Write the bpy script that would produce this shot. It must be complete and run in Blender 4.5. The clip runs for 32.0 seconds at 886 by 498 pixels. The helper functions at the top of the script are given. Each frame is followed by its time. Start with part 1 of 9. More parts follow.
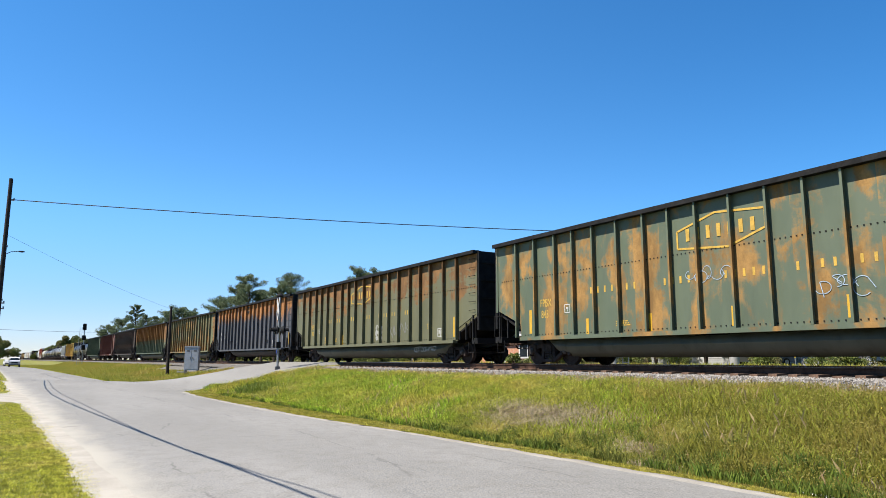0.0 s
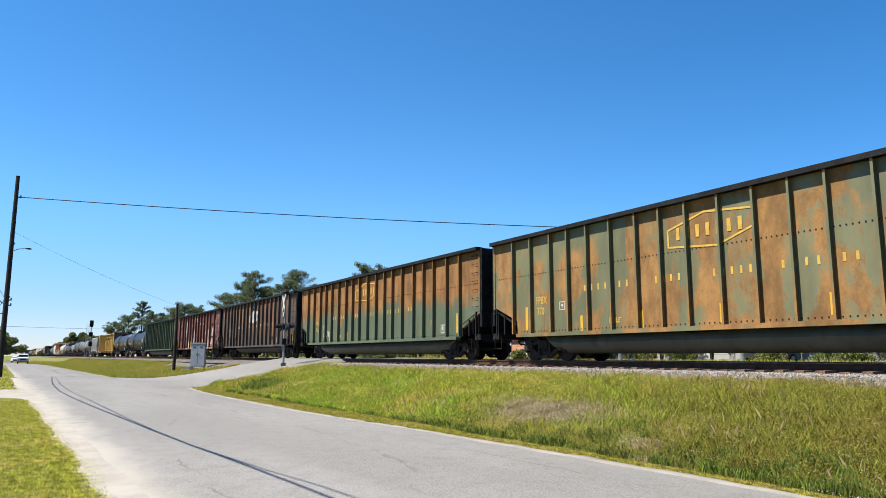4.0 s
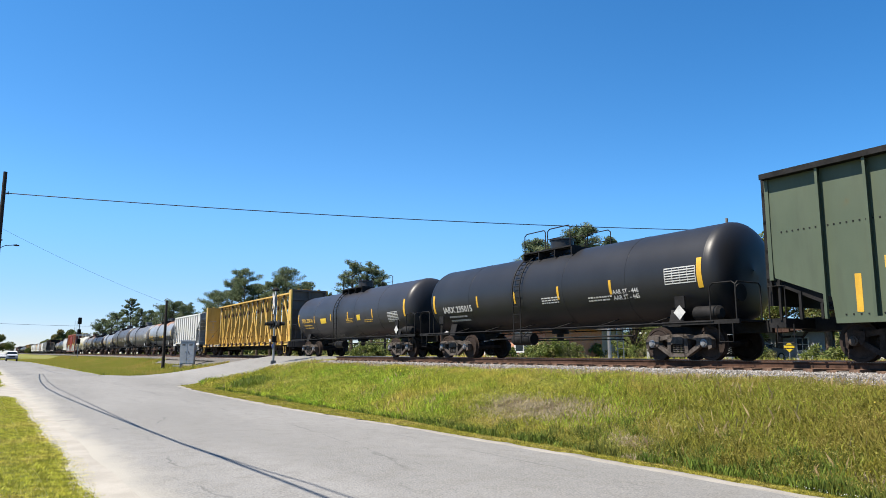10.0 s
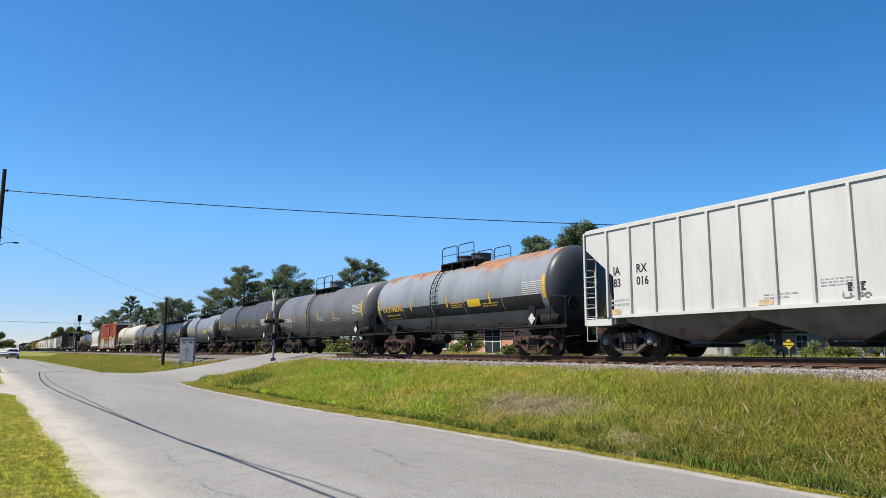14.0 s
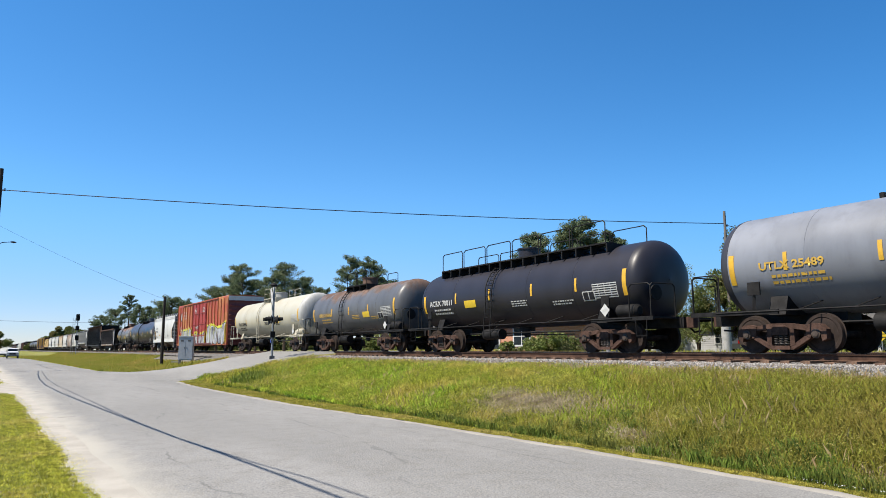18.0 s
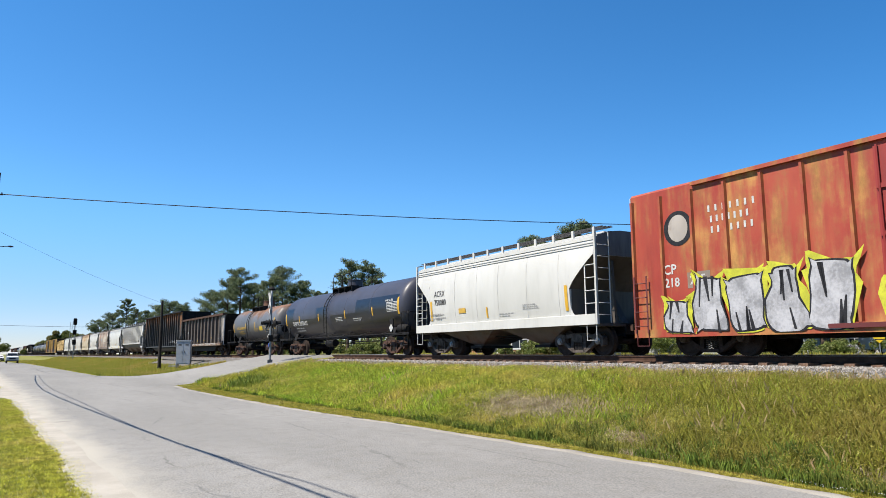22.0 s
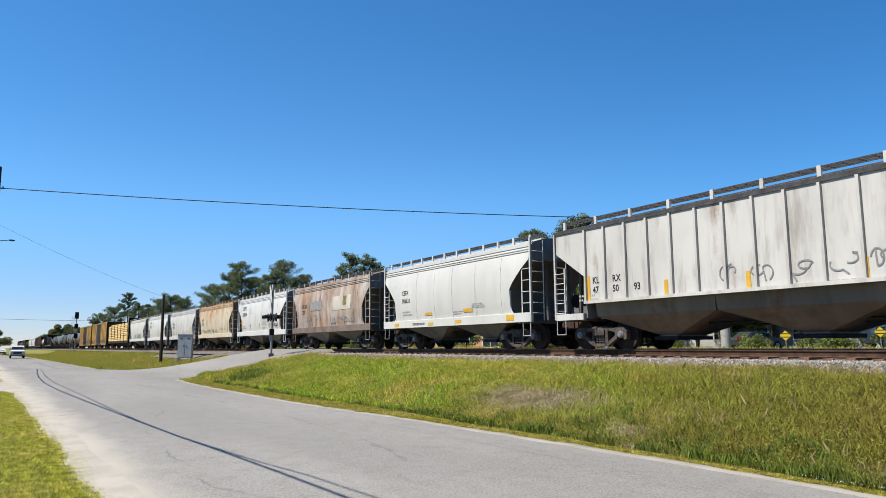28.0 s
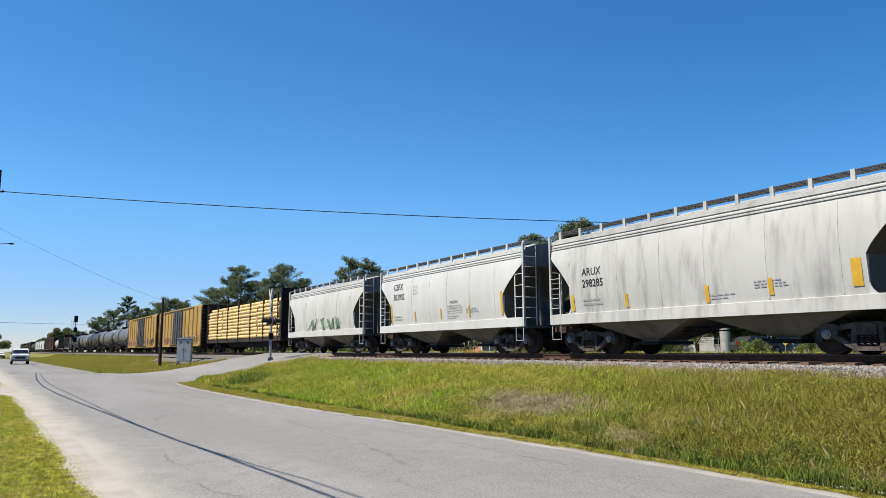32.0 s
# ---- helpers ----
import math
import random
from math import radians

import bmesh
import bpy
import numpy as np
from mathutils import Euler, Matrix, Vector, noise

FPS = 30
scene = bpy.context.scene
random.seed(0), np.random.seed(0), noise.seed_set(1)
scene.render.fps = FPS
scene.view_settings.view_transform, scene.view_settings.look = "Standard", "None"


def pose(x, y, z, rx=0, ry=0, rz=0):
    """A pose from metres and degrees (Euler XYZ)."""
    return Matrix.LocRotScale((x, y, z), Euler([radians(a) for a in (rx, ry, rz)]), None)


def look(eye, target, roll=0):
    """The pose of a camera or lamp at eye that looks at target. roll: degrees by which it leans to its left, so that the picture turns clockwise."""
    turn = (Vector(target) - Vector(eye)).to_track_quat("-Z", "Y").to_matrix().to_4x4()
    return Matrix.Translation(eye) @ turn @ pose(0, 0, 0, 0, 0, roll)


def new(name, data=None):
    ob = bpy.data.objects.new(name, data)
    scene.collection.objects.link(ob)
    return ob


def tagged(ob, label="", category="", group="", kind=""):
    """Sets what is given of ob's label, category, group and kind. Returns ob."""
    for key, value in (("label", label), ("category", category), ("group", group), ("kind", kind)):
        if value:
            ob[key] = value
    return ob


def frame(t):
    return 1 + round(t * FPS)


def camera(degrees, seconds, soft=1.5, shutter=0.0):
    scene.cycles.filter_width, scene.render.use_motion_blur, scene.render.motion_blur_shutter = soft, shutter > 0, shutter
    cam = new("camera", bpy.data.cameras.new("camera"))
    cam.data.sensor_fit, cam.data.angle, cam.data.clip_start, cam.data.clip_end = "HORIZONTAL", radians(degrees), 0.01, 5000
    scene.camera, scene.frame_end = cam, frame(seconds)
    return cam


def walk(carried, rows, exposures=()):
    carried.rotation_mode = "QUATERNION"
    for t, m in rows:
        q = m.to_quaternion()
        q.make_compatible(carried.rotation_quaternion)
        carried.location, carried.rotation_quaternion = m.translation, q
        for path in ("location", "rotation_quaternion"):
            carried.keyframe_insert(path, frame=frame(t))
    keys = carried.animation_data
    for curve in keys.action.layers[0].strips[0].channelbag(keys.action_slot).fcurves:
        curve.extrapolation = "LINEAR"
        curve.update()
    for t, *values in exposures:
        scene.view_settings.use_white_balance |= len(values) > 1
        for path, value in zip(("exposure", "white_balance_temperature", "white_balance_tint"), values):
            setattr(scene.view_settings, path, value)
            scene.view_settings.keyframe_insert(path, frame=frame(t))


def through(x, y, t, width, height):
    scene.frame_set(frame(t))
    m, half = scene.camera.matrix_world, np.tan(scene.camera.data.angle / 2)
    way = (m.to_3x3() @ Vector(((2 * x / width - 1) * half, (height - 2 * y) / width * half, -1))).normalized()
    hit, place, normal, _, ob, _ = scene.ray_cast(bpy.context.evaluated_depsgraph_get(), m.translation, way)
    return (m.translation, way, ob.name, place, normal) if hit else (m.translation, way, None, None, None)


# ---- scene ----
EYE = (0.0, 0.0, 1.6)
cam = camera(64.19, 32.0, soft=0.8, shutter=0.0)


def aim(yaw, pitch, roll):
    """The hand-held camera: yaw to the right of the track's line, pitch upwards, roll."""
    a, p = radians(yaw), radians(pitch)
    d = Vector((math.sin(a) * math.cos(p), math.cos(a) * math.cos(p), math.sin(p)))
    return look(EYE, Vector(EYE) + d * 10, roll)


walk(cam, [(t, aim(a, p, r)) for t, a, p, r in (
    (0, 30.582, 8.943, 0.158), (0.5, 30.556, 8.851, 0.253), (1, 30.469, 8.796, 0.386), (1.5, 30.279, 8.810, 0.401), (2, 30.303, 8.792, 0.628),
    (2.5, 30.300, 8.682, 0.584), (3, 30.195, 8.690, 0.220), (3.5, 30.171, 8.670, 0.085), (5.5, 30.069, 8.543, 0.292), (6, 30.075, 8.680, 0.173),
    (6.5, 30.229, 8.663, 0.443), (7, 30.217, 8.679, 0.184), (7.5, 30.432, 8.741, -0.024), (8, 30.285, 8.842, -0.082), (8.5, 30.382, 8.909, -0.001),
    (9, 30.616, 8.813, 0.024), (9.5, 30.709, 8.600, 0.004), (10, 30.912, 8.482, 0.192), (10.5, 31.063, 8.380, 0.236), (11, 31.049, 8.075, 0.372),
    (11.5, 30.964, 8.021, 0.278), (12, 30.928, 8.145, 0.268), (12.5, 30.938, 8.096, 0.280), (13, 30.951, 8.133, 0.172), (13.5, 30.962, 8.218, 0.096),
    (14, 30.942, 8.263, 0.169), (14.5, 30.771, 8.254, 0.074), (16.5, 30.491, 8.241, -0.011), (17, 30.768, 8.278, -0.137), (17.5, 31.052, 8.153, -0.047),
    (18, 31.082, 8.031, -0.160), (18.5, 31.057, 8.035, -0.146), (19, 31.104, 8.089, -0.070), (19.5, 31.145, 8.178, -0.159), (20, 31.312, 8.089, -0.090),
    (20.5, 31.334, 8.058, -0.273), (21, 31.303, 8.143, -0.141), (21.5, 31.350, 8.264, -0.217), (22, 31.258, 8.295, -0.320), (22.5, 31.295, 8.314, -0.213),
    (23, 31.263, 8.425, -0.369), (23.5, 30.963, 8.432, -0.318), (24, 30.710, 8.413, -0.179), (24.5, 30.844, 8.320, -0.127), (25, 30.833, 8.009, -0.251),
    (25.5, 30.944, 7.767, -0.152), (27.5, 31.054, 7.771, -0.308), (28, 31.168, 7.806, -0.297), (28.5, 31.077, 7.903, -0.212), (29, 31.022, 7.956, -0.164),
    (29.5, 30.981, 8.072, -0.124), (30, 30.902, 8.158, -0.160), (30.5, 30.932, 8.249, -0.217), (31, 31.036, 8.283, -0.226), (31.5, 31.203, 8.236, -0.234),
    (32, 31.204, 8.144, -0.194),
)], exposures=[(0, 1.28), (13, 1.25), (13.6, 1.15), (14, 1.04), (14.5, 0.92), (15.5, 1.0), (17, 1.16), (21, 1.17), (22, 1.2), (22.5, 1.12), (23, 1.05), (24, 1.09), (25, 1.13), (28, 1.05), (32, 1.0)])

# ---- light ----
SUN_EL, SUN_AZ = radians(57), radians(8)  # azimuth from -x towards +y
sun_dir = Vector((-math.cos(SUN_EL) * math.cos(SUN_AZ), math.cos(SUN_EL) * math.sin(SUN_AZ), math.sin(SUN_EL)))
world = bpy.data.worlds.new("sky")
scene.world = world
world.use_nodes = True
wn = world.node_tree
sky = wn.nodes.new("ShaderNodeTexSky")
sky.sky_type, sky.sun_disc = "NISHITA", False
sky.sun_elevation, sky.sun_rotation = SUN_EL, math.atan2(sun_dir.x, sun_dir.y)
sky.air_density, sky.dust_density, sky.ozone_density, sky.altitude = 0.85, 0.0, 4.0, 0
deep = wn.nodes.new("ShaderNodeHueSaturation")
deep.inputs["Saturation"].default_value = 1.26
deep.inputs["Hue"].default_value = 0.498
wn.links.new(sky.outputs["Color"], deep.inputs["Color"])
# thin blue haze: the clear sky pales less towards the horizon
where = wn.nodes.new("ShaderNodeSeparateXYZ")
wn.links.new(wn.nodes.new("ShaderNodeTexCoord").outputs["Generated"], where.inputs[0])
low = wn.nodes.new("ShaderNodeMapRange")
low.interpolation_type = "SMOOTHERSTEP"
low.inputs["From Min"].default_value, low.inputs["From Max"].default_value = -0.02, 0.24
low.inputs["To Min"].default_value, low.inputs["To Max"].default_value = 1.0, 0.0
wn.links.new(where.outputs["Z"], low.inputs["Value"])
haze = wn.nodes.new("ShaderNodeMix")
haze.data_type, haze.blend_type = "RGBA", "MULTIPLY"
haze.inputs["B"].default_value = (0.53, 0.54, 0.70, 1)
wn.links.new(low.outputs["Result"], haze.inputs["Factor"])
wn.links.new(deep.outputs["Color"], haze.inputs["A"])
# the air is clearer and the blue deeper on the side turned from the sun
away = wn.nodes.new("ShaderNodeVectorMath")
away.operation = "DOT_PRODUCT"
away.inputs[1].default_value = Vector((-sun_dir.x, -sun_dir.y, 0)).normalized()
wn.links.new(wn.nodes["Texture Coordinate"].outputs["Generated"], away.inputs[0])
clear = wn.nodes.new("ShaderNodeMapRange")
clear.interpolation_type = "SMOOTHSTEP"
clear.inputs["From Min"].default_value, clear.inputs["From Max"].default_value = 0.2, 1.0
wn.links.new(away.outputs["Value"], clear.inputs["Value"])
depth = wn.nodes.new("ShaderNodeMix")
depth.data_type, depth.blend_type = "RGBA", "MULTIPLY"
depth.inputs["B"].default_value = (0.60, 0.78, 0.85, 1)
wn.links.new(clear.outputs["Result"], depth.inputs["Factor"])
wn.links.new(haze.outputs["Result"], depth.inputs["A"])
wn.links.new(depth.outputs["Result"], wn.nodes["Background"].inputs["Color"])
wn.nodes["Background"].inputs["Strength"].default_value = 0.09
sun = new("sun", bpy.data.lights.new("sun", "SUN"))
sun.data.energy, sun.data.angle, sun.data.color = 5.0, radians(0.4), (1.0, 0.92, 0.80)
sun.matrix_world = look((0, 0, 60), Vector((0, 0, 60)) - sun_dir)


# ---- mesh building ----
class Geo:
    """Collects faces for one mesh."""

    def __init__(self):
        self.v, self.f = [], []

    def add(self, verts, faces):
        n = len(self.v)
        self.v.extend(verts)
        self.f.extend(tuple(i + n for i in f) for f in faces)
        return self

    def box(self, x0, x1, y0, y1, z0, z1):
        x0, x1 = min(x0, x1), max(x0, x1)
        y0, y1 = min(y0, y1), max(y0, y1)
        z0, z1 = min(z0, z1), max(z0, z1)
        return self.add([(x, y, z) for z in (z0, z1) for y in (y0, y1) for x in (x0, x1)],
                        [(0, 2, 3, 1), (4, 5, 7, 6), (0, 1, 5, 4), (2, 6, 7, 3), (0, 4, 6, 2), (1, 3, 7, 5)])

    def beam(self, p, q, w, h, up=(0, 0, 1)):
        """A rectangular bar from p to q, w across and h along up."""
        p, q = Vector(p), Vector(q)
        d = (q - p).normalized()
        s = d.cross(Vector(up))
        if s.length < 1e-4:
            s = d.cross(Vector((0, 1, 0)))
        s.normalize()
        u = s.cross(d)
        s, u = s * w / 2, u * h / 2
        vs = [tuple(c + a * s + b * u) for c in (p, q) for a, b in ((-1, -1), (1, -1), (1, 1), (-1, 1))]
        return self.add(vs, [(0, 1, 2, 3), (7, 6, 5, 4), (0, 4, 5, 1), (1, 5, 6, 2), (2, 6, 7, 3), (3, 7, 4, 0)])

    def rod(self, p, q, r, n=8, r2=None):
        p, q = Vector(p), Vector(q)
        d = (q - p).normalized()
        s = d.cross(Vector((0, 0, 1)) if abs(d.z) < 0.9 else Vector((0, 1, 0))).normalized()
        u = d.cross(s)
        vs = [tuple(c + (s * math.cos(2 * math.pi * k / n) + u * math.sin(2 * math.pi * k / n)) * rr)
              for c, rr in ((p, r), (q, r if r2 is None else r2)) for k in range(n)]
        fs = [(k, (k + 1) % n, n + (k + 1) % n, n + k) for k in range(n)]
        return self.add(vs, fs + [tuple(range(n - 1, -1, -1)), tuple(range(n, 2 * n))])

    def path(self, pts, r, n=6):
        """One bent tube through the points."""
        ps = [Vector(p) for p in pts]
        side, rings = None, []
        for k, p in enumerate(ps):
            d0 = (p - ps[k - 1]).normalized() if k else (ps[1] - p).normalized()
            d1 = (ps[k + 1] - p).normalized() if k < len(ps) - 1 else d0
            d = d0 + d1
            d = d.normalized() if d.length > 1e-4 else d0
            if side is None:
                side = d.cross(Vector((0, 0, 1)) if abs(d.z) < 0.9 else Vector((0, 1, 0)))
            side = (side - d * side.dot(d)).normalized()
            up = d.cross(side)
            rings.append([tuple(p + (side * math.cos(2 * math.pi * j / n) + up * math.sin(2 * math.pi * j / n)) * r) for j in range(n)])
        return self.loft(rings)

    def prism(self, prof, lo, hi, axis="y"):
        """A closed outline drawn across the axis (x,z along y; y,z along x; x,y along z), pulled from lo to hi."""
        n = len(prof)
        put = {"y": lambda a, b, c: (a, c, b), "x": lambda a, b, c: (c, a, b), "z": lambda a, b, c: (a, b, c)}[axis]
        vs = [put(a, b, c) for c in (lo, hi) for a, b in prof]
        fs = [(k, (k + 1) % n, n + (k + 1) % n, n + k) for k in range(n)]
        return self.add(vs, fs + [tuple(range(n - 1, -1, -1)), tuple(range(n, 2 * n))])

    def loft(self, rings, caps=True):
        n = len(rings[0])
        vs = [p for ring in rings for p in ring]
        fs = [(i * n + k, i * n + (k + 1) % n, (i + 1) * n + (k + 1) % n, (i + 1) * n + k)
              for i in range(len(rings) - 1) for k in range(n)]
        if caps:
            fs += [tuple(range(n - 1, -1, -1)), tuple((len(rings) - 1) * n + k for k in range(n))]
        return self.add(vs, fs)

    def turn(self, prof, n=24, cx=0.0, cz=0.0):
        """A body of revolution about a line along y; prof: (y, radius)."""
        return self.loft([[(cx + r * math.sin(2 * math.pi * k / n), y, cz + r * math.cos(2 * math.pi * k / n))
                           for k in range(n)] for y, r in prof])

    def mesh(self, name):
        me = bpy.data.meshes.new(name)
        me.from_pydata(self.v, [], self.f)
        bm = bmesh.new()
        bm.from_mesh(me)
        bmesh.ops.recalc_face_normals(bm, faces=bm.faces)
        bm.to_mesh(me)
        bm.free()
        me.shade_smooth()
        me.set_sharp_from_angle(angle=radians(35))
        return me


def part(name, geo, material, parent, label="", at=None):
    """One mesh as a part of a thing."""
    me = geo.mesh(name) if isinstance(geo, Geo) else geo
    ob = new(name, me)
    if material is not None and not me.materials:
        me.materials.append(material)
    ob.parent = parent
    if at is not None:
        ob.matrix_basis = at
    if label:
        ob["label"] = label
    return ob


def thing(name, label, category, m=None, group="", kind=""):
    ob = new(name)
    ob.empty_display_size = 0.2
    if m is not None:
        ob.matrix_basis = m
    return tagged(ob, label, category, group, kind)


def solid(name, geo, material, label, category, m=None, group="", kind=""):
    me = geo.mesh(name) if isinstance(geo, Geo) else geo
    if not me.materials:
        me.materials.append(material)
    ob = new(name, me)
    if m is not None:
        ob.matrix_basis = m
    return tagged(ob, label, category, group, kind)


def sheet(name, v, f, material):
    me = bpy.data.meshes.new(name)
    v, f = np.asarray(v, dtype=np.float32), np.asarray(f, dtype=np.int32)
    k = f.shape[1]
    me.vertices.add(len(v))
    me.vertices.foreach_set("co", v.ravel())
    me.loops.add(f.size)
    me.loops.foreach_set("vertex_index", f.ravel())
    me.polygons.add(len(f))
    me.polygons.foreach_set("loop_start", np.arange(0, f.size, k, dtype=np.int32))
    me.update(calc_edges=True)
    me.validate()
    me.materials.append(material)
    return me


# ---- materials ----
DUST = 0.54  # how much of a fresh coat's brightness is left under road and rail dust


class Mat:
    """A short way to write node materials."""

    def __init__(self, name, rough=0.8, metal=0.0, spec=0.5):
        self.m = bpy.data.materials.new(name)
        self.m.use_nodes = True
        self.t = self.m.node_tree
        self.b = self.t.nodes["Principled BSDF"]
        self.b.inputs["Roughness"].default_value = rough
        self.b.inputs["Metallic"].default_value = metal
        self.b.inputs["Specular IOR Level"].default_value = spec
        self.geo = self.t.nodes.new("ShaderNodeTexCoord")

    def put(self, sock, value):
        if isinstance(value, bpy.types.NodeSocket):
            self.t.links.new(value, sock)
        elif value is not None:
            if isinstance(value, tuple) and len(value) == 3 and sock.type == "RGBA":
                value = (*value, 1)
            sock.default_value = value

    def coords(self, scale=(1, 1, 1), kind="Object"):
        n = self.t.nodes.new("ShaderNodeMapping")
        n.inputs["Scale"].default_value = scale
        self.t.links.new(self.geo.outputs[kind], n.inputs["Vector"])
        return n.outputs[0]

    def noise(self, scale, detail=4.0, stretch=(1, 1, 1), rough=0.55, kind="Object", w=None, twist=0.0):
        n = self.t.nodes.new("ShaderNodeTexNoise")
        n.inputs["Distortion"].default_value = twist
        n.inputs["Scale"].default_value, n.inputs["Detail"].default_value, n.inputs["Roughness"].default_value = scale, detail, rough
        if w is not None:
            n.noise_dimensions = "4D"
            self.put(n.inputs["W"], w)
        self.t.links.new(self.coords(stretch, kind), n.inputs["Vector"])
        return n.outputs["Fac"]

    def rand(self, island=False):
        n = self.t.nodes.new("ShaderNodeNewGeometry" if island else "ShaderNodeObjectInfo")
        return n.outputs["Random Per Island" if island else "Random"]

    def xyz(self, kind="Object"):
        n = self.t.nodes.new("ShaderNodeSeparateXYZ")
        self.t.links.new(self.geo.outputs[kind], n.inputs[0])
        return n.outputs

    def math(self, op, a, b=None, c=None, clamp=False):
        n = self.t.nodes.new("ShaderNodeMath")
        n.operation, n.use_clamp = op, clamp
        for i, v in enumerate((a, b, c)):
            if v is not None:
                self.put(n.inputs[i], v)
        return n.outputs[0]

    def ramp(self, fac, lo, hi, a=0.0, b=1.0):
        n = self.t.nodes.new("ShaderNodeMapRange")
        n.interpolation_type = "SMOOTHSTEP"
        for i, v in enumerate((fac, lo, hi, a, b)):
            self.put(n.inputs[i], v)
        return n.outputs[0]

    def mix(self, fac, a, b, kind="MIX"):
        n = self.t.nodes.new("ShaderNodeMix")
        n.data_type, n.blend_type = "RGBA", kind
        self.put(n.inputs["Factor"], fac)
        self.put(n.inputs["A"], a)
        self.put(n.inputs["B"], b)
        return n.outputs["Result"]

    def color(self, value):
        self.put(self.b.inputs["Base Color"], value)
        return self

    def rough(self, value):
        self.put(self.b.inputs["Roughness"], value)
        return self

    def bump(self, height, strength=0.4, distance=0.02):
        n = self.t.nodes.new("ShaderNodeBump")
        n.inputs["Strength"].default_value, n.inputs["Distance"].default_value = strength, distance
        self.put(n.inputs["Height"], height)
        self.t.links.new(n.outputs[0], self.b.inputs["Normal"])
        return self


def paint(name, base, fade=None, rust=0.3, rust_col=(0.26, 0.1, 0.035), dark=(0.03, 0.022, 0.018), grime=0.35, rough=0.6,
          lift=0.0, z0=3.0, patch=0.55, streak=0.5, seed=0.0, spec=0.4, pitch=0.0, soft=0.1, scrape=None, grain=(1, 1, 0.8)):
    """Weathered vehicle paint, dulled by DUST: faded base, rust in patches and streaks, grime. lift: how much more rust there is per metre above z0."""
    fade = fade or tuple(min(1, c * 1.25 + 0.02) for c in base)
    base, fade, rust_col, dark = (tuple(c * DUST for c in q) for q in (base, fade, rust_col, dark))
    m = Mat(name, rough, 0.0, spec)
    big = m.noise(patch, 6, grain, 0.62, w=seed, twist=0.5)
    run = m.noise(2.2, 5, (1, 1, 0.12), 0.6, w=seed + 3)
    fine = m.noise(18, 6, w=seed + 5)
    z = m.xyz()[2]
    amount = m.math("ADD", m.math("MULTIPLY", big, 1.0 - streak * 0.6), m.math("MULTIPLY", run, streak * 0.6))
    amount = m.math("ADD", amount, m.math("MULTIPLY", m.math("SUBTRACT", fine, 0.5), 0.07))
    if pitch:  # each panel between two posts has weathered in its own way
        cell = m.t.nodes.new("ShaderNodeTexWhiteNoise")
        cell.noise_dimensions = "1D"
        m.put(cell.inputs["W"], m.math("FLOOR", m.math("ADD", m.math("DIVIDE", m.xyz()[1], pitch), 40.5 + 7 * seed)))
        amount = m.math("ADD", amount, m.math("MULTIPLY", m.math("SUBTRACT", cell.outputs["Value"], 0.5), 0.12))
    if lift:
        amount = m.math("ADD", amount, m.math("MULTIPLY", m.math("SUBTRACT", z, z0), lift))
    edge = 0.74 - rust * 0.45
    mask = m.ramp(amount, edge - soft * 0.9, edge + soft)
    col = m.mix(m.ramp(m.noise(0.9, 4, (1, 1, 0.5), w=seed + 9), 0.35, 0.65), base, fade)
    rusty = m.mix(m.ramp(m.noise(1.7, 6, (1, 1, 0.5), 0.65, w=seed + 20), 0.36, 0.64), rust_col, tuple(c * 0.5 for c in rust_col))
    rusty = m.mix(m.ramp(fine, 0.4, 0.7, 0.0, 0.35), rusty, tuple(c * 0.45 for c in rust_col))
    col = m.mix(mask, col, rusty)
    if scrape:  # bare or chalky scrapes, taller than wide, some ringed with rust
        tone, limit = scrape
        bare = m.noise(0.75, 6, (1, 1, 0.45), 0.62, w=seed + 31)
        col = m.mix(m.ramp(bare, limit - 0.05, limit, 0.0, 0.7), col, tuple(c * 1.15 for c in rust_col))
        col = m.mix(m.ramp(bare, limit, limit + 0.035, 0.0, 0.85), col, tuple(c * DUST for c in tone))
    dirt = m.math("MULTIPLY", m.ramp(m.noise(3.0, 6, (1, 1, 0.16), 0.65, w=seed + 12), 0.45, 0.75), grime)
    col = m.mix(dirt, col, dark)
    m.color(col)
    m.rough(m.ramp(mask, 0, 1, rough, 0.9))
    m.bump(m.math("ADD", fine, m.math("MULTIPLY", mask, 0.5)), 0.25, 0.004)
    return m.m


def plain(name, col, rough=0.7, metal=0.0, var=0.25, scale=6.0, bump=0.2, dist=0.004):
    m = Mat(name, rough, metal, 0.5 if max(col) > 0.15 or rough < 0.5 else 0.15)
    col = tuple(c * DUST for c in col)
    a = m.noise(scale, 5)
    b = m.noise(scale * 7, 4)
    lo, hi = tuple(c * (1 - var) for c in col), tuple(min(1, c * (1 + var)) for c in col)
    m.color(m.mix(m.ramp(m.math("ADD", m.math("MULTIPLY", a, 0.65), m.math("MULTIPLY", b, 0.35)), 0.35, 0.65), lo, hi))
    m.bump(b, bump, dist)
    return m.m


# ---- ground, road and track ----
TX, RAIL = 16.7, 1.46  # track centre and rail top
TURN_Y, TURN, TURN_W = 58.0, 0.013, 20.0  # where the line turns a little to the left, half its turn, how softly
TX2 = TX + 4.4


def bend(y):
    """How far the far curve carries everything to the left at y."""
    d = np.asarray(y, dtype=float) - TURN_Y
    return -TURN * (d + np.sqrt(d * d + TURN_W ** 2)) + TURN * 4.0


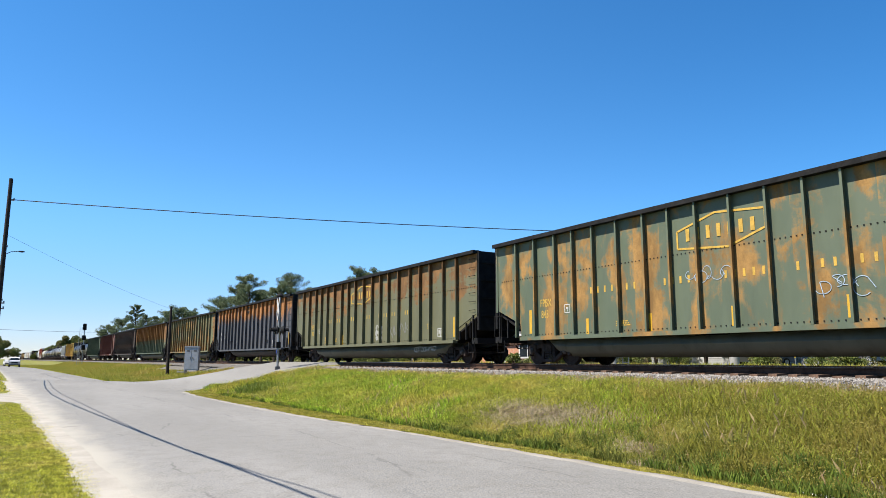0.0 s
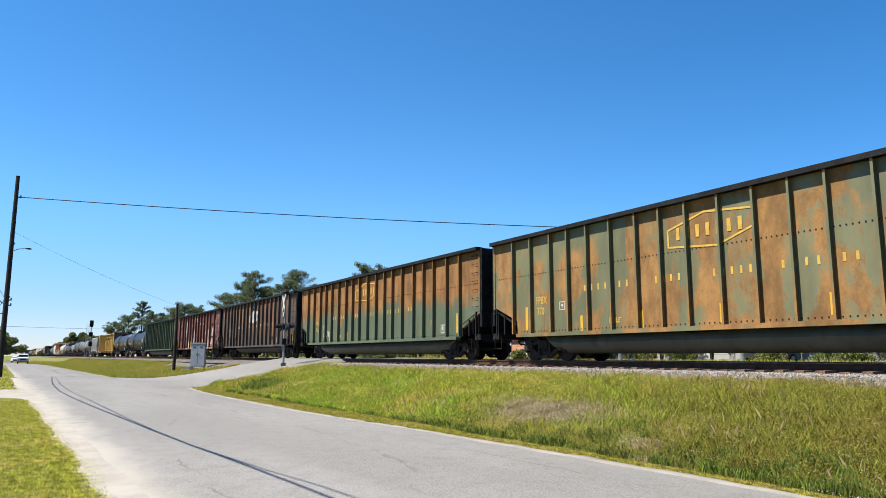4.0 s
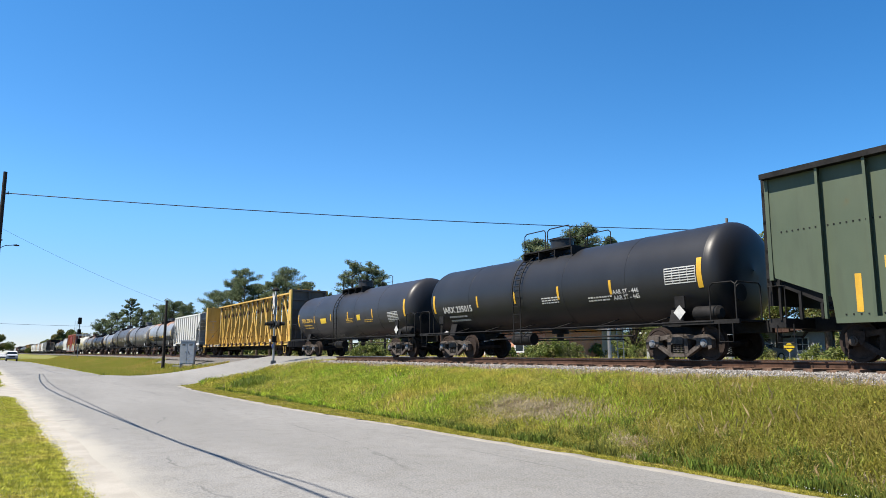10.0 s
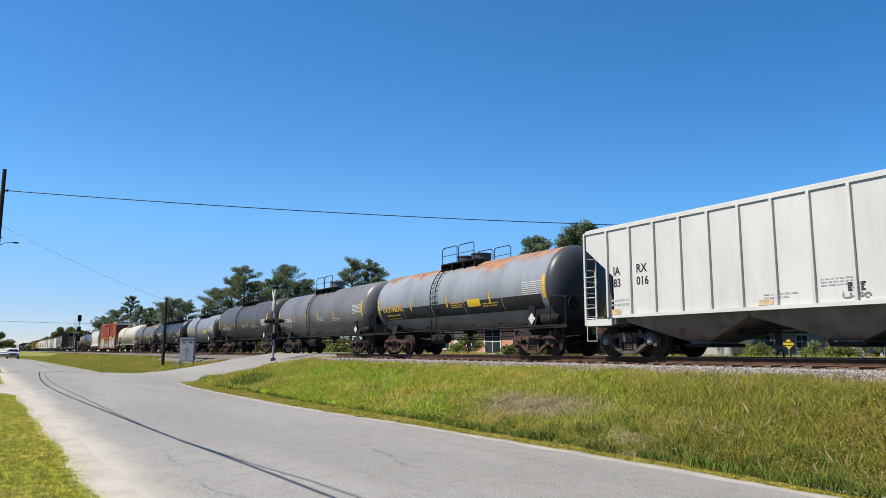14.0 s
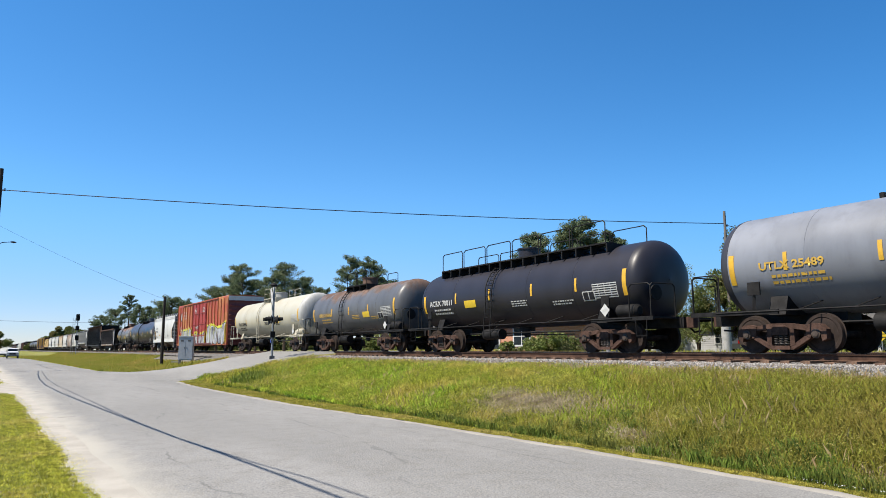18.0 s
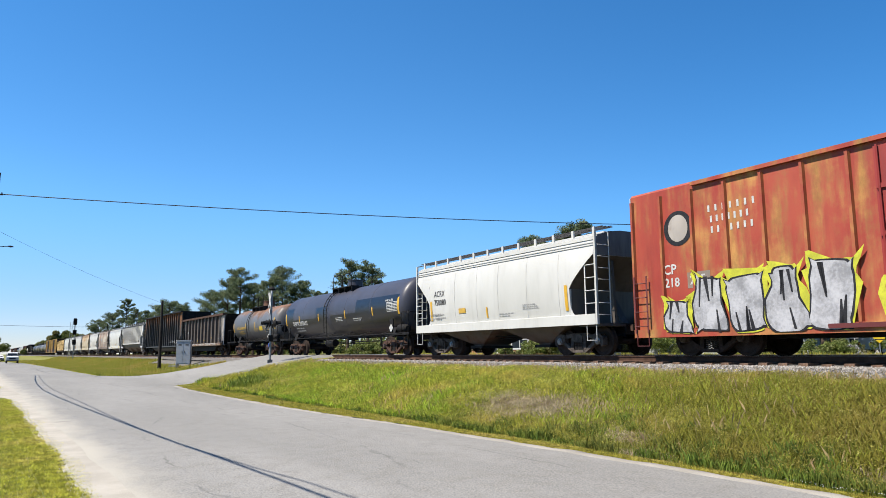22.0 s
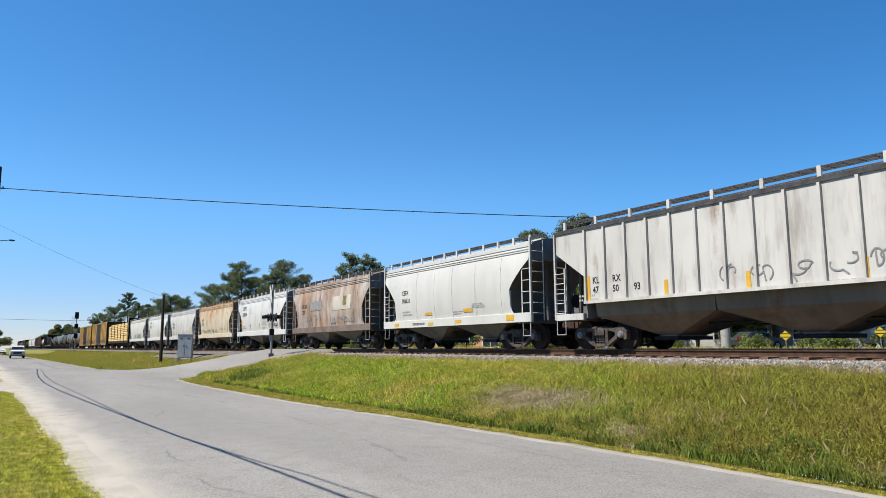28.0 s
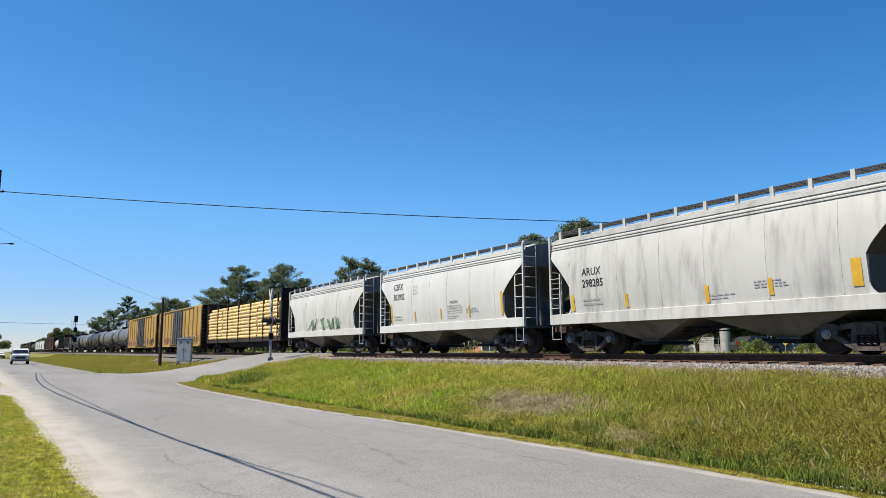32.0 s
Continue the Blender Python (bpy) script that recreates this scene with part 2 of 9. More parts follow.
def on_track(s, x=TX):
    """The pose on the rails s metres along the line."""
    d = s - TURN_Y
    a = TURN * (1 + d / math.sqrt(d * d + TURN_W ** 2))
    return pose(x + float(bend(s)), s, RAIL, 0, 0, math.degrees(a))


LEFT_EDGE = ((-80, 1.6), (8.4, 1.23), (12, 1.11), (14.5, 1.02), (18.5, 0.87), (25, 0.62), (30, 0.42), (45, -0.15), (66, -0.7), (145, -3.4), (300, -20), (600, -80))
RIGHT_EDGE = ((-80, 7.2), (0, 7.65), (5, 7.76), (7, 7.74), (10.4, 7.59), (14.4, 7.42), (17, 7.16), (20.7, 6.89), (26.7, 6.76), (33, 6.8), (37, 7.0), (38, 7.1), (56, 5.6), (145, 2.3), (300, -13), (600, -72))


def edge(line, y):
    return np.interp(y, [p[0] for p in line], [p[1] for p in line])


def smooth(a, b, x):
    t = np.clip((x - a) / (b - a), 0, 1)
    return t * t * (3 - 2 * t)


def ramp_z(x):
    return np.interp(x, (6.9, 7.7, 8.7, 10.7, 12.6, 15.2), (0, 0.06, 0.22, 0.6, 1.0, 1.4))


def side_near(x):
    return 37.8 + (x - 7.1) * 0.08


def side_far(x):
    return np.interp(x, (5.6, 7.5, 9, 11.4, 15, 30), (56.5, 53, 50.2, 48.6, 48.5, 48))


def ground_z(x, y):
    x, y = np.asarray(x, dtype=float), np.asarray(y, dtype=float)
    xs = x - bend(y)
    toe = np.where(y > 56, 10.3, 8.4)
    z = 1.06 * smooth(toe, np.where(y > 56, 15.2, 14.3), xs) + 0.12 * smooth(23.5, 30, xs)
    dip = -0.10 * np.exp(-((xs - 8.9) / 0.5) ** 2) * (y < 36)
    lawn = 0.05 * smooth(0.5, -2.5, xs)
    z = z + dip + lawn
    near, far = side_near(x), side_far(x)
    cross = smooth(near - 1.6, near - 0.1, y) * (1 - smooth(far + 0.1, far + 1.8, y)) * (x > 6) * (x < 31)
    return z * (1 - cross) + (np.where(x < 19, ramp_z(x), 1.4 - 0.15 * smooth(24, 31, x)) - 0.01) * cross


def wave(x, y, s, seed):
    return sum(np.sin(x * s * f * math.cos(k * 2.4 + seed) + y * s * f * math.sin(k * 2.4 + seed) + k * 1.7 + seed * 5) / f
               for k, f in enumerate((1, 1.7, 2.9, 4.3))) / 2.2


def grid_sheet(name, xs, ys, zfun, mat):
    """A sheet over a grid of x (array per row, or one array) and y."""
    ny, nx = len(ys), len(xs[0])
    v = np.array([(x, y, 0.0) for row, y in zip(xs, ys) for x in row])
    v[:, 2] = zfun(v[:, 0], v[:, 1])
    i = np.arange((ny - 1) * nx).reshape(ny - 1, nx)[:, :-1].ravel()
    return sheet(name, v, np.stack([i, i + 1, i + nx + 1, i + nx], 1), mat)


def soil_material():
    m = Mat("grass ground", 0.95, 0, 0.2)
    a, b, c = m.noise(0.25, 5), m.noise(2.5, 6), m.noise(30, 4)
    green = m.mix(m.ramp(b, 0.35, 0.65), (0.086, 0.103, 0.016), (0.151, 0.146, 0.032))
    dry = m.mix(m.ramp(c, 0.35, 0.65), (0.184, 0.146, 0.07), (0.119, 0.092, 0.043))
    m.color(m.mix(m.ramp(m.math("ADD", m.math("MULTIPLY", a, 0.5), m.math("MULTIPLY", b, 0.5)), 0.5, 0.62), green, dry))
    m.bump(m.math("ADD", b, c), 0.8, 0.05)
    return m.m


def asphalt_material():
    m = Mat("worn asphalt", 0.9, 0, 0.15)
    a, b, c = m.noise(0.35, 4, (1, 0.25, 1)), m.noise(3.0, 6), m.noise(38, 5, rough=0.75)
    stone = m.t.nodes.new("ShaderNodeTexVoronoi")
    stone.inputs["Scale"].default_value = 34
    m.t.links.new(m.coords(), stone.inputs["Vector"])
    base = m.mix(m.ramp(a, 0.35, 0.65), (0.142, 0.141, 0.137), (0.180, 0.178, 0.173))
    base = m.mix(m.ramp(b, 0.4, 0.75, 0.0, 0.5), base, (0.113, 0.108, 0.097))
    base = m.mix(m.ramp(stone.outputs["Distance"], 0.1, 0.7, 0.5, 0.0), base, (0.238, 0.227, 0.208))
    base = m.mix(m.ramp(c, 0.5, 0.68, 0.0, 0.6), base, (0.054, 0.051, 0.046))
    base = m.mix(m.ramp(c, 0.46, 0.34, 0.0, 0.5), base, (0.259, 0.248, 0.227))
    # pale sand drifted over the edge on the side of the lawn
    p = m.xyz()
    d = m.math("SUBTRACT", p[0], m.math("SUBTRACT", 1.54, m.math("MULTIPLY", p[1], 0.0367)))
    d = m.math("ADD", d, m.math("MULTIPLY", m.math("SUBTRACT", m.noise(1.4, 6, (1, 0.4, 1)), 0.5), 1.3))
    base = m.mix(m.ramp(d, -0.1, 0.85, 0.9, 0.0), base, (0.28, 0.265, 0.23))
    warp = m.t.nodes.new("ShaderNodeTexVoronoi")
    warp.feature = "DISTANCE_TO_EDGE"
    warp.inputs["Scale"].default_value = 0.45
    mixv = m.t.nodes.new("ShaderNodeMix")
    mixv.data_type = "VECTOR"
    mixv.inputs["Factor"].default_value = 0.35
    nz = m.t.nodes.new("ShaderNodeTexNoise")
    nz.inputs["Scale"].default_value, nz.inputs["Detail"].default_value = 1.3, 6
    m.t.links.new(m.geo.outputs["Object"], nz.inputs["Vector"])
    m.t.links.new(m.coords((1.6, 0.3, 1)), mixv.inputs["A"])
    m.t.links.new(nz.outputs["Color"], mixv.inputs["B"])
    m.t.links.new(mixv.outputs["Result"], warp.inputs["Vector"])
    crack = m.math("MULTIPLY", m.ramp(warp.outputs["Distance"], 0.0, 0.012, 1.0, 0.0), m.ramp(m.noise(0.5, 3), 0.45, 0.6))
    m.color(m.mix(m.math("MULTIPLY", crack, 0.42), base, (0.038, 0.038, 0.038)))
    m.bump(m.math("ADD", m.math("ADD", c, stone.outputs["Distance"]), m.math("MULTIPLY", crack, -0.6)), 0.5, 0.006)
    return m.m


def sand_material(name="pale sand", k=1.0):
    m = Mat(name, 0.95, 0, 0.2)
    a, c = m.noise(1.2, 6), m.noise(60, 4)
    m.color(m.mix(m.ramp(m.math("ADD", m.math("MULTIPLY", a, 0.6), m.math("MULTIPLY", c, 0.4)), 0.35, 0.65), tuple(k * c for c in (0.215, 0.20, 0.174)), tuple(k * c for c in (0.29, 0.272, 0.24))))
    m.bump(m.math("ADD", a, c), 0.5, 0.02)
    return m.m


SOIL, ASPHALT, SAND = soil_material(), asphalt_material(), sand_material()

ys = np.concatenate([np.arange(-60, 0, 4), np.arange(0, 70, 0.6), np.arange(70, 200, 4), np.arange(200, 460, 20), (500, 700, 1100, 1800, 3000)])
rows = np.concatenate([(-3000, -1200, -500, -200, -90), np.arange(-50, -6, 4), np.arange(-6, 8, 1.0), np.arange(8, 15, 0.35), np.arange(15, 32, 1.0),
                       (36, 44, 60, 90, 150, 300, 700, 1500, 3000)])
xs = [rows + np.where(np.abs(rows) < 100, bend(y) if y < 450 else bend(450), 0) for y in ys]


def rough_ground(x, y):
    far = (np.abs(x) < 60) & (y < 75)
    bank = (x > 8.8) & (x < 14.2) & (y < 37)
    return ground_z(x, y) + far * (0.02 * wave(x, y, 0.8, 1) - 0.02) + bank * 0.06 * wave(x, y, 1.6, 2)


tagged(new("ground", grid_sheet("ground", xs, ys, rough_ground, SOIL)), "grassy roadside ground with an embankment", "ground", kind="structure")

ys = np.concatenate([np.arange(-60, 5, 2.5), np.arange(5, 60, 0.25), np.arange(60, 150, 2), np.arange(150, 460, 10)])
fr = np.linspace(0, 1, 9)
jag = lambda y, s: 0.06 * wave(y * 0.1, y, 1.3, s) + 0.03 * wave(y * 0.3, y, 5.0, s + 1)
wide = [(edge(LEFT_EDGE, y) - (0.55 if y < 60 else 0.2) + 1.3 * jag(y, 1) - 5.0 * math.exp(-((y - 36) / 3.2) ** 4)) * (1 - fr) + (edge(RIGHT_EDGE, y) + (0.16 if y < 38 else 0.12) + 2 * jag(y, 4)) * fr for y in ys]
wide = [row[0] + (row[-1] - row[0]) * np.array([0, 0.035, 0.2, 0.5, 0.8, 0.975, 1.0]) for row in wide]
tagged(new("shoulder", grid_sheet("shoulder", wide, ys, lambda x, y: np.tile([-0.07, 0.02, 0.022, 0.022, 0.022, 0.02, -0.07], len(ys)), SAND)), "pale sandy shoulder along the asphalt road", "ground", kind="structure")
tight = [(edge(LEFT_EDGE, y) + 1.3 * jag(y, 2)) * (1 - fr) + (edge(RIGHT_EDGE, y) + jag(y, 3)) * fr for y in ys]
tagged(new("road", grid_sheet("road", tight, ys, lambda x, y: 0.017 + 0.065 * np.clip(1 - ((2 * x - edge(LEFT_EDGE, y) - edge(RIGHT_EDGE, y)) / (edge(RIGHT_EDGE, y) - edge(LEFT_EDGE, y))) ** 2, 0, 1), ASPHALT)),
       "worn light grey asphalt road with fine cracks", "road", kind="structure")
near_ys = np.arange(0, 37, 0.12)
strip = [edge(RIGHT_EDGE, y) + np.array([-0.07 + 1.6 * jag(y, 3), -0.03 + 1.6 * jag(y, 3), 0.06, 0.11 + 1.6 * jag(y * 1.7, 6), 0.17 + 1.6 * jag(y * 1.7, 6)]) for y in near_ys]
tagged(new("road_edge", grid_sheet("road_edge", strip, near_ys, lambda x, y: np.tile([0.004, 0.027, 0.034, 0.027, -0.06], len(near_ys)), sand_material("bleached road edge", 0.78))), "bleached crumbling edge of the asphalt", "ground", kind="structure")
ux = np.concatenate([np.linspace(5.2, 9, 12), np.linspace(9.2, 15.2, 26), np.linspace(15.6, 32, 14)])
uf = np.concatenate([(0.0,), np.linspace(0, 1, 16), (1.0,)])
sv = np.array([(x, side_near(x) * (1 - u) + side_far(x) * u, 0) for x in ux for u in uf])
sv[:, 2] = np.where(sv[:, 0] < 19, ramp_z(sv[:, 0]), 1.4 - 0.15 * smooth(24, 31, sv[:, 0])) + 0.055
sv[0::18] -= (0, 0.7, 0.4)  # the edges break down into the ground
sv[17::18] += (0, 0.7, -0.4)
si = np.arange((len(ux) - 1) * 18).reshape(-1, 18)[:, :-1].ravel()
tagged(new("side_road", sheet("side_road", sv, np.stack([si, si + 18, si + 19, si + 1], 1), ASPHALT)),
       "asphalt side road climbing to the level crossing", "road", kind="structure")

gy = np.arange(49.5, 80, 0.5)
gx = [np.linspace(12.9 - 1.2 * math.exp(-((y - 56) / 5) ** 2), 14.9, 6) + 0.25 * float(wave(y, y, 1.1, 3)) * np.linspace(1, 0, 6) + float(bend(y)) for y in gy]
GRAVEL = sand_material("dusty gravel", 0.4)
tagged(new("gravel_strip", grid_sheet("gravel_strip", gx, gy, lambda x, y: rough_ground(x, y) + 0.05, GRAVEL)), "dusty gravel strip beside the ballast", "ground", kind="structure")


def stone_material():
    m = Mat("ballast stone", 0.9, 0, 0.3)
    v = m.t.nodes.new("ShaderNodeTexVoronoi")
    v.inputs["Scale"].default_value = 14
    m.t.links.new(m.coords(), v.inputs["Vector"])
    a = m.noise(0.8, 4)
    col = m.mix(v.outputs["Color"], (0.108, 0.1, 0.095), (0.216, 0.205, 0.194), "MIX")
    col = m.mix(m.ramp(v.outputs["Distance"], 0.25, 0.6, 0, 0.8), col, (0.049, 0.046, 0.043))
    m.color(m.mix(m.ramp(a, 0.5, 0.7, 0, 0.5), col, (0.108, 0.076, 0.054)))
    m.bump(m.math("MULTIPLY", v.outputs["Distance"], -1), 1.0, 0.05)
    return m.m


BALLAST = stone_material()
RAILSTEEL = plain("rusty rail steel", (0.11, 0.06, 0.04), 0.75, 0.2, 0.35, 4)
RAILTOP = plain("polished rail head", (0.45, 0.43, 0.42), 0.3, 0.9, 0.1, 9)
TIMBER = plain("weathered tie timber", (0.24, 0.14, 0.09), 0.95, 0, 0.4, 3, 0.6, 0.02)


def track_bed(x0, name):
    prof = ((-2.75, 1.02), (-2.0, 1.2), (-1.34, 1.21), (-1.2, 1.25), (0, 1.26), (1.2, 1.25), (1.34, 1.21), (2.0, 1.2), (2.75, 1.02))
    ys = np.concatenate([np.arange(-70, 80, 0.5), np.arange(80, 760, 8)])
    v = [(x0 + a + float(bend(y)), y, b + 0.03 * float(wave(a, y, 5, 1))) for y in ys for a, b in prof]
    n = len(prof)
    i = np.arange((len(ys) - 1) * n).reshape(-1, n)[:, :-1].ravel()
    bed = tagged(new(name, sheet(name, v, np.stack([i, i + 1, i + n + 1, i + n], 1), BALLAST)), "grey stone ballast bed of the railway track", "track", kind="structure")
    rail = ((-0.068, 0), (-0.068, 0.012), (-0.01, 0.03), (-0.01, 0.125), (-0.036, 0.135), (-0.036, 0.165), (0.036, 0.165), (0.036, 0.135), (0.01, 0.125), (0.01, 0.03), (0.068, 0.012), (0.068, 0))
    rys = np.concatenate([(-70.0,), np.arange(-60, 64, 4), np.arange(64, 760, 10)])
    for side in (-0.754, 0.754):
        g = Geo()
        g.loft([[(x0 + side + a + float(bend(y)), y, RAIL - 0.17 + b) for a, b in rail] for y in rys])
        r = part("rail", g, RAILSTEEL, bed, "rusty steel rail")
        g = Geo()
        g.loft([[(x0 + side + a + float(bend(y)), y, RAIL + b) for a, b in ((-0.03, -0.003), (-0.03, 0), (0.03, 0), (0.03, -0.003))] for y in rys])
        part("rail_head", g, RAILTOP, r, "polished rail head")
    return bed


beds = [track_bed(TX, "track_bed_1"), track_bed(TX2, "track_bed_2")]


# ---- freight train ----
IRON = plain("dark brown truck iron", (0.055, 0.04, 0.034), 0.85, 0.1, 0.5, 5, 0.4, 0.01)
DUSTIRON = plain("dusty grey-brown truck iron", (0.115, 0.097, 0.085), 0.9, 0.1, 0.5, 5, 0.4, 0.01)
RUSTIRON = plain("rust-brown truck iron", (0.10, 0.058, 0.044), 0.9, 0.1, 0.4, 5, 0.4, 0.01)
TREAD = plain("worn wheel steel", (0.05, 0.036, 0.03), 0.75, 0.1, 0.3, 6)
BLACKSTEEL = plain("sooty black steel", (0.018, 0.017, 0.017), 0.7, 0, 0.5, 4)
GREYSTEEL = plain("grey steel", (0.16, 0.16, 0.165), 0.6, 0.2, 0.25, 5)
CREAMSTEEL = plain("cream painted steel", (0.52, 0.48, 0.36), 0.6, 0, 0.2, 4)
WHITESTEEL = plain("white painted steel", (0.66, 0.66, 0.64), 0.55, 0, 0.15, 4)
SPRINGS = plain("grey spring steel", (0.10, 0.09, 0.085), 0.6, 0.4, 0.3, 9)
CAPBLUE = plain("greasy pale bearing cap", (0.30, 0.30, 0.31), 0.45, 0.4, 0.35, 9)
CAPSTEEL = plain("worn bearing cap", (0.11, 0.085, 0.07), 0.6, 0.3, 0.3, 9)
YELLOW = plain("yellow reflector", (0.80, 0.46, 0.03), 0.5, 0, 0.12, 5)
WHITEMARK = plain("white marking", (0.64, 0.64, 0.62), 0.6, 0, 0.15, 8)
YELLOWMARK = plain("yellow marking", (0.70, 0.43, 0.06), 0.6, 0, 0.2, 8)
BLACKMARK = plain("black marking", (0.03, 0.03, 0.035), 0.6, 0, 0.3, 8)
GREYMARK = plain("grey marking", (0.30, 0.30, 0.30), 0.6, 0, 0.2, 8)

R_WHEEL = 0.457


def wheel_mesh():
    g = Geo()
    prof = [(-0.075, 0.12), (-0.06, R_WHEEL - 0.09), (-0.075, R_WHEEL - 0.07), (-0.075, R_WHEEL), (0.04, R_WHEEL + 0.004), (0.045, R_WHEEL + 0.028),
            (0.065, R_WHEEL + 0.028), (0.07, R_WHEEL - 0.06), (0.02, R_WHEEL - 0.09), (0.02, 0.14), (0.07, 0.13)]
    n = 28
    g.loft([[(x, r * math.cos(2 * math.pi * k / n), r * math.sin(2 * math.pi * k / n)) for k in range(n)] for x, r in prof])
    return g.mesh("wheel")


def frame_mesh():
    """The cast side frame of a truck, seen from the side: arch, window holes and spring pocket."""
    g = Geo()
    w = 0.09
    for sgn in (-1, 1):
        g.prism([(sgn * 1.13, 0.10), (sgn * 1.13, -0.12), (sgn * 1.02, -0.17), (sgn * 0.99, 0.02), (sgn * 0.80, 0.02), (sgn * 0.74, -0.10), (sgn * 0.66, -0.04),
                 (sgn * 0.62, 0.20), (sgn * 0.82, 0.24), (sgn * 1.0, 0.22)], -w, w, "x")
        g.prism([(sgn * 0.74, -0.10), (sgn * 0.30, -0.36), (sgn * 0.22, -0.36), (sgn * 0.22, -0.25), (sgn * 0.34, -0.22), (sgn * 0.64, -0.02)], -w * 0.8, w * 0.8, "x")
        g.prism([(sgn * 0.66, 0.20), (sgn * 0.20, 0.26), (sgn * 0.20, 0.15), (sgn * 0.62, 0.08)], -w * 0.9, w * 0.9, "x")
        g.prism([(sgn * 0.34, 0.20), (sgn * 0.22, 0.20), (sgn * 0.24, -0.28), (sgn * 0.36, -0.24)], -w * 0.9, w * 0.9, "x")
    g.box(-w * 1.1, w * 1.1, -0.24, 0.24, -0.36, -0.27)
    g.box(-w * 0.9, w * 0.9, -0.24, 0.24, 0.17, 0.26)
    return g.mesh("side_frame")


def spring_mesh():
    g = Geo()
    for y in (-0.13, 0.0, 0.13):
        pts = []
        for k in range(31):
            a = k / 6 * 2 * math.pi
            pts.append((0.055 * math.sin(a) - 0.02, y + 0.055 * math.cos(a), -0.26 + 0.28 * k / 30))
        g.path(pts, 0.014, 4)
    return g.mesh("spring")


def bearing_mesh():
    g = Geo()
    n = 12
    g.loft([[(x, r * math.cos(2 * math.pi * k / n), r * math.sin(2 * math.pi * k / n)) for k in range(n)]
            for x, r in ((0.06, 0.11), (-0.085, 0.11), (-0.095, 0.075), (-0.115, 0.07), (-0.12, 0.03))])
    return g.mesh("bearing_cap")


def axle_mesh():
    return Geo().rod((-0.95, 0, 0), (0.95, 0, 0), 0.085, 10).mesh("axle")


def bolster_mesh():
    g = Geo()
    g.prism([(-0.20, -0.02), (0.20, -0.02), (0.20, 0.15), (0.12, 0.22), (-0.12, 0.22), (-0.20, 0.15)], -1.1, 1.1, "x")
    g.rod((0, 0, 0.2), (0, 0, 0.34), 0.22, 12)
    for y in (-0.5, 0.5):
        g.box(-0.85, 0.85, y - 0.05, y + 0.05, -0.1, 0.0)
    return g.mesh("truck")


TRUCK = dict(wheel=wheel_mesh(), side_frame=frame_mesh(), spring=spring_mesh(), axle=axle_mesh(), bolster=bolster_mesh())
TRUCK_LOOK = {}
for key, iron, cap in (("dark", IRON, CAPSTEEL), ("rust", RUSTIRON, CAPSTEEL), ("blue", DUSTIRON, CAPBLUE), ("dust", DUSTIRON, CAPBLUE)):
    look_set = {n: me.copy() for n, me in TRUCK.items()}
    for n, me in look_set.items():
        me.materials.append({"wheel": TREAD, "spring": SPRINGS, "axle": IRON}.get(n, iron))
    look_set["bearing_cap"] = bearing_mesh()
    look_set["bearing_cap"].materials.append(cap)
    TRUCK_LOOK[key] = look_set


def truck(parent, y, style="dark"):
    s = TRUCK_LOOK[style]
    t = part("truck", s["bolster"], None, parent, at=pose(0, y, R_WHEEL))
    for side in (-1, 1):
        part("side_frame", s["side_frame"], None, t, at=pose(side * 0.99, 0, 0))
        part("spring", s["spring"], None, t, at=pose(side * 1.0, 0, 0))
        for ay in (-0.89, 0.89):
            part("wheel", s["wheel"], None, t, at=pose(side * 0.755, ay, 0, 0, 0, 0 if side < 0 else 180))
            part("bearing_cap", s["bearing_cap"], None, t, at=pose(side * 1.02, ay, 0, 0, 0, 0 if side < 0 else 180))
    for ay in (-0.89, 0.89):
        part("axle", s["axle"], None, t, at=pose(0, ay, 0))
    return t


def coupler(parent, y, out):
    """The draft gear and knuckle at an end; out is +1 or -1 along the car."""
    g = Geo()
    g.box(-0.12, 0.12, y - out * 0.3, y + out * 0.35, 0.76, 0.98)
    g.prism([(-0.17, 0.0), (0.13, 0.0), (0.17, 0.16), (0.05, 0.24), (-0.12, 0.22), (-0.2, 0.1)], 0.72, 1.02, "z")
    k = len(g.v) - 12
    for i in range(k, len(g.v)):
        a, b, c = g.v[i]
        g.v[i] = (a, y + out * (0.33 + b), c)
    c = part("coupler", g, RUSTIRON, parent, "rusty iron coupler")
    h = Geo()
    h.path([(0.25, y, 0.85), (0.28, y + out * 0.25, 0.6), (0.24, y + out * 0.5, 0.62)], 0.03, 6)
    part("air_hose", h, BLACKSTEEL, c, "black rubber air hose")


def ladder(parent, x, y0, y1, z0, z1, mat, n=7, r=0.014, name="ladder"):
    g = Geo()
    for y in (y0, y1):
        g.beam((x, y, z0), (x, y, z1), 0.05, 0.012, (1, 0, 0))
    for k in range(n):
        z = z0 + (z1 - z0) * (k + 0.5) / n
        g.rod((x - 0.01, y0, z), (x - 0.01, y1, z), r, 6)
    return part(name, g, mat, parent)


def stirrup(parent, x, y, mat, z=0.85, w=0.42, d=0.42):
    g = Geo()
    g.path([(x, y - w / 2, z), (x, y - w / 2, z - d), (x, y + w / 2, z - d), (x, y + w / 2, z)], 0.017, 6)
    part("stirrup_step", g, mat, parent)


def grab(parent, x, y, z, mat, w=0.4):
    g = Geo()
    a = [(x + 0.06, y - w / 2, z), (x - 0.04, y - w / 2, z), (x - 0.04, y + w / 2, z), (x + 0.06, y + w / 2, z)]
    g.path(a, 0.013, 6)
    part("grab_iron", g, mat, parent)


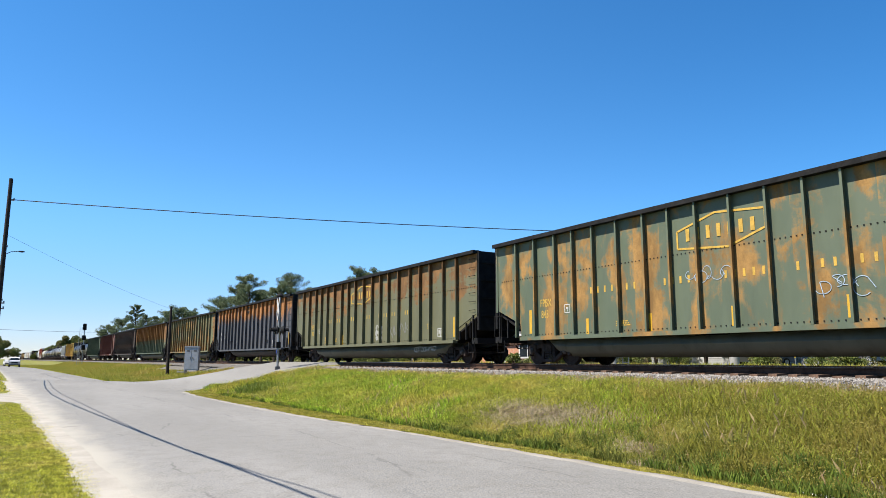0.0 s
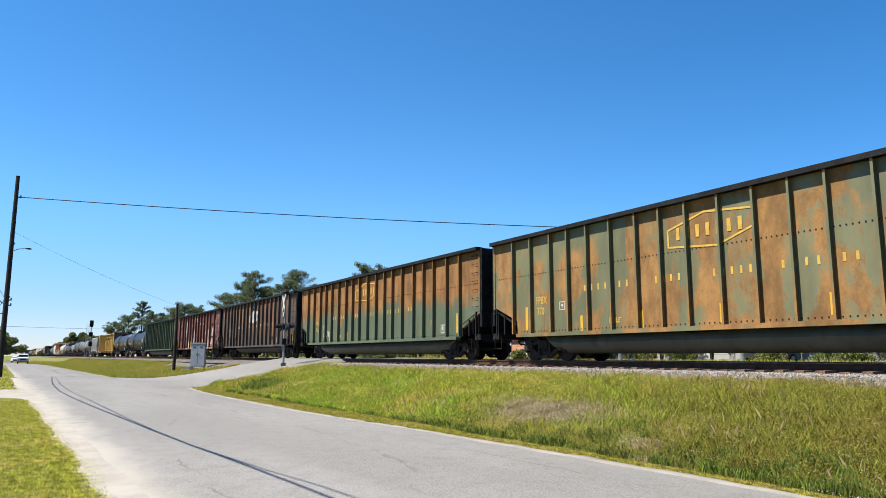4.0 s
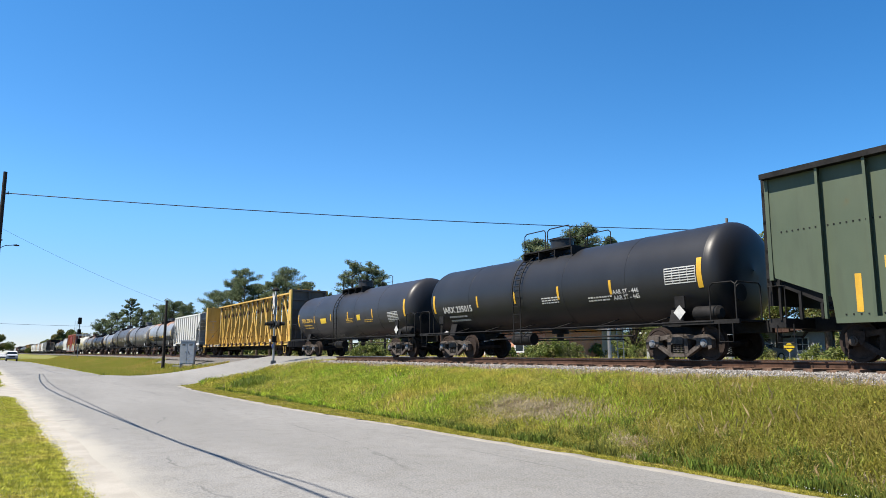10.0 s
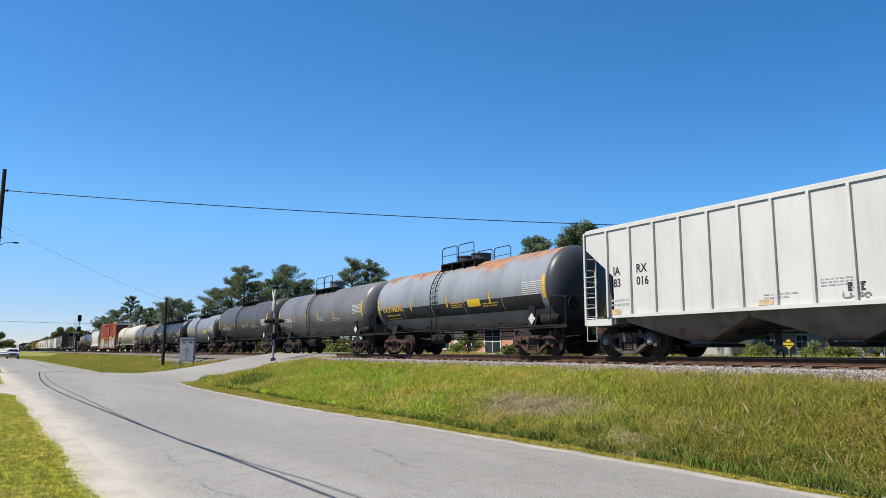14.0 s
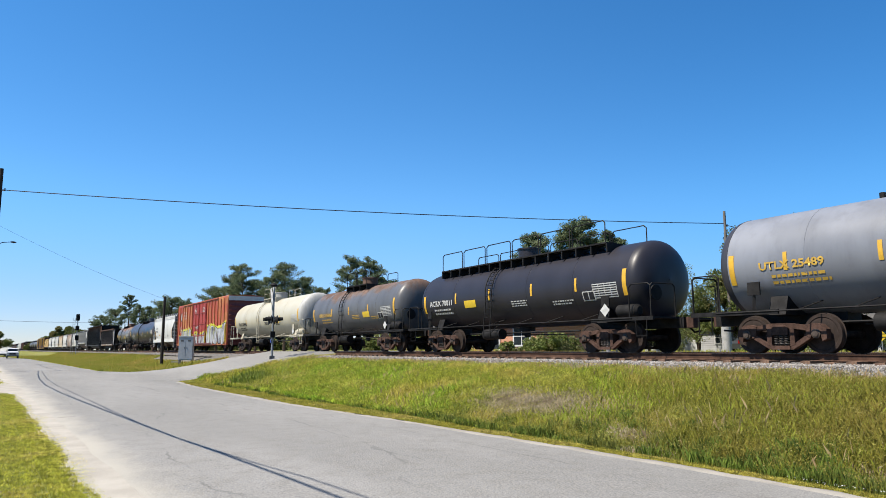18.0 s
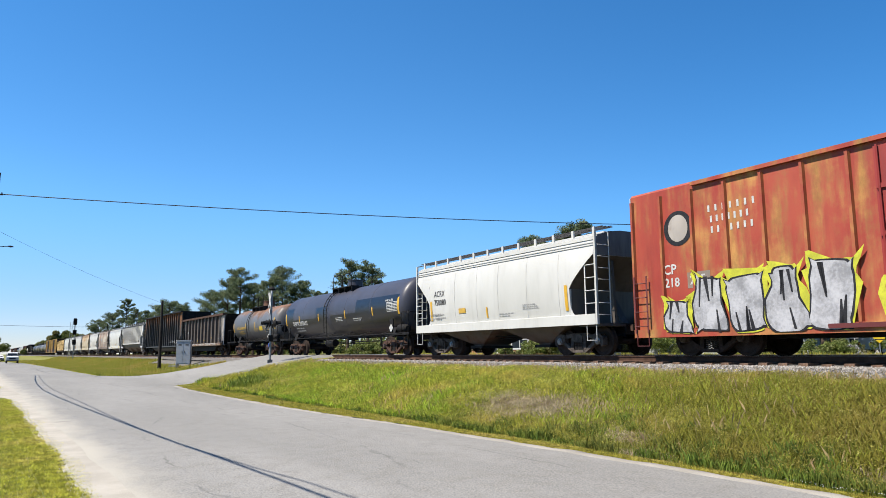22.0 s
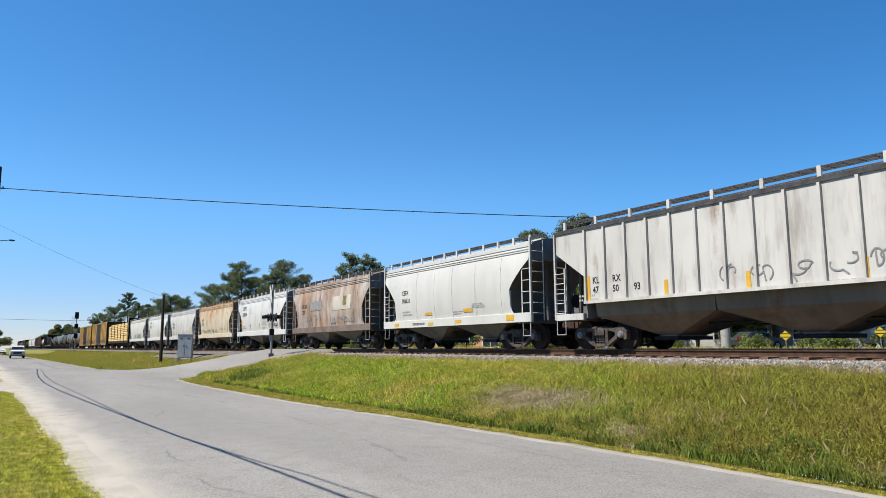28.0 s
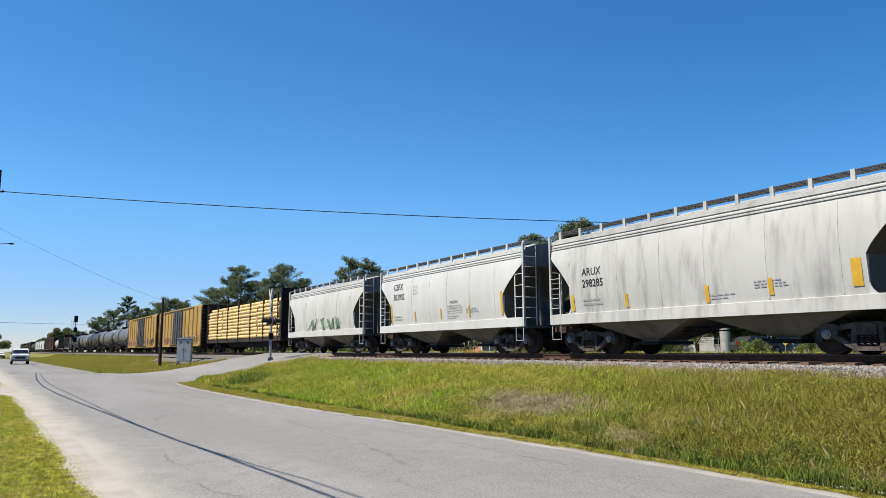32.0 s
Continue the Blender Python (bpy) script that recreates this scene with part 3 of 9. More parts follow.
def brake_gear(parent, half, mat, cylinder=True):
    """Pipes and rods under the floor."""
    g = Geo()
    g.rod((-0.6, -half * 0.6, 0.72), (-0.6, half * 0.6, 0.72), 0.03, 6)
    g.rod((-0.35, -half * 0.5, 0.62), (-0.35, half * 0.5, 0.66), 0.02, 6)
    if cylinder:
        g.rod((-0.95, 0.6, 0.68), (-0.95, 1.7, 0.68), 0.2, 12)
    part("brake_pipe", g, mat, parent)


def side_text(parent, words, y, z, h, mat, x, wrap=None, name="lettering", squeeze=1.0, center=False, bold=0.028, span=0.0):
    """Letters on the side that faces the road; y is where they start (or their middle)."""
    cu = bpy.data.curves.new("lettering", "FONT")
    cu.body, cu.size, cu.resolution_u, cu.offset = words, h / 0.70, 2, h * bold
    cu.align_x = "CENTER" if center else "LEFT"
    ob = bpy.data.objects.new("lettering", cu)
    me = bpy.data.meshes.new_from_object(ob)
    bpy.data.objects.remove(ob)
    if span:  # set to a given width
        squeeze = span / max(v.co.x for v in me.vertices)
    for v in me.vertices:
        a, b = v.co.x * squeeze, v.co.y
        zz = z + b
        xx = x if wrap is None else wrap(zz) if callable(wrap) else -math.sqrt(max(0.01, wrap[0] ** 2 - (zz - wrap[1]) ** 2)) - 0.015
        v.co = (xx, y - a, zz)
    return part(name, me, mat, parent)


def mark(g, y0, y1, z0, z1, x, wrap=None, n=8):
    """A flat mark on the side: from y0 to y1 and z0 to z1."""
    zs = [z0 + (z1 - z0) * k / n for k in range(n + 1)] if wrap else [z0, z1]
    xs_ = [x if wrap is None else wrap(q) if callable(wrap) else -math.sqrt(max(0.01, wrap[0] ** 2 - (q - wrap[1]) ** 2)) - 0.007 for q in zs]
    k = len(g.v)
    for q, xx in zip(zs, xs_):
        g.v += [(xx, y0, q), (xx, y1, q)]
    g.f += [(k + 2 * i, k + 2 * i + 1, k + 2 * i + 3, k + 2 * i + 2) for i in range(len(zs) - 1)]
    return g


def marks(parent, items, mat, x, wrap=None, name="marking", label=""):
    """items: y, z of the middle, width, height."""
    for y, z, w, h in items:
        part(name, mark(Geo(), y + w / 2, y - w / 2, z - h / 2, z + h / 2, x, wrap), mat, parent, label)


def small_print(parent, y, z, w, rows, mat, x, wrap=None, h=0.045, gap=0.075, seed=1):
    """Unreadable print as short bars."""
    rnd = random.Random(seed)
    g = Geo()
    for r in range(rows):
        a = y
        end = y - w * rnd.uniform(0.75, 1.0)
        while a > end:
            b = a - rnd.uniform(0.05, 0.16)
            mark(g, a, b, z - r * gap - h / 2, z - r * gap + h / 2, x, wrap, 1)
            a = b - 0.035
    tagged(part("small_print", g, mat, parent), kind="stuff")


def brand_row(parent, words, z, h, mat, x):
    """A company name as plain slim bars, a bar a letter; words: where each starts and ends, and its letters."""
    for y0, y1, count in words:
        step = (y0 - y1) / count
        w = min(step, h) * 0.36
        for k in range(count):
            c = y0 - step * (k + 0.5)
            part("letter_bar", mark(Geo(), c + w / 2, c - w / 2, z - h / 2, z + h / 2, x), mat, parent)


def hex_logo(parent, y, z, w, h, mat, x, line=0.07, fill=None):
    """An elongated hexagon badge in outline, with plain bars inside."""
    pts = [(-0.5, -0.36), (-0.5, 0.14), (-0.04, 0.5), (0.5, 0.36), (0.5, -0.14), (0.1, -0.5)]
    pts = [(y - a * w, z + b * h) for a, b in pts]
    g = Geo()
    if fill:
        f = Geo()
        f.add([(x + 0.002, a, b) for a, b in pts], [(0, 1, 2, 3, 4, 5)])
        part("badge_ground", f, fill, parent)
    for (a, b), (c, d) in zip(pts, pts[1:] + pts[:1]):
        g.beam((x, a, b), (x, c, d), line, 0.004, (1, 0, 0))
    part("badge", g, mat, parent)
    brand_row(parent, [(y + w * 0.43, y - w * 0.43, 7)], z, h * 0.36, BLACKMARK if fill else mat, x - 0.003)


# hopper ends: grime, with the shade of the end put into the colour
ENDGREY = paint("shaded soiled end sheet", (0.19, 0.18, 0.18), (0.26, 0.25, 0.25), 0.2, (0.14, 0.1, 0.07), grime=0.5)
SLOPEBROWN = paint("shaded soiled slope sheet", (0.10, 0.085, 0.07), (0.14, 0.12, 0.10), 0.2, (0.14, 0.08, 0.05), grime=0.5)
DIRTYBAY = paint("dirty cream bay", (0.19, 0.17, 0.14), (0.27, 0.245, 0.20), 0.22, (0.10, 0.08, 0.06), grime=0.5, patch=1.6, seed=2.0)
FADEDPRINT = plain("faded print", (0.42, 0.42, 0.42), 0.7, 0, 0.2, 8)
LABELYELLOW = plain("yellow label", (0.88, 0.60, 0.03), 0.5, 0, 0.08, 8)
WALKGREY = plain("dark galvanised grating", (0.09, 0.09, 0.095), 0.7, 0.2, 0.3, 5)


def car_base(name, label, half, trucks, style="dark", category="freight car", group="freight cars of the train"):
    c = thing(name, label, category, group=group)
    c["half"] = half
    for y in (-trucks, trucks):
        truck(c, y, style)
    for out in (-1, 1):
        coupler(c, out * half, out)
    return c


def rivet_rows(parent, rows, mat, x):
    """Small rivet heads along lines: z, y0, y1, step."""
    g = Geo()
    for z, y0, y1, step in rows:
        for k in range(int((y1 - y0) / step)):
            y = y0 + k * step
            g.box(x - 0.012, x, y - 0.016, y + 0.016, z - 0.016, z + 0.016)
    tagged(part("rivets", g, mat, parent), kind="stuff")


CHIP_POSTS = (9.1, 8.05, 6.95, 6.05, 5.1, 4.05, 2.97, 2.05, 1.12, 0.05, -0.98, -1.95, -2.85, -3.9, -5.05, -6.0, -6.92, -8.05, -9.1)
LOW_POSTS = (8.62, 7.53, 6.43, 5.5, 4.58, 3.56, 2.53, 1.53, 0.5, -0.55, -1.55, -2.57, -3.6, -4.6, -5.55, -6.5, -7.58, -8.66)
RED_POSTS = (7.68, 6.04, 4.86, 3.66, 2.45, 1.2, 0.0, -1.2, -2.42, -3.62, -4.85, -6.04, -7.7)
CHIP_WORDS = ((5.5, 3.35, 7), (2.5, 1.12, 5), (0.5, -0.85, 5), (-1.45, -3.5, 7), (-4.3, -4.98, 3))
LOW_WORDS = ((4.97, 2.87, 7), (2.3, 0.75, 5), (0.35, -1.25, 5), (-1.65, -3.85, 7), (-4.19, -5.0, 3))
RED_WORDS = ((2.26, 1.26, 7), (0.9, 0.16, 5), (-0.3, -1.04, 5), (-1.44, -2.35, 7), (-2.73, -3.04, 3))
SOILBELLY = paint("soiled belly pan", (0.115, 0.118, 0.088), (0.145, 0.148, 0.11), 0.2, (0.12, 0.085, 0.06), grime=0.5, seed=41)
SOOTBELLY = paint("sooty belly pan", (0.05, 0.05, 0.053), (0.07, 0.07, 0.072), 0.2, (0.09, 0.065, 0.05), grime=0.5, seed=42)


def chip_car(label, mat, ink, number, half=10.5, posts=CHIP_POSTS, z0=0.92, z1=4.43, notch=True, belly=(-7.6, 7.4), logo=True, logo_fill=None, seam=True, stripes=True, badge=None, words=CHIP_WORDS, number_y=None):
    """A high-sided wood chip car with outside posts."""
    c = car_base("chip_car", label, half + 0.1, half - 2.55)
    hw, px = 1.60, 1.41
    dark = BLACKSTEEL
    for side in (-1, 1):
        if notch:
            out = [(-9.0, z0), (9.0, z0), (9.05, 1.42), (half - 0.12, 1.95), (half, z1), (-half, z1), (-half + 0.12, 1.95), (-9.05, 1.42)]
        else:
            out = [(-half, z0), (half, z0), (half, z1), (-half, z1)]
        g = Geo().prism(out, side * px, side * (px - 0.05), "x")
        part("side_wall", g, mat, c)
        rib = Geo()
        xo, xi = side * hw, side * px
        xo -= side * 0.03
        # an open channel: web, outer flange, and a narrow foot on the wall
        rib.box(xi, xo, 0.035, 0.05, z0 + 0.02, z1 - 0.1)
        rib.box(xo - side * 0.014, xo, -0.012, 0.035, z0 + 0.02, z1 - 0.1)
        rib.box(xi, xi + side * 0.01, 0.05, 0.09, z0 + 0.02, z1 - 0.1)
        rib_me = rib.mesh("post")
        rib_me.materials.append(mat)
        for y in posts if side < 0 else posts[::2]:
            part("post", rib_me, None, c, at=pose(0, y, 0))
        part("top_chord", Geo().box(side * (px - 0.08), side * (hw + 0.02), -half, half, z1 - 0.1, z1 + 0.03), dark, c, "dark top rail of the side")
        part("side_sill", Geo().box(side * (px - 0.06), side * (hw - 0.03), -half + 1.6, half - 1.6, z0 - 0.09, z0 + 0.03), mat, c)
        for y in (-half + 0.05, half - 0.05):
            part("corner_post", Geo().box(side * (px - 0.08), side * (px + 0.03), y - 0.05, y + 0.05, 1.9 if notch else z0, z1), mat, c)
    for out in (-1, 1):
        y = out * half
        # the end's deep shade is put into its colour: black on every car
        g = Geo().prism([(-px, 1.3), (px, 1.3), (px, z1), (-px, z1)], y - 0.03, y + 0.03, "y")
        wall = part("end_wall", g, dark, c, "ribbed end wall, coloured black as in deep shade")
        for z in (1.9, 2.6, 3.3, 4.0):
            part("end_rib", Geo().box(-px, px, y + out * 0.025, y + out * 0.09, z - 0.05, z + 0.05), dark, wall)
        for x in (-px + 0.05, 0, px - 0.05):
            part("end_rib", Geo().box(x - 0.05, x + 0.05, y + out * 0.025, y + out * 0.1, 1.3, z1), dark, wall)
        g = Geo().prism([(out * (half - 2.2), 0.95), (out * half, 1.9), (out * half, 1.84), (out * (half - 2.2), 0.85)], -px + 0.05, px - 0.05, "x")
        part("slope_sheet", g, dark, c)
        part("end_sill", Geo().box(-1.45, 1.45, y - out * 0.35, y + out * 0.05, 0.78, 1.0), dark, c)
        part("center_sill", Geo().box(-0.3, 0.3, out * (half - 3.8), y, 0.72, 1.05), dark, c)
        for k in range(3):
            yy = out * (half - 0.25 - 0.5 * k)
            part("platform_post", Geo().beam((-1.45, yy, 0.95), (-1.45, yy, 1.9 - 0.3 * k), 0.06, 0.06), dark, c)
        stirrup(c, -1.48, out * (half - 0.35), dark)
        g = Geo()
        g.path([(-1.5, out * (half + 0.02), 1.0), (-1.5, out * (half + 0.02), 1.75), (-1.5, out * (half - 0.4), 1.75), (-1.5, out * (half - 0.4), 1.0)], 0.018)
        part("handrail", g, dark, c)
    for k in range(7 if notch else 9):
        z = 2.1 + k * 0.34 if notch else 1.2 + k * 0.38
        grab(c, -px - 0.02, -half + 0.35, z, dark)
    if not notch and stripes:
        for a, b in ((4.98, 1.62), (-5.06, 1.5), (0.0, 4.16), (0.0, 3.82)):
            part("door_lip", Geo().box(-px - 0.09, -px, a - 0.42, a + 0.42, b - 0.045, b + 0.045), dark, c, "dark lip of a small hatch")
    if not notch:
        ladder(c, -hw - 0.02, -half + 0.06, -half + 0.52, z0, z1, dark, 9)
        ladder(c, -hw - 0.02, half - 0.5, half - 0.1, z0, z0 + 1.1, dark, 3)
    # belly between the trucks
    y0, y1 = belly or (0, 0)
    sec = [(-0.98, 0.95), (-1.03, 0.86), (-1.17, 0.75), (-1.22, 0.6), (-1.14, 0.45), (-0.98, 0.33), (-0.75, 0.25)]
    sec += [(-a, b) for a, b in reversed(sec)]
    lift = 0.0 if notch else 0.12
    rings = [[(a * s, y, 0.95 - (0.95 - b - lift) * s2) for a, b in sec] for y, s, s2 in
             ((y0 - 0.45, 0.9, 0.35), (y0, 1.0, 0.85), (y0 + 0.5, 1.0, 1.0), (y1 - 0.5, 1.0, 1.0), (y1, 1.0, 0.85), (y1 + 0.45, 0.9, 0.35))]
    if belly:
        part("belly", Geo().loft(rings), SOILBELLY if notch else SOOTBELLY, c, "rounded belly pan between the trucks")
    part("floor", Geo().box(-px + 0.06, px - 0.06, -half + 2.2, half - 2.2, 0.93, 0.98), dark, c)
    brake_gear(c, half * 0.8, dark)
    fx = -px - 0.006
    if stripes:
        big = ((8.45, 1.47), (-8.75, 1.5)) if notch else ((9.08, 1.5), (-half + 0.5, 1.55))
        small = ((5.55, 1.2), (2.95, 1.22), (0.2, 1.26), (-2.72, 1.32), (-5.8, 1.4)) if notch else ((5.75, 1.3), (2.77, 1.5), (-0.04, 1.2), (-3.36, 1.2), (-6.44, 1.22))
        marks(c, [(y, z, 0.14, 0.82) for y, z in big] + [(y, z, 0.12, 0.5) for y, z in small], YELLOW, fx, name="reflector", label="yellow reflective strip")
    if logo:
        by, bz, w, bh = badge or (0.5 if notch else 0.0, 3.5 if notch else 3.16, 2.7 if notch else 2.45, 0.95)
        hex_logo(c, by, bz, w, bh, ink, fx - 0.004, 0.055, logo_fill)
        brand_row(c, words, 3.28 if words is RED_WORDS else 2.32 if notch else 2.45, 0.2, ink, fx)
    if number:
        ny = number_y or 7.9
        side_text(c, "FPBX", ny, 1.95 if notch else 2.17, 0.26, ink, fx, squeeze=0.72, bold=0.01 if notch else 0.03)
        side_text(c, number, ny - 0.05, 1.57 if notch else 1.77, 0.26, ink, fx, squeeze=0.72, bold=0.01 if notch else 0.03)
    g = Geo()
    bx = 6.5 if notch else (number_y or 7.9) - 1.3
    bz = 1.82 if notch else 2.08
    for b in (bz + 0.13, bz - 0.13):
        mark_bar(g, bx, b, 0.27, 0.025, fx)
    for a in (bx + 0.125, bx - 0.125):
        mark_bar(g, a, bz, 0.025, 0.28, fx)
    mark_bar(g, bx, bz + 0.02, 0.1, 0.05, fx)
    mark_bar(g, bx, bz - 0.04, 0.03, 0.1, fx)
    part("stencil_box", g, WHITEMARK, c, "white stencilled box")
    g = Geo()
    sy = -7.66 if notch else -6.1
    for a in (sy + 0.24, sy, sy - 0.24):
        mark_bar(g, a, 1.3, 0.04, 0.34, fx)
    for b in (1.14, 1.47):
        mark_bar(g, sy, b, 0.5, 0.04, fx)
    mark_bar(g, sy + 0.12, 1.33, 0.1, 0.16, fx)
    mark_bar(g, sy - 0.12, 1.33, 0.1, 0.16, fx)
    part("stencil_panel", g, WHITEMARK, c, "white stencilled test panel")
    small_print(c, 4.3 if notch else 3.25, 1.3 if notch else 1.6, 0.5, 3 if notch else 2, ink, fx, h=0.035, gap=0.06, seed=len(label))
    small_print(c, -6.5 if notch else -8.1, 1.7, 0.4, 3, ink, fx, h=0.04, gap=0.09, seed=len(label) + 1)
    if seam:
        rows = [(3.02, -half + 0.2, half - 0.2, 0.14), (z0 + 0.1, -9, 9, 0.16)]
        rivet_rows(c, rows, dark, -px)
    return c


def mark_bar(g, y, z, w, h, x):
    mark(g, y + w / 2, y - w / 2, z - h / 2, z + h / 2, x)


def tank_car(label, mat, half, r, top, number="", prefix="", ink=None, style="dark", head_mat=None, rail_mat=None, long_deck=False, panel=True,
             dome="dome", bands=4, placard=None, gap=1.25, patches=None, squeeze=0.95, text=None, strips=None, table=None, qual=None):
    """A tank car: shell with dished ends, saddles, end platforms, ladder, top platform and rails."""
    zc = top - r
    rail_mat = rail_mat or BLACKSTEEL
    body = half + gap
    c = car_base("tank_car", label, body - 0.45, half - 1.2, style, "tank car")
    n = 44
    ring = lambda y, rr: [(rr * math.sin(2 * math.pi * k / n), y, zc + rr * math.cos(2 * math.pi * k / n)) for k in range(n)]
    seams = [-half + i * 2 * half / 5 for i in range(1, 5)]
    prof = [(-half, r)]
    for s in seams:
        prof += [(s - 0.025, r), (s - 0.02, r + 0.007), (s + 0.02, r + 0.007), (s + 0.025, r)]
    prof.append((half, r))
    part("shell", Geo().loft([ring(y, rr) for y, rr in prof], caps=False), mat, c)
    for out in (-1, 1):
        hp = [(half, r + 0.006)] + [(half + 0.5 * math.sin(a) ** 0.82, r * math.cos(a) ** 0.7) for a in np.linspace(0.05, 1.5, 12)]
        part("head", Geo().loft([ring(out * y, rr) for y, rr in hp] + [ring(out * (half + 0.525), 0.02)], caps=False), head_mat or mat, c, "dished end of the tank")
        y = out * (half - 1.2)
        g = Geo()
        g.prism([(-1.15, 0.92), (1.15, 0.92), (1.0, zc - math.sqrt(r * r - 0.9) + 0.02), (0.55, zc - math.sqrt(r * r - 0.3) + 0.02), (-0.55, zc - math.sqrt(r * r - 0.3) + 0.02), (-1.0, zc - math.sqrt(r * r - 0.9) + 0.02)], y - 0.22, y + 0.22, "y")
        part("saddle", g, rail_mat, c)
        ye = out * body
        part("draft_sill", Geo().box(-0.28, 0.28, out * (half - 2.4), ye - out * 0.1, 0.72, 1.02), BLACKSTEEL, c)
        g = Geo()
        g.box(-1.4, 1.4, out * (half + 0.35), ye - out * 0.25, 0.98, 1.03)
        g.box(-1.42, -1.36, out * (half - 1.4), ye - out * 0.2, 0.93, 1.04)
        g.box(1.36, 1.42, out * (half - 1.4), ye - out * 0.2, 0.93, 1.04)
        part("end_platform", g, rail_mat, c)
        yh = ye - out * 0.28
        rails = [[(-1.4, yh, 1.02), (-1.4, yh, 1.9), (-1.32, yh, 1.98), (-0.48, yh, 1.98), (-0.4, yh, 1.9), (-0.4, yh, 1.02)],
                 [(-1.4, yh + out * 0.01, 1.9), (-1.4, yh - out * 0.1, 1.98), (-1.4, out * (half + 0.3), 1.98), (-1.4, out * (half + 0.2), 1.9), (-1.4, out * (half + 0.2), 1.02)],
                 [(1.4, yh, 1.02), (1.4, yh, 1.98), (0.4, yh, 1.98), (0.4, yh, 1.02)]]
        for line in rails:
            part("handrail", Geo().path(line, 0.02), rail_mat, c)
        stirrup(c, -1.41, out * (half + 0.65), rail_mat, 0.98, 0.4, 0.5)
        g = Geo().path([(-1.37, out * (half - 0.75), 1.02), (-1.33, out * (half - 0.75), 1.45)], 0.045, 4)
        g.box(-1.4, -1.36, out * (half - 0.95), out * (half - 0.62), 1.4, 1.72)
        part("placard_holder", g, rail_mat, c)
    # side pipe rail with braces
    for side in (-1, 1):
        g = Geo()
        xr = side * 1.42
        g.rod((xr, -half - 0.3, 1.0), (xr, half + 0.3, 1.0), 0.022, 6)
        for k in range(6):
            y = -half + 1.9 + k * (2 * half - 3.8) / 5
            g.rod((xr, y, 1.0), (side * math.sqrt(max(0.05, r * r - (1.22 - zc) ** 2)), y - 0.25, 1.22), 0.016, 5)
        part("side_rail", g, rail_mat, c)
    # top platform and ladder at the middle
    y0, y1 = (-half * 0.82, half * 0.82) if long_deck else (-1.45, 1.15)
    zt = top + 0.02
    g = Geo()
    for x in (-0.85, -0.6, 0.6, 0.85):
        g.box(x - 0.11, x + 0.11, y0, y1, zt - 0.03, zt + 0.02)
    for k in range(int((y1 - y0) / 0.7) + 1):
        y = y0 + k * (y1 - y0) / max(1, int((y1 - y0) / 0.7))
        g.box(-0.95, 0.95, y - 0.03, y + 0.03, zt - 0.3, zt - 0.02)
    part("top_platform", g, rail_mat, c)
    for side in (-1, 1):
        x = side * 0.93
        stations = np.linspace(y0, y1, 7 if long_deck else 3)
        for a, b in zip(stations[:-1], stations[1:]):
            g = Geo().path([(x, a + 0.06, zt), (x, a + 0.06, zt + 0.64), (x * 0.98, a + 0.16, zt + 0.72), (x * 0.98, b - 0.16, zt + 0.72), (x, b - 0.06, zt + 0.64), (x, b - 0.06, zt)], 0.02, 6)
            if not long_deck:
                g.rod((x, a + 0.06, zt + 0.36), (x, b - 0.06, zt + 0.36), 0.014, 5)
            part("top_rail", g, rail_mat, c)
    if dome == "dome":
        part("manway", Geo().loft([[(rr * math.cos(2 * math.pi * k / 18), 0.1 + rr * math.sin(2 * math.pi * k / 18), z) for k in range(18)] for z, rr in ((top - 0.15, 0.42), (top + 0.44, 0.42), (top + 0.45, 0.46), (top + 0.50, 0.46), (top + 0.52, 0.3))]), head_mat or mat, c, "round manway cover housing")
    else:
        for yy in (-0.55, 0.55):
            part("manway", Geo().loft([[(rr * math.cos(2 * math.pi * k / 16), yy + rr * math.sin(2 * math.pi * k / 16), z) for k in range(16)] for z, rr in ((top - 0.15, 0.42), (top + 0.34, 0.42), (top + 0.35, 0.45), (top + 0.39, 0.45), (top + 0.4, 0.3))]), head_mat or mat, c, "round valve housing")
    g = Geo().rod((0.1, 1.9, top - 0.1), (0.1, 1.9, top + 0.16), 0.07, 8)
    part("valve", g, rail_mat, c)
    yl = 0.95
    g = Geo()
    arc = [(-(r + 0.1) * math.sin(a), zc + (r + 0.1) * math.cos(a)) for a in np.linspace(0.42, 1.75, 10)]
    arc = arc + [(-1.43, 1.0), (-1.44, 0.55)]
    for y in (yl - 0.21, yl + 0.21):
        g.path([(x, y, z) for x, z in arc], 0.022, 5)
    for (xa, za), (xb, zb) in zip(arc[:-1], arc[1:]):
        m_ = max(1, int(math.hypot(xb - xa, zb - za) / 0.30 + 0.5))
        for k in range(m_):
            f = k / m_
            g.rod((xa + (xb - xa) * f, yl - 0.21, za + (zb - za) * f), (xa + (xb - xa) * f, yl + 0.21, za + (zb - za) * f), 0.014, 5)
    g.rod((-1.43, yl - 0.21, 0.7), (-1.3, yl - 0.6, 1.0), 0.016, 5)
    part("ladder", g, rail_mat, c)
    # bottom outlet and brake rigging
    g = Geo().rod((0, 0.3, zc - r - 0.12), (0, 0.3, zc - r + 0.1), 0.3, 12)
    g.rod((0, 0.3, zc - r - 0.35), (0, 0.3, zc - r), 0.12, 10)
    part("bottom_outlet", g, BLACKSTEEL, c)
    brake_gear(c, half * 0.9, BLACKSTEEL)
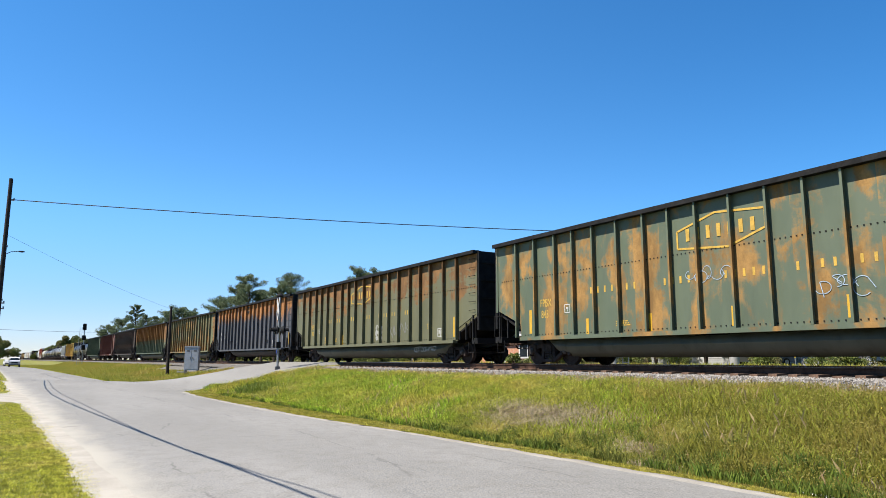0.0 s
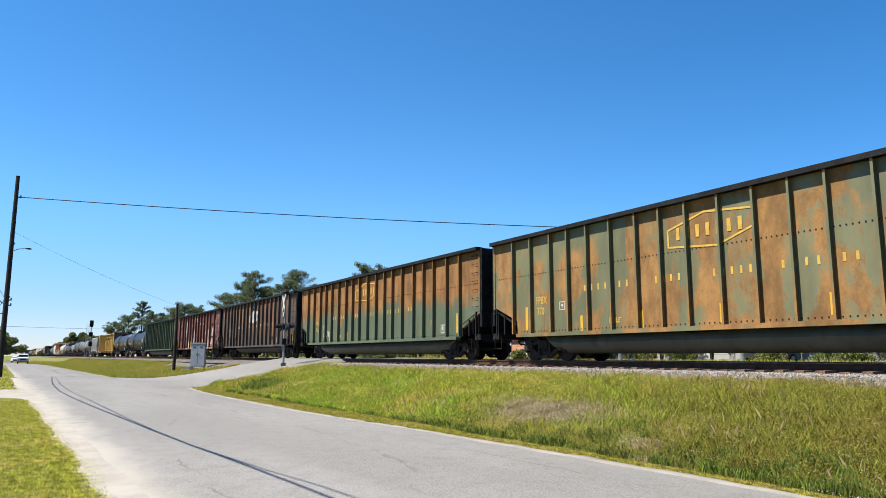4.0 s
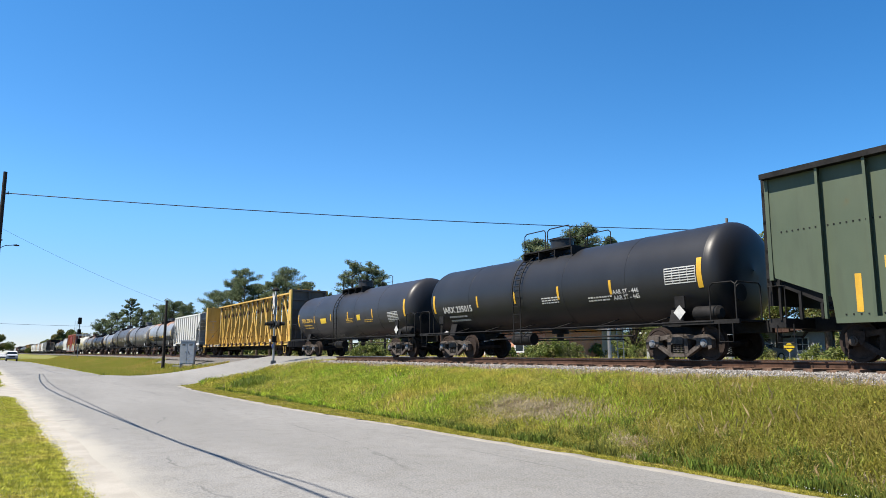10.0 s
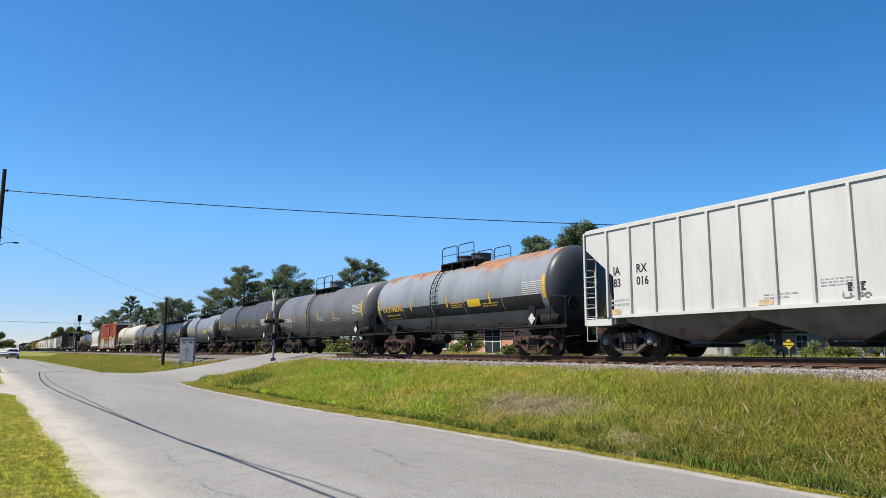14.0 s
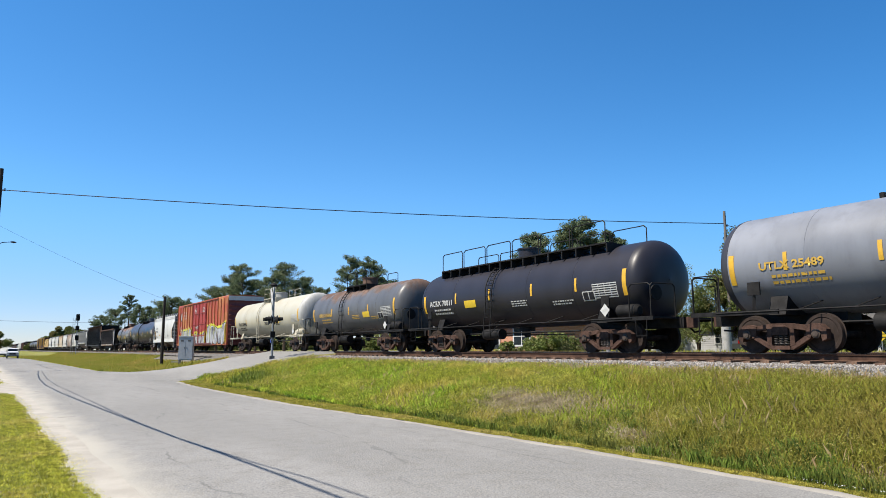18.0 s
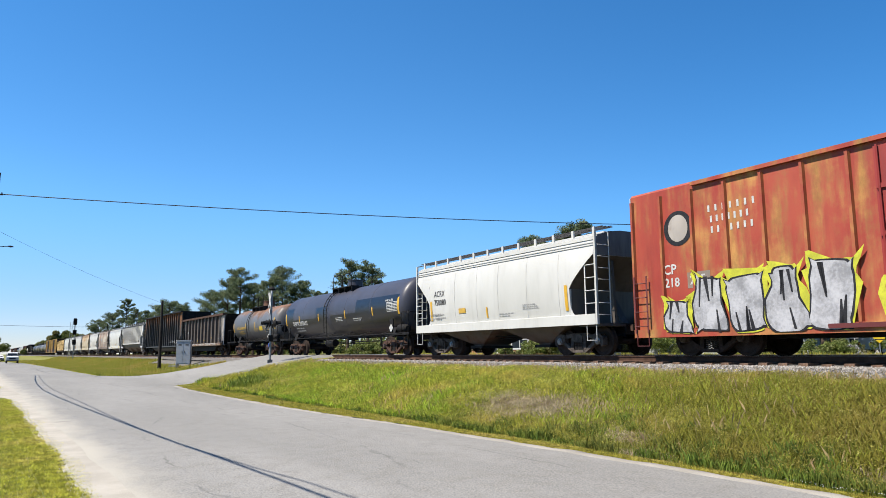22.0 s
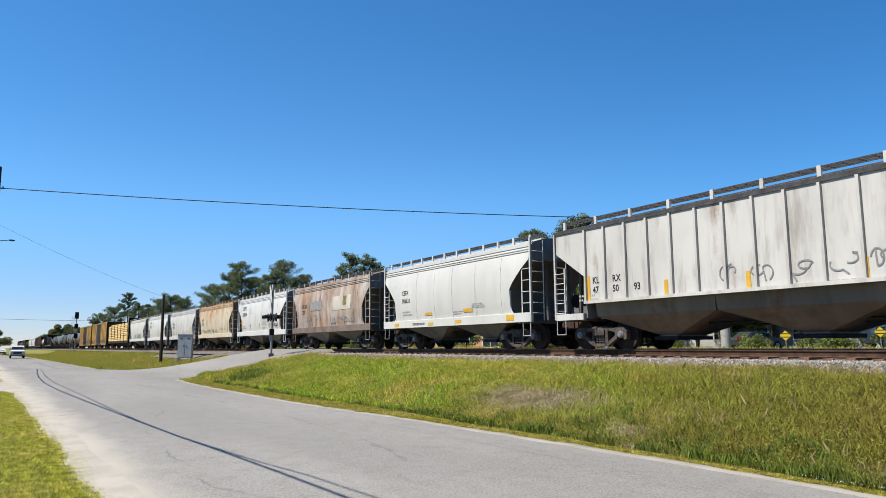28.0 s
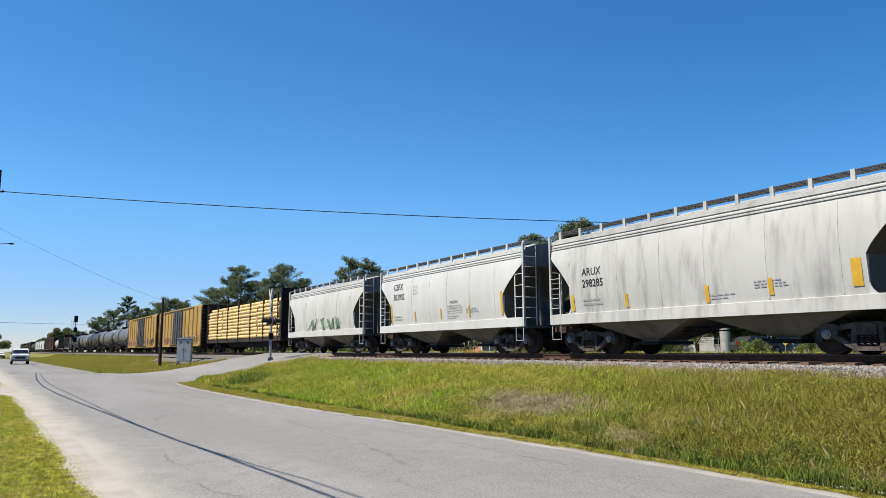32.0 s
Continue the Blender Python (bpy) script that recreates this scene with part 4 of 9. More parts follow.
    g = Geo().loft([[(-1.12 + 0.19 * math.cos(2 * math.pi * k / 14) * s, y, 1.24 + 0.19 * math.sin(2 * math.pi * k / 14) * s) for k in range(14)]
                    for y, s in ((-half - 0.35, 0.6), (-half - 0.28, 1), (-half + 0.45, 1), (-half + 0.52, 0.6))])
    part("air_reservoir", g, rail_mat, c)
    g = Geo().loft([[(-0.75 + rr * math.cos(2 * math.pi * k / 18), y, 1.75 + rr * math.sin(2 * math.pi * k / 18)) for k in range(18)]
                    for y, rr in ((-half - 0.62, 0.2), (-half - 0.62, 0.23), (-half - 0.66, 0.23), (-half - 0.66, 0.2))])
    part("brake_wheel", g, rail_mat, c)
    ink = ink or WHITEMARK
    wrap = (r, zc)
    zs = 2.28 * top / 3.75
    marks(c, [(-half + 0.12, zs + 0.02, 0.16, 0.8), (half - 0.12, zs - 0.05, 0.15, 0.75)] + [(y_, 2.17, 0.10, 0.43) for y_ in strips or [half * f for f in ((0.55, 0.225, -0.06, -0.42) if bands == 4 else (0.48, 0.0, -0.48))]], YELLOW, 0, wrap, "reflector", "yellow reflective strip")
    tz, th, wide = (zs - 0.35, 0.26, 0) if text is None else text[1:]
    ny = half - 0.55 if text is None else text[0]
    if prefix:
        side_text(c, prefix + " " + number, ny, tz, th, ink, 0, wrap, squeeze=squeeze, bold=0.04, span=wide)
    small_print(c, ny - 0.3, tz - 0.17, 1.6, 2, ink, 0, wrap, 0.07, 0.15, 3)
    if qual:  # boxed stencil
        marks(c, [(qual, 1.78, 0.56, 0.3)], WHITEMARK, 0, wrap, "stencil_box", "white stencilled box")
        marks(c, [(qual + 0.13, 1.78, 0.22, 0.24), (qual - 0.13, 1.78, 0.22, 0.24)], BLACKMARK, 0, (r + 0.005, zc), "stencil_field")
    if panel:
        g = Geo()
        ty, tb = table or (-half + 1.3, zs - 0.22)
        for k in range(7):
            mark(g, ty, ty - 1.05, tb + k * 0.07, tb + 0.03 + k * 0.07, 0, wrap, 1)
        for k in range(5):
            mark(g, ty - k * 0.26, ty - 0.02 - k * 0.26, tb, tb + 0.45, 0, wrap, 2)
        tagged(part("test_panel", g, WHITEMARK, c, "white stencilled test table"), kind="stuff")
    small_print(c, -0.3, zs - 0.25, 1.0, 3, ink, 0, wrap, 0.04, 0.08, 5)
    small_print(c, -2.6, zs - 0.38, 1.2, 2, ink, 0, wrap, 0.045, 0.09, 7)
    g = Geo()
    d = 0.2
    yy, zz, xx = -half + 0.78, 1.28, -1.42
    g.add([(xx, yy, zz - d), (xx, yy - d, zz), (xx, yy, zz + d), (xx, yy + d, zz)], [(0, 1, 2, 3)])
    part("placard", g, WHITEMARK, c, "white diamond placard")
    if placard:
        for y, w in placard:
            marks(c, [(y, 1.9 if top < 3.6 else 2.04, w, 0.29)], LABELYELLOW, 0, wrap, "label_panel", "yellow label panel")
    if patches:
        for y0_, y1_, z0_, z1_, pm in patches:
            g = mark(Geo(), y0_, y1_, z0_, z1_, 0, (r - 0.003, zc), 8)
            part("paint_patch", g, pm, c, "newer glossy dark paint patch")
    return c


def hopper_car(label, mat, half=5.64, letter=0.24, top=3.62, ribs=0, prefix="", number="", ink=None, style="dust", sill=None, bay_mat=None, bays=2, rail_mat=None,
               panels=(), walkway=True, roof_mat=None, trucks=None, side_z=1.25, extra_text="", end_mat=None, text_y=4.02, knee=None, cut_in=1.2, end_z=3.12, text_z=2.42, span=None):
    """A covered hopper: curved or ribbed sides, slanted ends open below, outlet bays, roof walk, end ladders."""
    c = car_base("covered_hopper", label, half + 0.05, trucks or half - 1.35, style, "hopper car")
    sill, rail_mat, bay_mat = sill or mat, rail_mat or mat, bay_mat or DIRTYBAY
    bulge = [(1.05, 1.40), (1.25, 1.45), (1.7, 1.51), (2.3, 1.545), (2.9, 1.53), (3.3, 1.47), (top, 1.40)] if not ribs else [(1.05, 1.47), (top, 1.47)]
    wid = lambda z: float(np.interp(z, [a for a, b in bulge], [b for a, b in bulge]))
    flat_end = bool(knee)
    knee = knee or (None if ribs else 2.12)
    cut = half - (cut_in if knee else 1.75)
    end_z = end_z if knee else 2.9  # foot of the end sheet
    slant = lambda d: (knee + (end_z - knee) * d ** (1.0 if flat_end else 0.82)) if knee else side_z - 0.05 + (2.95 - side_z) * d ** 0.85

    def ring(y):
        d = (abs(y) - cut) / (half - 0.1 - cut)
        zb = side_z - 0.05 if d <= 0 else slant(min(1, d))
        zs_ = [zb + (top - zb) * k / 8 for k in range(9)]
        right = [(wid(z), y, z) for z in zs_]
        roof = [(1.25, y, top + 0.14), (0.8, y, top + 0.27), (0.3, y, top + 0.33)]
        pts = right + roof
        return pts + [(-a, b, z) for a, b, z in reversed(pts)]
    yl = [-half + 0.1] + [-cut - (half - 0.1 - cut) * f for f in (0.8, 0.6, 0.4, 0.2, 0.1, 0.03 if not knee else 0.001)] + [-cut, -1.5, 1.5, cut] + [cut + (half - 0.1 - cut) * f for f in (0.03 if not knee else 0.001, 0.1, 0.2, 0.4, 0.6, 0.8)] + [half - 0.1]
    part("body", Geo().loft([ring(y) for y in yl], caps=False), mat, c)
    for out in (-1, 1):  # end sheet and the sloping sheet below it, coloured for grime and shade
        ye, w_ = out * (half - 0.1), wid(3.0)
        top_ring = [p for p in ring(ye) if p[2] > end_z - 0.05]
        g = Geo()
        g.add([(a, ye + out * 0.004, z) for a, _, z in top_ring], [tuple(range(len(top_ring)))])
        part("end_sheet", g, end_mat or ENDGREY, c, "soiled end sheet, greyed as in shade")
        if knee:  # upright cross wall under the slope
            part("cross_wall", Geo().box(-1.44, 1.44, out * (cut - 0.03), out * (cut + 0.004), 0.98, knee), (end_mat or ENDGREY) if flat_end else SLOPEBROWN, c, "soiled cross wall, darkened as in shade")
            if not flat_end:  # rounded foot of the opening
                for side in (-1, 1):
                    bow = [(out * (cut + 0.30 - 0.30 * math.sin(a)), 1.54 - 0.30 * math.cos(a)) for a in np.linspace(0, math.pi / 2, 6)]
                    part("opening_foot", Geo().prism([(out * (cut - 0.01), 1.2), (out * (cut + 0.30), 1.2)] + bow, side * 1.44, side * 1.475, "x"), mat, c)
        g = Geo()
        for k in range(5):
            d0, d1 = k / 5, (k + 1) / 5
            q = [(out * (cut + (half - 0.1 - cut) * d), slant(d) - 0.006) for d in (d0, d1)]
            x0, x1 = wid(q[0][1]) - 0.004, wid(q[1][1]) - 0.004
            n0 = len(g.v)
            g.v += [(-x0, *q[0]), (x0, *q[0]), (x1, *q[1]), (-x1, *q[1])]
            g.f.append((n0, n0 + 1, n0 + 2, n0 + 3))
        part("slope_sheet", g, (end_mat or ENDGREY) if flat_end else SLOPEBROWN, c, "shaded soiled slope sheet")
    for side in (-1, 1):
        part("eave", Geo().box(side * (wid(top) - 0.04), side * (wid(top) + 0.035), -half + 0.08, half - 0.08, top - 0.03, top + 0.05), roof_mat or mat, c)
        for gx, gz in ((wid(top) - 0.02, top + 0.07), (1.28, top + 0.125)) + (() if ribs else ((wid(top - 0.12), top - 0.12), (wid(top - 0.2), top - 0.2))):
            part("roof_groove", Geo().box(side * (gx - 0.02), side * (gx + 0.03), -half + 0.1, half - 0.1, gz - 0.012, gz + 0.018), roof_mat or mat, c)
        bar = [(side * 1.36, 0.95), (side * 1.52, 0.95), (side * 1.52, 1.26), (side * 1.44, 1.28), (side * 1.36, 1.28)]
        if ribs:  # only short sills under the open ends
            bar = [(side * 1.38, 0.93), (side * 1.5, 0.93), (side * 1.5, 1.13), (side * 1.38, 1.13)]
            for e0, e1 in ((-half + 0.05, -cut - 0.1), (cut + 0.1, half - 0.05)):
                part("side_sill", Geo().prism(bar, e0, e1, "y"), sill, c)
        else:
            part("side_sill", Geo().prism(bar, -half + 0.05, half - 0.05, "y"), sill, c)
        if ribs:
            me = Geo().box(side * 1.465, side * 1.55, -0.035, 0.035, side_z - 0.02, top - 0.04).mesh("post")
            me.materials.append(mat)
            span = span or half - 1.05
            for k in range(ribs):
                y = -span + k * 2 * span / (ribs - 1)
                part("post", me, None, c, at=pose(0, y, 0))
            part("side_flange", Geo().box(side * 1.44, side * 1.56, -cut, cut, side_z - 0.06, side_z + 0.03), mat, c)
        else:
            for y in (-cut * 0.88, -cut * 0.5, -cut * 0.12, cut * 0.2, cut * 0.55):
                part("weld_seam", Geo().loft([[(side * (wid(z) + e), y + d_, z) for d_, e in ((-0.02, -0.01), (-0.02, 0.006), (0.02, 0.006), (0.02, -0.01))] for z in (1.3, 1.7, 2.3, 2.9, 3.3, top - 0.05)]), mat, c)
    # outlet bays
    bw = (2 * cut - 0.6) / bays
    for k in range(bays):
        y = -cut + 0.3 + bw * (k + 0.5)
        g = Geo()
        rect = lambda w, l, z: [(-w, y - l, z), (w, y - l, z), (w, y + l, z), (-w, y + l, z)]
        g.loft([rect(1.36, bw / 2, side_z), rect(1.3, bw / 2 - 0.03, 1.02), rect(0.62, 0.32, 0.42), rect(0.62, 0.32, 0.36)])
        part("outlet_bay", g, bay_mat, c, "tapered outlet bay")
        part("outlet_gate", Geo().box(-0.75, 0.75, y - 0.42, y + 0.42, 0.28, 0.38), BLACKSTEEL, c)
    # ends: sloped underside, posts, ladders, platforms
    for out in (-1, 1):
        # floor and posts take the slope sheet's brown, shade included
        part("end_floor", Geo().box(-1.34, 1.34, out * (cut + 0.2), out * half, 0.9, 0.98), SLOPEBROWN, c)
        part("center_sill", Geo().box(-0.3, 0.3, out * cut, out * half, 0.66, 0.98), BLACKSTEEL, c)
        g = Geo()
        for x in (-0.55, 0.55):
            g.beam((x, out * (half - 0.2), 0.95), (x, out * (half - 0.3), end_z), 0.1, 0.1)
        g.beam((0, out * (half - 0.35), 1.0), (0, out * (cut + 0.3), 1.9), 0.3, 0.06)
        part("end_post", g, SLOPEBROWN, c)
        for side in (-1, 1):
            x = side * 1.47
            g = Geo()
            g.beam((x, out * (half - 0.03), 0.95), (x, out * (half - 0.03), top + (0.02 if flat_end else 0.25)), 0.07, 0.07)
            if not flat_end:
                g.beam((x, out * (half - 0.03), top + 0.25), (side * 0.75, out * (half - 0.03), top + 0.42), 0.05, 0.05)
            part("corner_post", g, rail_mat, c)
            if side < 0:
                ladder(c, x - 0.02, out * (half - 0.5) if out > 0 else -half + 0.05, out * (half - 0.05) if out > 0 else -half + 0.5, 1.0, 2.6 if out > 0 else 3.0, rail_mat, 5, 0.016)
                g = Geo()
                for k in range(7):
                    g.rod((-1.42, out * (half + 0.03), 1.25 + k * 0.36), (-0.95, out * (half + 0.03), 1.25 + k * 0.36), 0.015, 6)
                g.rod((-0.95, out * (half + 0.03), 1.0), (-0.95, out * (half + 0.03), top + 0.2), 0.02, 6)
                part("end_ladder", g, rail_mat, c)
                stirrup(c, x, out * (half - 0.28), rail_mat, 0.97, 0.42, 0.5)
        g = Geo().loft([[(0.55 + rr * math.cos(2 * math.pi * k / 16), y, 1.7 + rr * math.sin(2 * math.pi * k / 16)) for k in range(16)]
                        for y, rr in ((out * (half + 0.02), 0.2), (out * (half + 0.02), 0.24), (out * (half + 0.06), 0.24), (out * (half + 0.06), 0.2))])
        if out < 0:
            part("brake_wheel", g, BLACKSTEEL, c)
    if walkway:
        zw = top + 0.40
        for side in (-1, 1):
            g = Geo()
            for k in range(4):
                x = side * (0.78 + k * 0.14)
                g.box(x - 0.02, x + 0.02, -half - 0.05, half + 0.05, zw - 0.03, zw)
            for k in range(int(2 * half / 0.35)):
                y = -half + 0.1 + k * 0.35
                g.box(side * 0.76, side * 1.22, y - 0.012, y + 0.012, zw - 0.025, zw - 0.005)
            part("roof_walk", g, WALKGREY, c, "grey steel grating walk")
            for k in range(12):
                y = -half + 0.3 + k * (2 * half - 0.6) / 11
                part("walk_bracket", Geo().box(side * 1.2, side * 1.26, y - 0.05, y + 0.05, top + 0.02, zw + 0.01), rail_mat, c)
        part("roof_hatch", Geo().box(-0.32, 0.32, -half + 0.8, half - 0.8, top + 0.3, top + 0.42), roof_mat or mat, c)
    ink = ink or BLACKMARK
    fx = -1.476
    skin = None if ribs else (lambda z: -wid(z) - 0.009)
    if prefix:
        ny = text_y if not ribs else half - 1.15
        if ribs:  # the letters stand between the posts
            pitch_ = 2 * span / (ribs - 1)
            for row, zz in ((prefix, text_z), (number, text_z - (0.3 if text_z < 2.2 else 0.36))):
                for k, word in enumerate(row.split()):
                    side_text(c, word, span - (0.2 if text_z > 2.2 else 0.27) - k * pitch_, zz, 0.24 if text_z > 2.2 else 0.2, ink, fx, None, squeeze=0.9)
        else:
            side_text(c, prefix, ny, text_z, letter, ink, fx, skin, squeeze=0.9, bold=0.012)
            side_text(c, number, ny, text_z - (0.47 if letter > 0.26 else 0.36), letter, ink, fx, skin, squeeze=0.9, bold=0.012)
        small_print(c, ny, 1.66, 0.9, 2, FADEDPRINT, fx, skin, 0.06, 0.13, 3)
    small_print(c, -half * 0.35, 1.75, 0.8, 3, FADEDPRINT, fx, skin, 0.03, 0.07, 4)
    small_print(c, -half * 0.1, 1.5, 0.8, 2, FADEDPRINT, fx, skin, 0.035, 0.08, 5)
    if ribs:
        part("stencil_panel", mark(Geo(), -half * 0.62, -half * 0.62 - 0.34, 1.62, 1.88, fx, skin), ink, c, "dark stencilled panel")
    for (y, z, w, h, pm) in panels:
        marks(c, [(y, z, w, h)], pm, fx - 0.004, skin and (lambda q: -wid(q) - 0.014), "reflector" if pm is YELLOW else "painted_panel")
    if extra_text:
        side_text(c, extra_text, 2.79, 1.04, 0.10, ink, -1.527, span=1.1)
    brake_gear(c, half * 0.6, BLACKSTEEL, False)
    return c


SOOT = paint("sooty brown steel", (0.12, 0.10, 0.088), (0.155, 0.13, 0.112), 0.2, (0.13, 0.085, 0.06), grime=0.3, seed=8)


def centerbeam_car(label):
    """A centre-beam lumber flat: deck, two end bulkheads and a central truss."""
    Y = paint("yellow car paint", (0.70, 0.44, 0.08), (0.76, 0.50, 0.12), 0.22, (0.22, 0.08, 0.03), grime=0.2, soft=0.05, rough=0.55, streak=0.9)
    half = 11.5
    DULL = paint("worn yellow bulkhead paint", (0.68, 0.43, 0.09), (0.74, 0.50, 0.14), 0.30, (0.34, 0.17, 0.07), patch=1.6, streak=0.8, grime=0.3, seed=6, soft=0.06)
    PALE = paint("pale cream board paint", (0.66, 0.52, 0.24), (0.72, 0.58, 0.30), 0.24, (0.36, 0.22, 0.10), patch=1.2, streak=0.6, grime=0.3, seed=7, soft=0.05)
    c = car_base("centerbeam_car", label, half + 0.2, 9.0, "dark", "flat car")
    for side in (-1, 1):
        part("side_sill", Geo().prism([(side * 1.30, 0.72), (side * 1.48, 0.72), (side * 1.48, 0.745), (side * 1.42, 0.76), (side * 1.42, 0.89), (side * 1.48, 0.905), (side * 1.48, 0.93), (side * 1.30, 0.93)], -half, half, "y"), Y, c)
    part("deck", Geo().box(-1.3, 1.3, -half, half, 0.84, 0.92), Y, c)
    part("center_sill", Geo().box(-0.35, 0.35, -half, half, 0.55, 0.84), BLACKSTEEL, c)
    part("under_frame", Geo().prism([(-7.6, 0.6), (-6.8, 0.46), (6.8, 0.46), (7.6, 0.6)], -0.4, 0.4, "x"), BLACKSTEEL, c)
    # bulkheads
    rnd = random.Random(12)
    for out in (-1, 1):
        y = out * 11.32
        part("bulkhead", Geo().box(-1.22, 1.22, y - out * 0.16, y + out * 0.02, 0.9, 4.34), DULL, c, "worn yellow end bulkhead")
        g = Geo()
        for x in (-1.17, 0.0, 1.17):
            g.box(x - 0.06, x + 0.06, y, y + out * 0.2, 0.9, 4.34)
        for k in range(5):
            z = 1.25 + k * 0.62
            g.box(-1.15, 1.15, y, y + out * 0.14, z - 0.07, z + 0.07)
        g.box(-1.21, 1.21, y, y + out * 0.2, 4.26, 4.37)
        g.box(-1.21, 1.21, y + out * 0.022, y + out * 0.034, 0.9, 4.3)
        part("bulkhead_frame", g, SOOT, c, "sooty brown ribbed back of the bulkhead")
        for side in (-1, 1):
            part("bulkhead_edge", Geo().box(side * 1.2, side * 1.29, y - 0.22, y + 0.22, 0.9, 4.36), Y, c)
            part("lifting_lug", Geo().box(side * 0.62, side * 0.78, y - 0.1, y + 0.05, 4.36, 4.45), Y, c)
        part("edge_latch", Geo().box(-1.305, -1.285, y - out * 0.02, y + out * 0.08, 2.1, 2.3), BLACKSTEEL, c)
        part("end_sill", Geo().box(-1.42, 1.42, out * half, out * (half + 0.12), 0.6, 0.95), SOOT, c)
        stirrup(c, -1.46, out * (half - 0.4), Y, 0.65)
        part("foot_plate", Geo().box(-1.31, -1.285, y - out * 0.1, y + out * 0.12, 1.3, 2.0), plain("orange pocket paint", (0.62, 0.33, 0.04), 0.6, 0, 0.2, 4), c, "orange strap pocket")
        # worn print on the inner face
        g = Geo()
        for z, w, h in ((3.12, 0.6, 0.07), (2.86, 0.12, 0.13), (2.68, 0.16, 0.06), (2.56, 0.12, 0.14), (2.32, 0.5, 0.04), (2.24, 0.7, 0.03), (2.1, 0.4, 0.04), (1.72, 0.14, 0.2)):
            x0 = -0.72 + rnd.uniform(-0.05, 0.05)
            n = max(1, int(w / 0.14))
            for k in range(n):
                g.box(x0 - w / 2 + w * k / n, x0 - w / 2 + w * (k + 0.72) / n, y - out * 0.16, y - out * 0.164, z - h / 2, z + h / 2)
        part("worn_print", g, FADEDPRINT, c, "worn dark print")
        # solid board of the beam next to the bulkhead
        part("end_board", Geo().box(-0.09, 0.09, y - out * 0.16, y - out * 0.72, 0.92, 4.34), PALE, c, "pale printed board at the end of the beam")
        part("corner_plate", Geo().prism([(y - out * 0.72, 4.34), (y - out * 0.72, 3.9), (y - out * 0.9, 4.0), (y - out * 1.07, 4.34)], -0.15, -0.125, "x"), GREYBULK, c)
    small_print(c, 11.14, 3.72, 0.34, 3, FADEDPRINT, -0.094, None, 0.045, 0.11, 14)
    small_print(c, 11.14, 3.2, 0.34, 4, FADEDPRINT, -0.094, None, 0.02, 0.07, 15)
    side_text(c, "SAFETY", 11.14, 2.62, 0.10, BLACKMARK, -0.094, squeeze=0.7)
    small_print(c, 11.14, 2.54, 0.34, 5, FADEDPRINT, -0.094, None, 0.025, 0.075, 16)
    side_text(c, "WARNING", 11.14, 1.95, 0.11, BLACKMARK, -0.094, squeeze=0.55, bold=0.04)
    small_print(c, 11.14, 1.82, 0.34, 5, FADEDPRINT, -0.094, None, 0.035, 0.085, 17)
    # truss
    part("top_chord", Geo().box(-0.28, 0.28, -11.14, 11.14, 4.34, 4.44), Y, c)
    part("chord_web", Geo().box(-0.07, 0.07, -11.14, 11.14, 4.2, 4.34), Y, c)
    for k in range(7):
        part("chord_slot", mark(Geo(), 9.6 - 3.1 * k, 9.35 - 3.1 * k, 4.375, 4.405, -0.284), RUSTIRON, c, "rusty slot in the chord")
    posts = [10.6 - 1.225 * k for k in range(18)]
    me = Geo().loft([[(-w, -0.075, z), (w, -0.075, z), (w, 0.075, z), (-w, 0.075, z)] for z, w in ((0.92, 0.23), (2.4, 0.17), (4.34, 0.12))]).mesh("column")
    me.materials.append(paint("chipped yellow paint", (0.68, 0.43, 0.085), (0.74, 0.49, 0.12), 0.44, (0.13, 0.05, 0.03), patch=3.0, streak=0.7, grime=0.25, seed=4, soft=0.03))
    for y in posts:
        part("column", me, None, c, at=pose(0, y, 0))
    ends = [(8.8, 6.93), (6.47, 4.47), (4.11, 2.03), (1.71, -0.42), (-1.2, 0.75), (-4.06, -2.01), (-6.61, -4.23), (-9.0, -6.7), (9.38, 10.5), (-9.4, -10.6)]
    for k, (low, high) in enumerate(ends):
        e = 0.052 * (k == 4)
        part("brace", Geo().beam((-0.22 - e, low, 1.0), (-0.13 - e, high, 4.1), 0.13, 0.05, (1, 0, 0)), Y, c)
        part("gusset_plate", Geo().prism([(high - 0.2, 4.34), (high + 0.2, 4.34), (high + 0.1, 3.85), (high - 0.1, 3.85)], -0.16 - e, -0.13 - e, "x"), GREYBULK, c)
    part("joint_plate", Geo().prism([(0.47, 3.12), (0.47, 3.3), (0.3, 3.46), (0.12, 3.3), (0.12, 3.12), (0.3, 2.96)], -0.29, -0.26, "x"), Y, c)
    winches = [5.25 - 1.22 * k for k in range(14)] + [7.72, 8.95, 10.05]
    for y in winches:
        g = Geo().box(-1.53, -1.43, y - 0.1, y + 0.1, 0.70, 0.9)
        g.rod((-1.5, y - 0.2, 0.93), (-1.5, y + 0.2, 0.93), 0.05, 8)
        part("winch", g, RUSTIRON, c, "rusty strap winch")
    for y in (-6.2, -1.9, 2.2, 5.8, 10.2):
        part("cable", Geo().rod((-1.48, y, 0.95), (-0.15, y + 0.7, 2.6), 0.012, 4), BLACKSTEEL, c)
    part("number_plate_ground", mark(Geo(), 8.85, 5.5, 0.745, 0.905, -1.486), BLACKMARK, c, "black painted strip of the sill")
    side_text(c, "TTZX", 8.69, 0.755, 0.145, WHITEMARK, -1.492, squeeze=1.25, bold=0.05)
    side_text(c, "864", 7.23, 0.755, 0.145, WHITEMARK, -1.492, squeeze=1.35, bold=0.05)
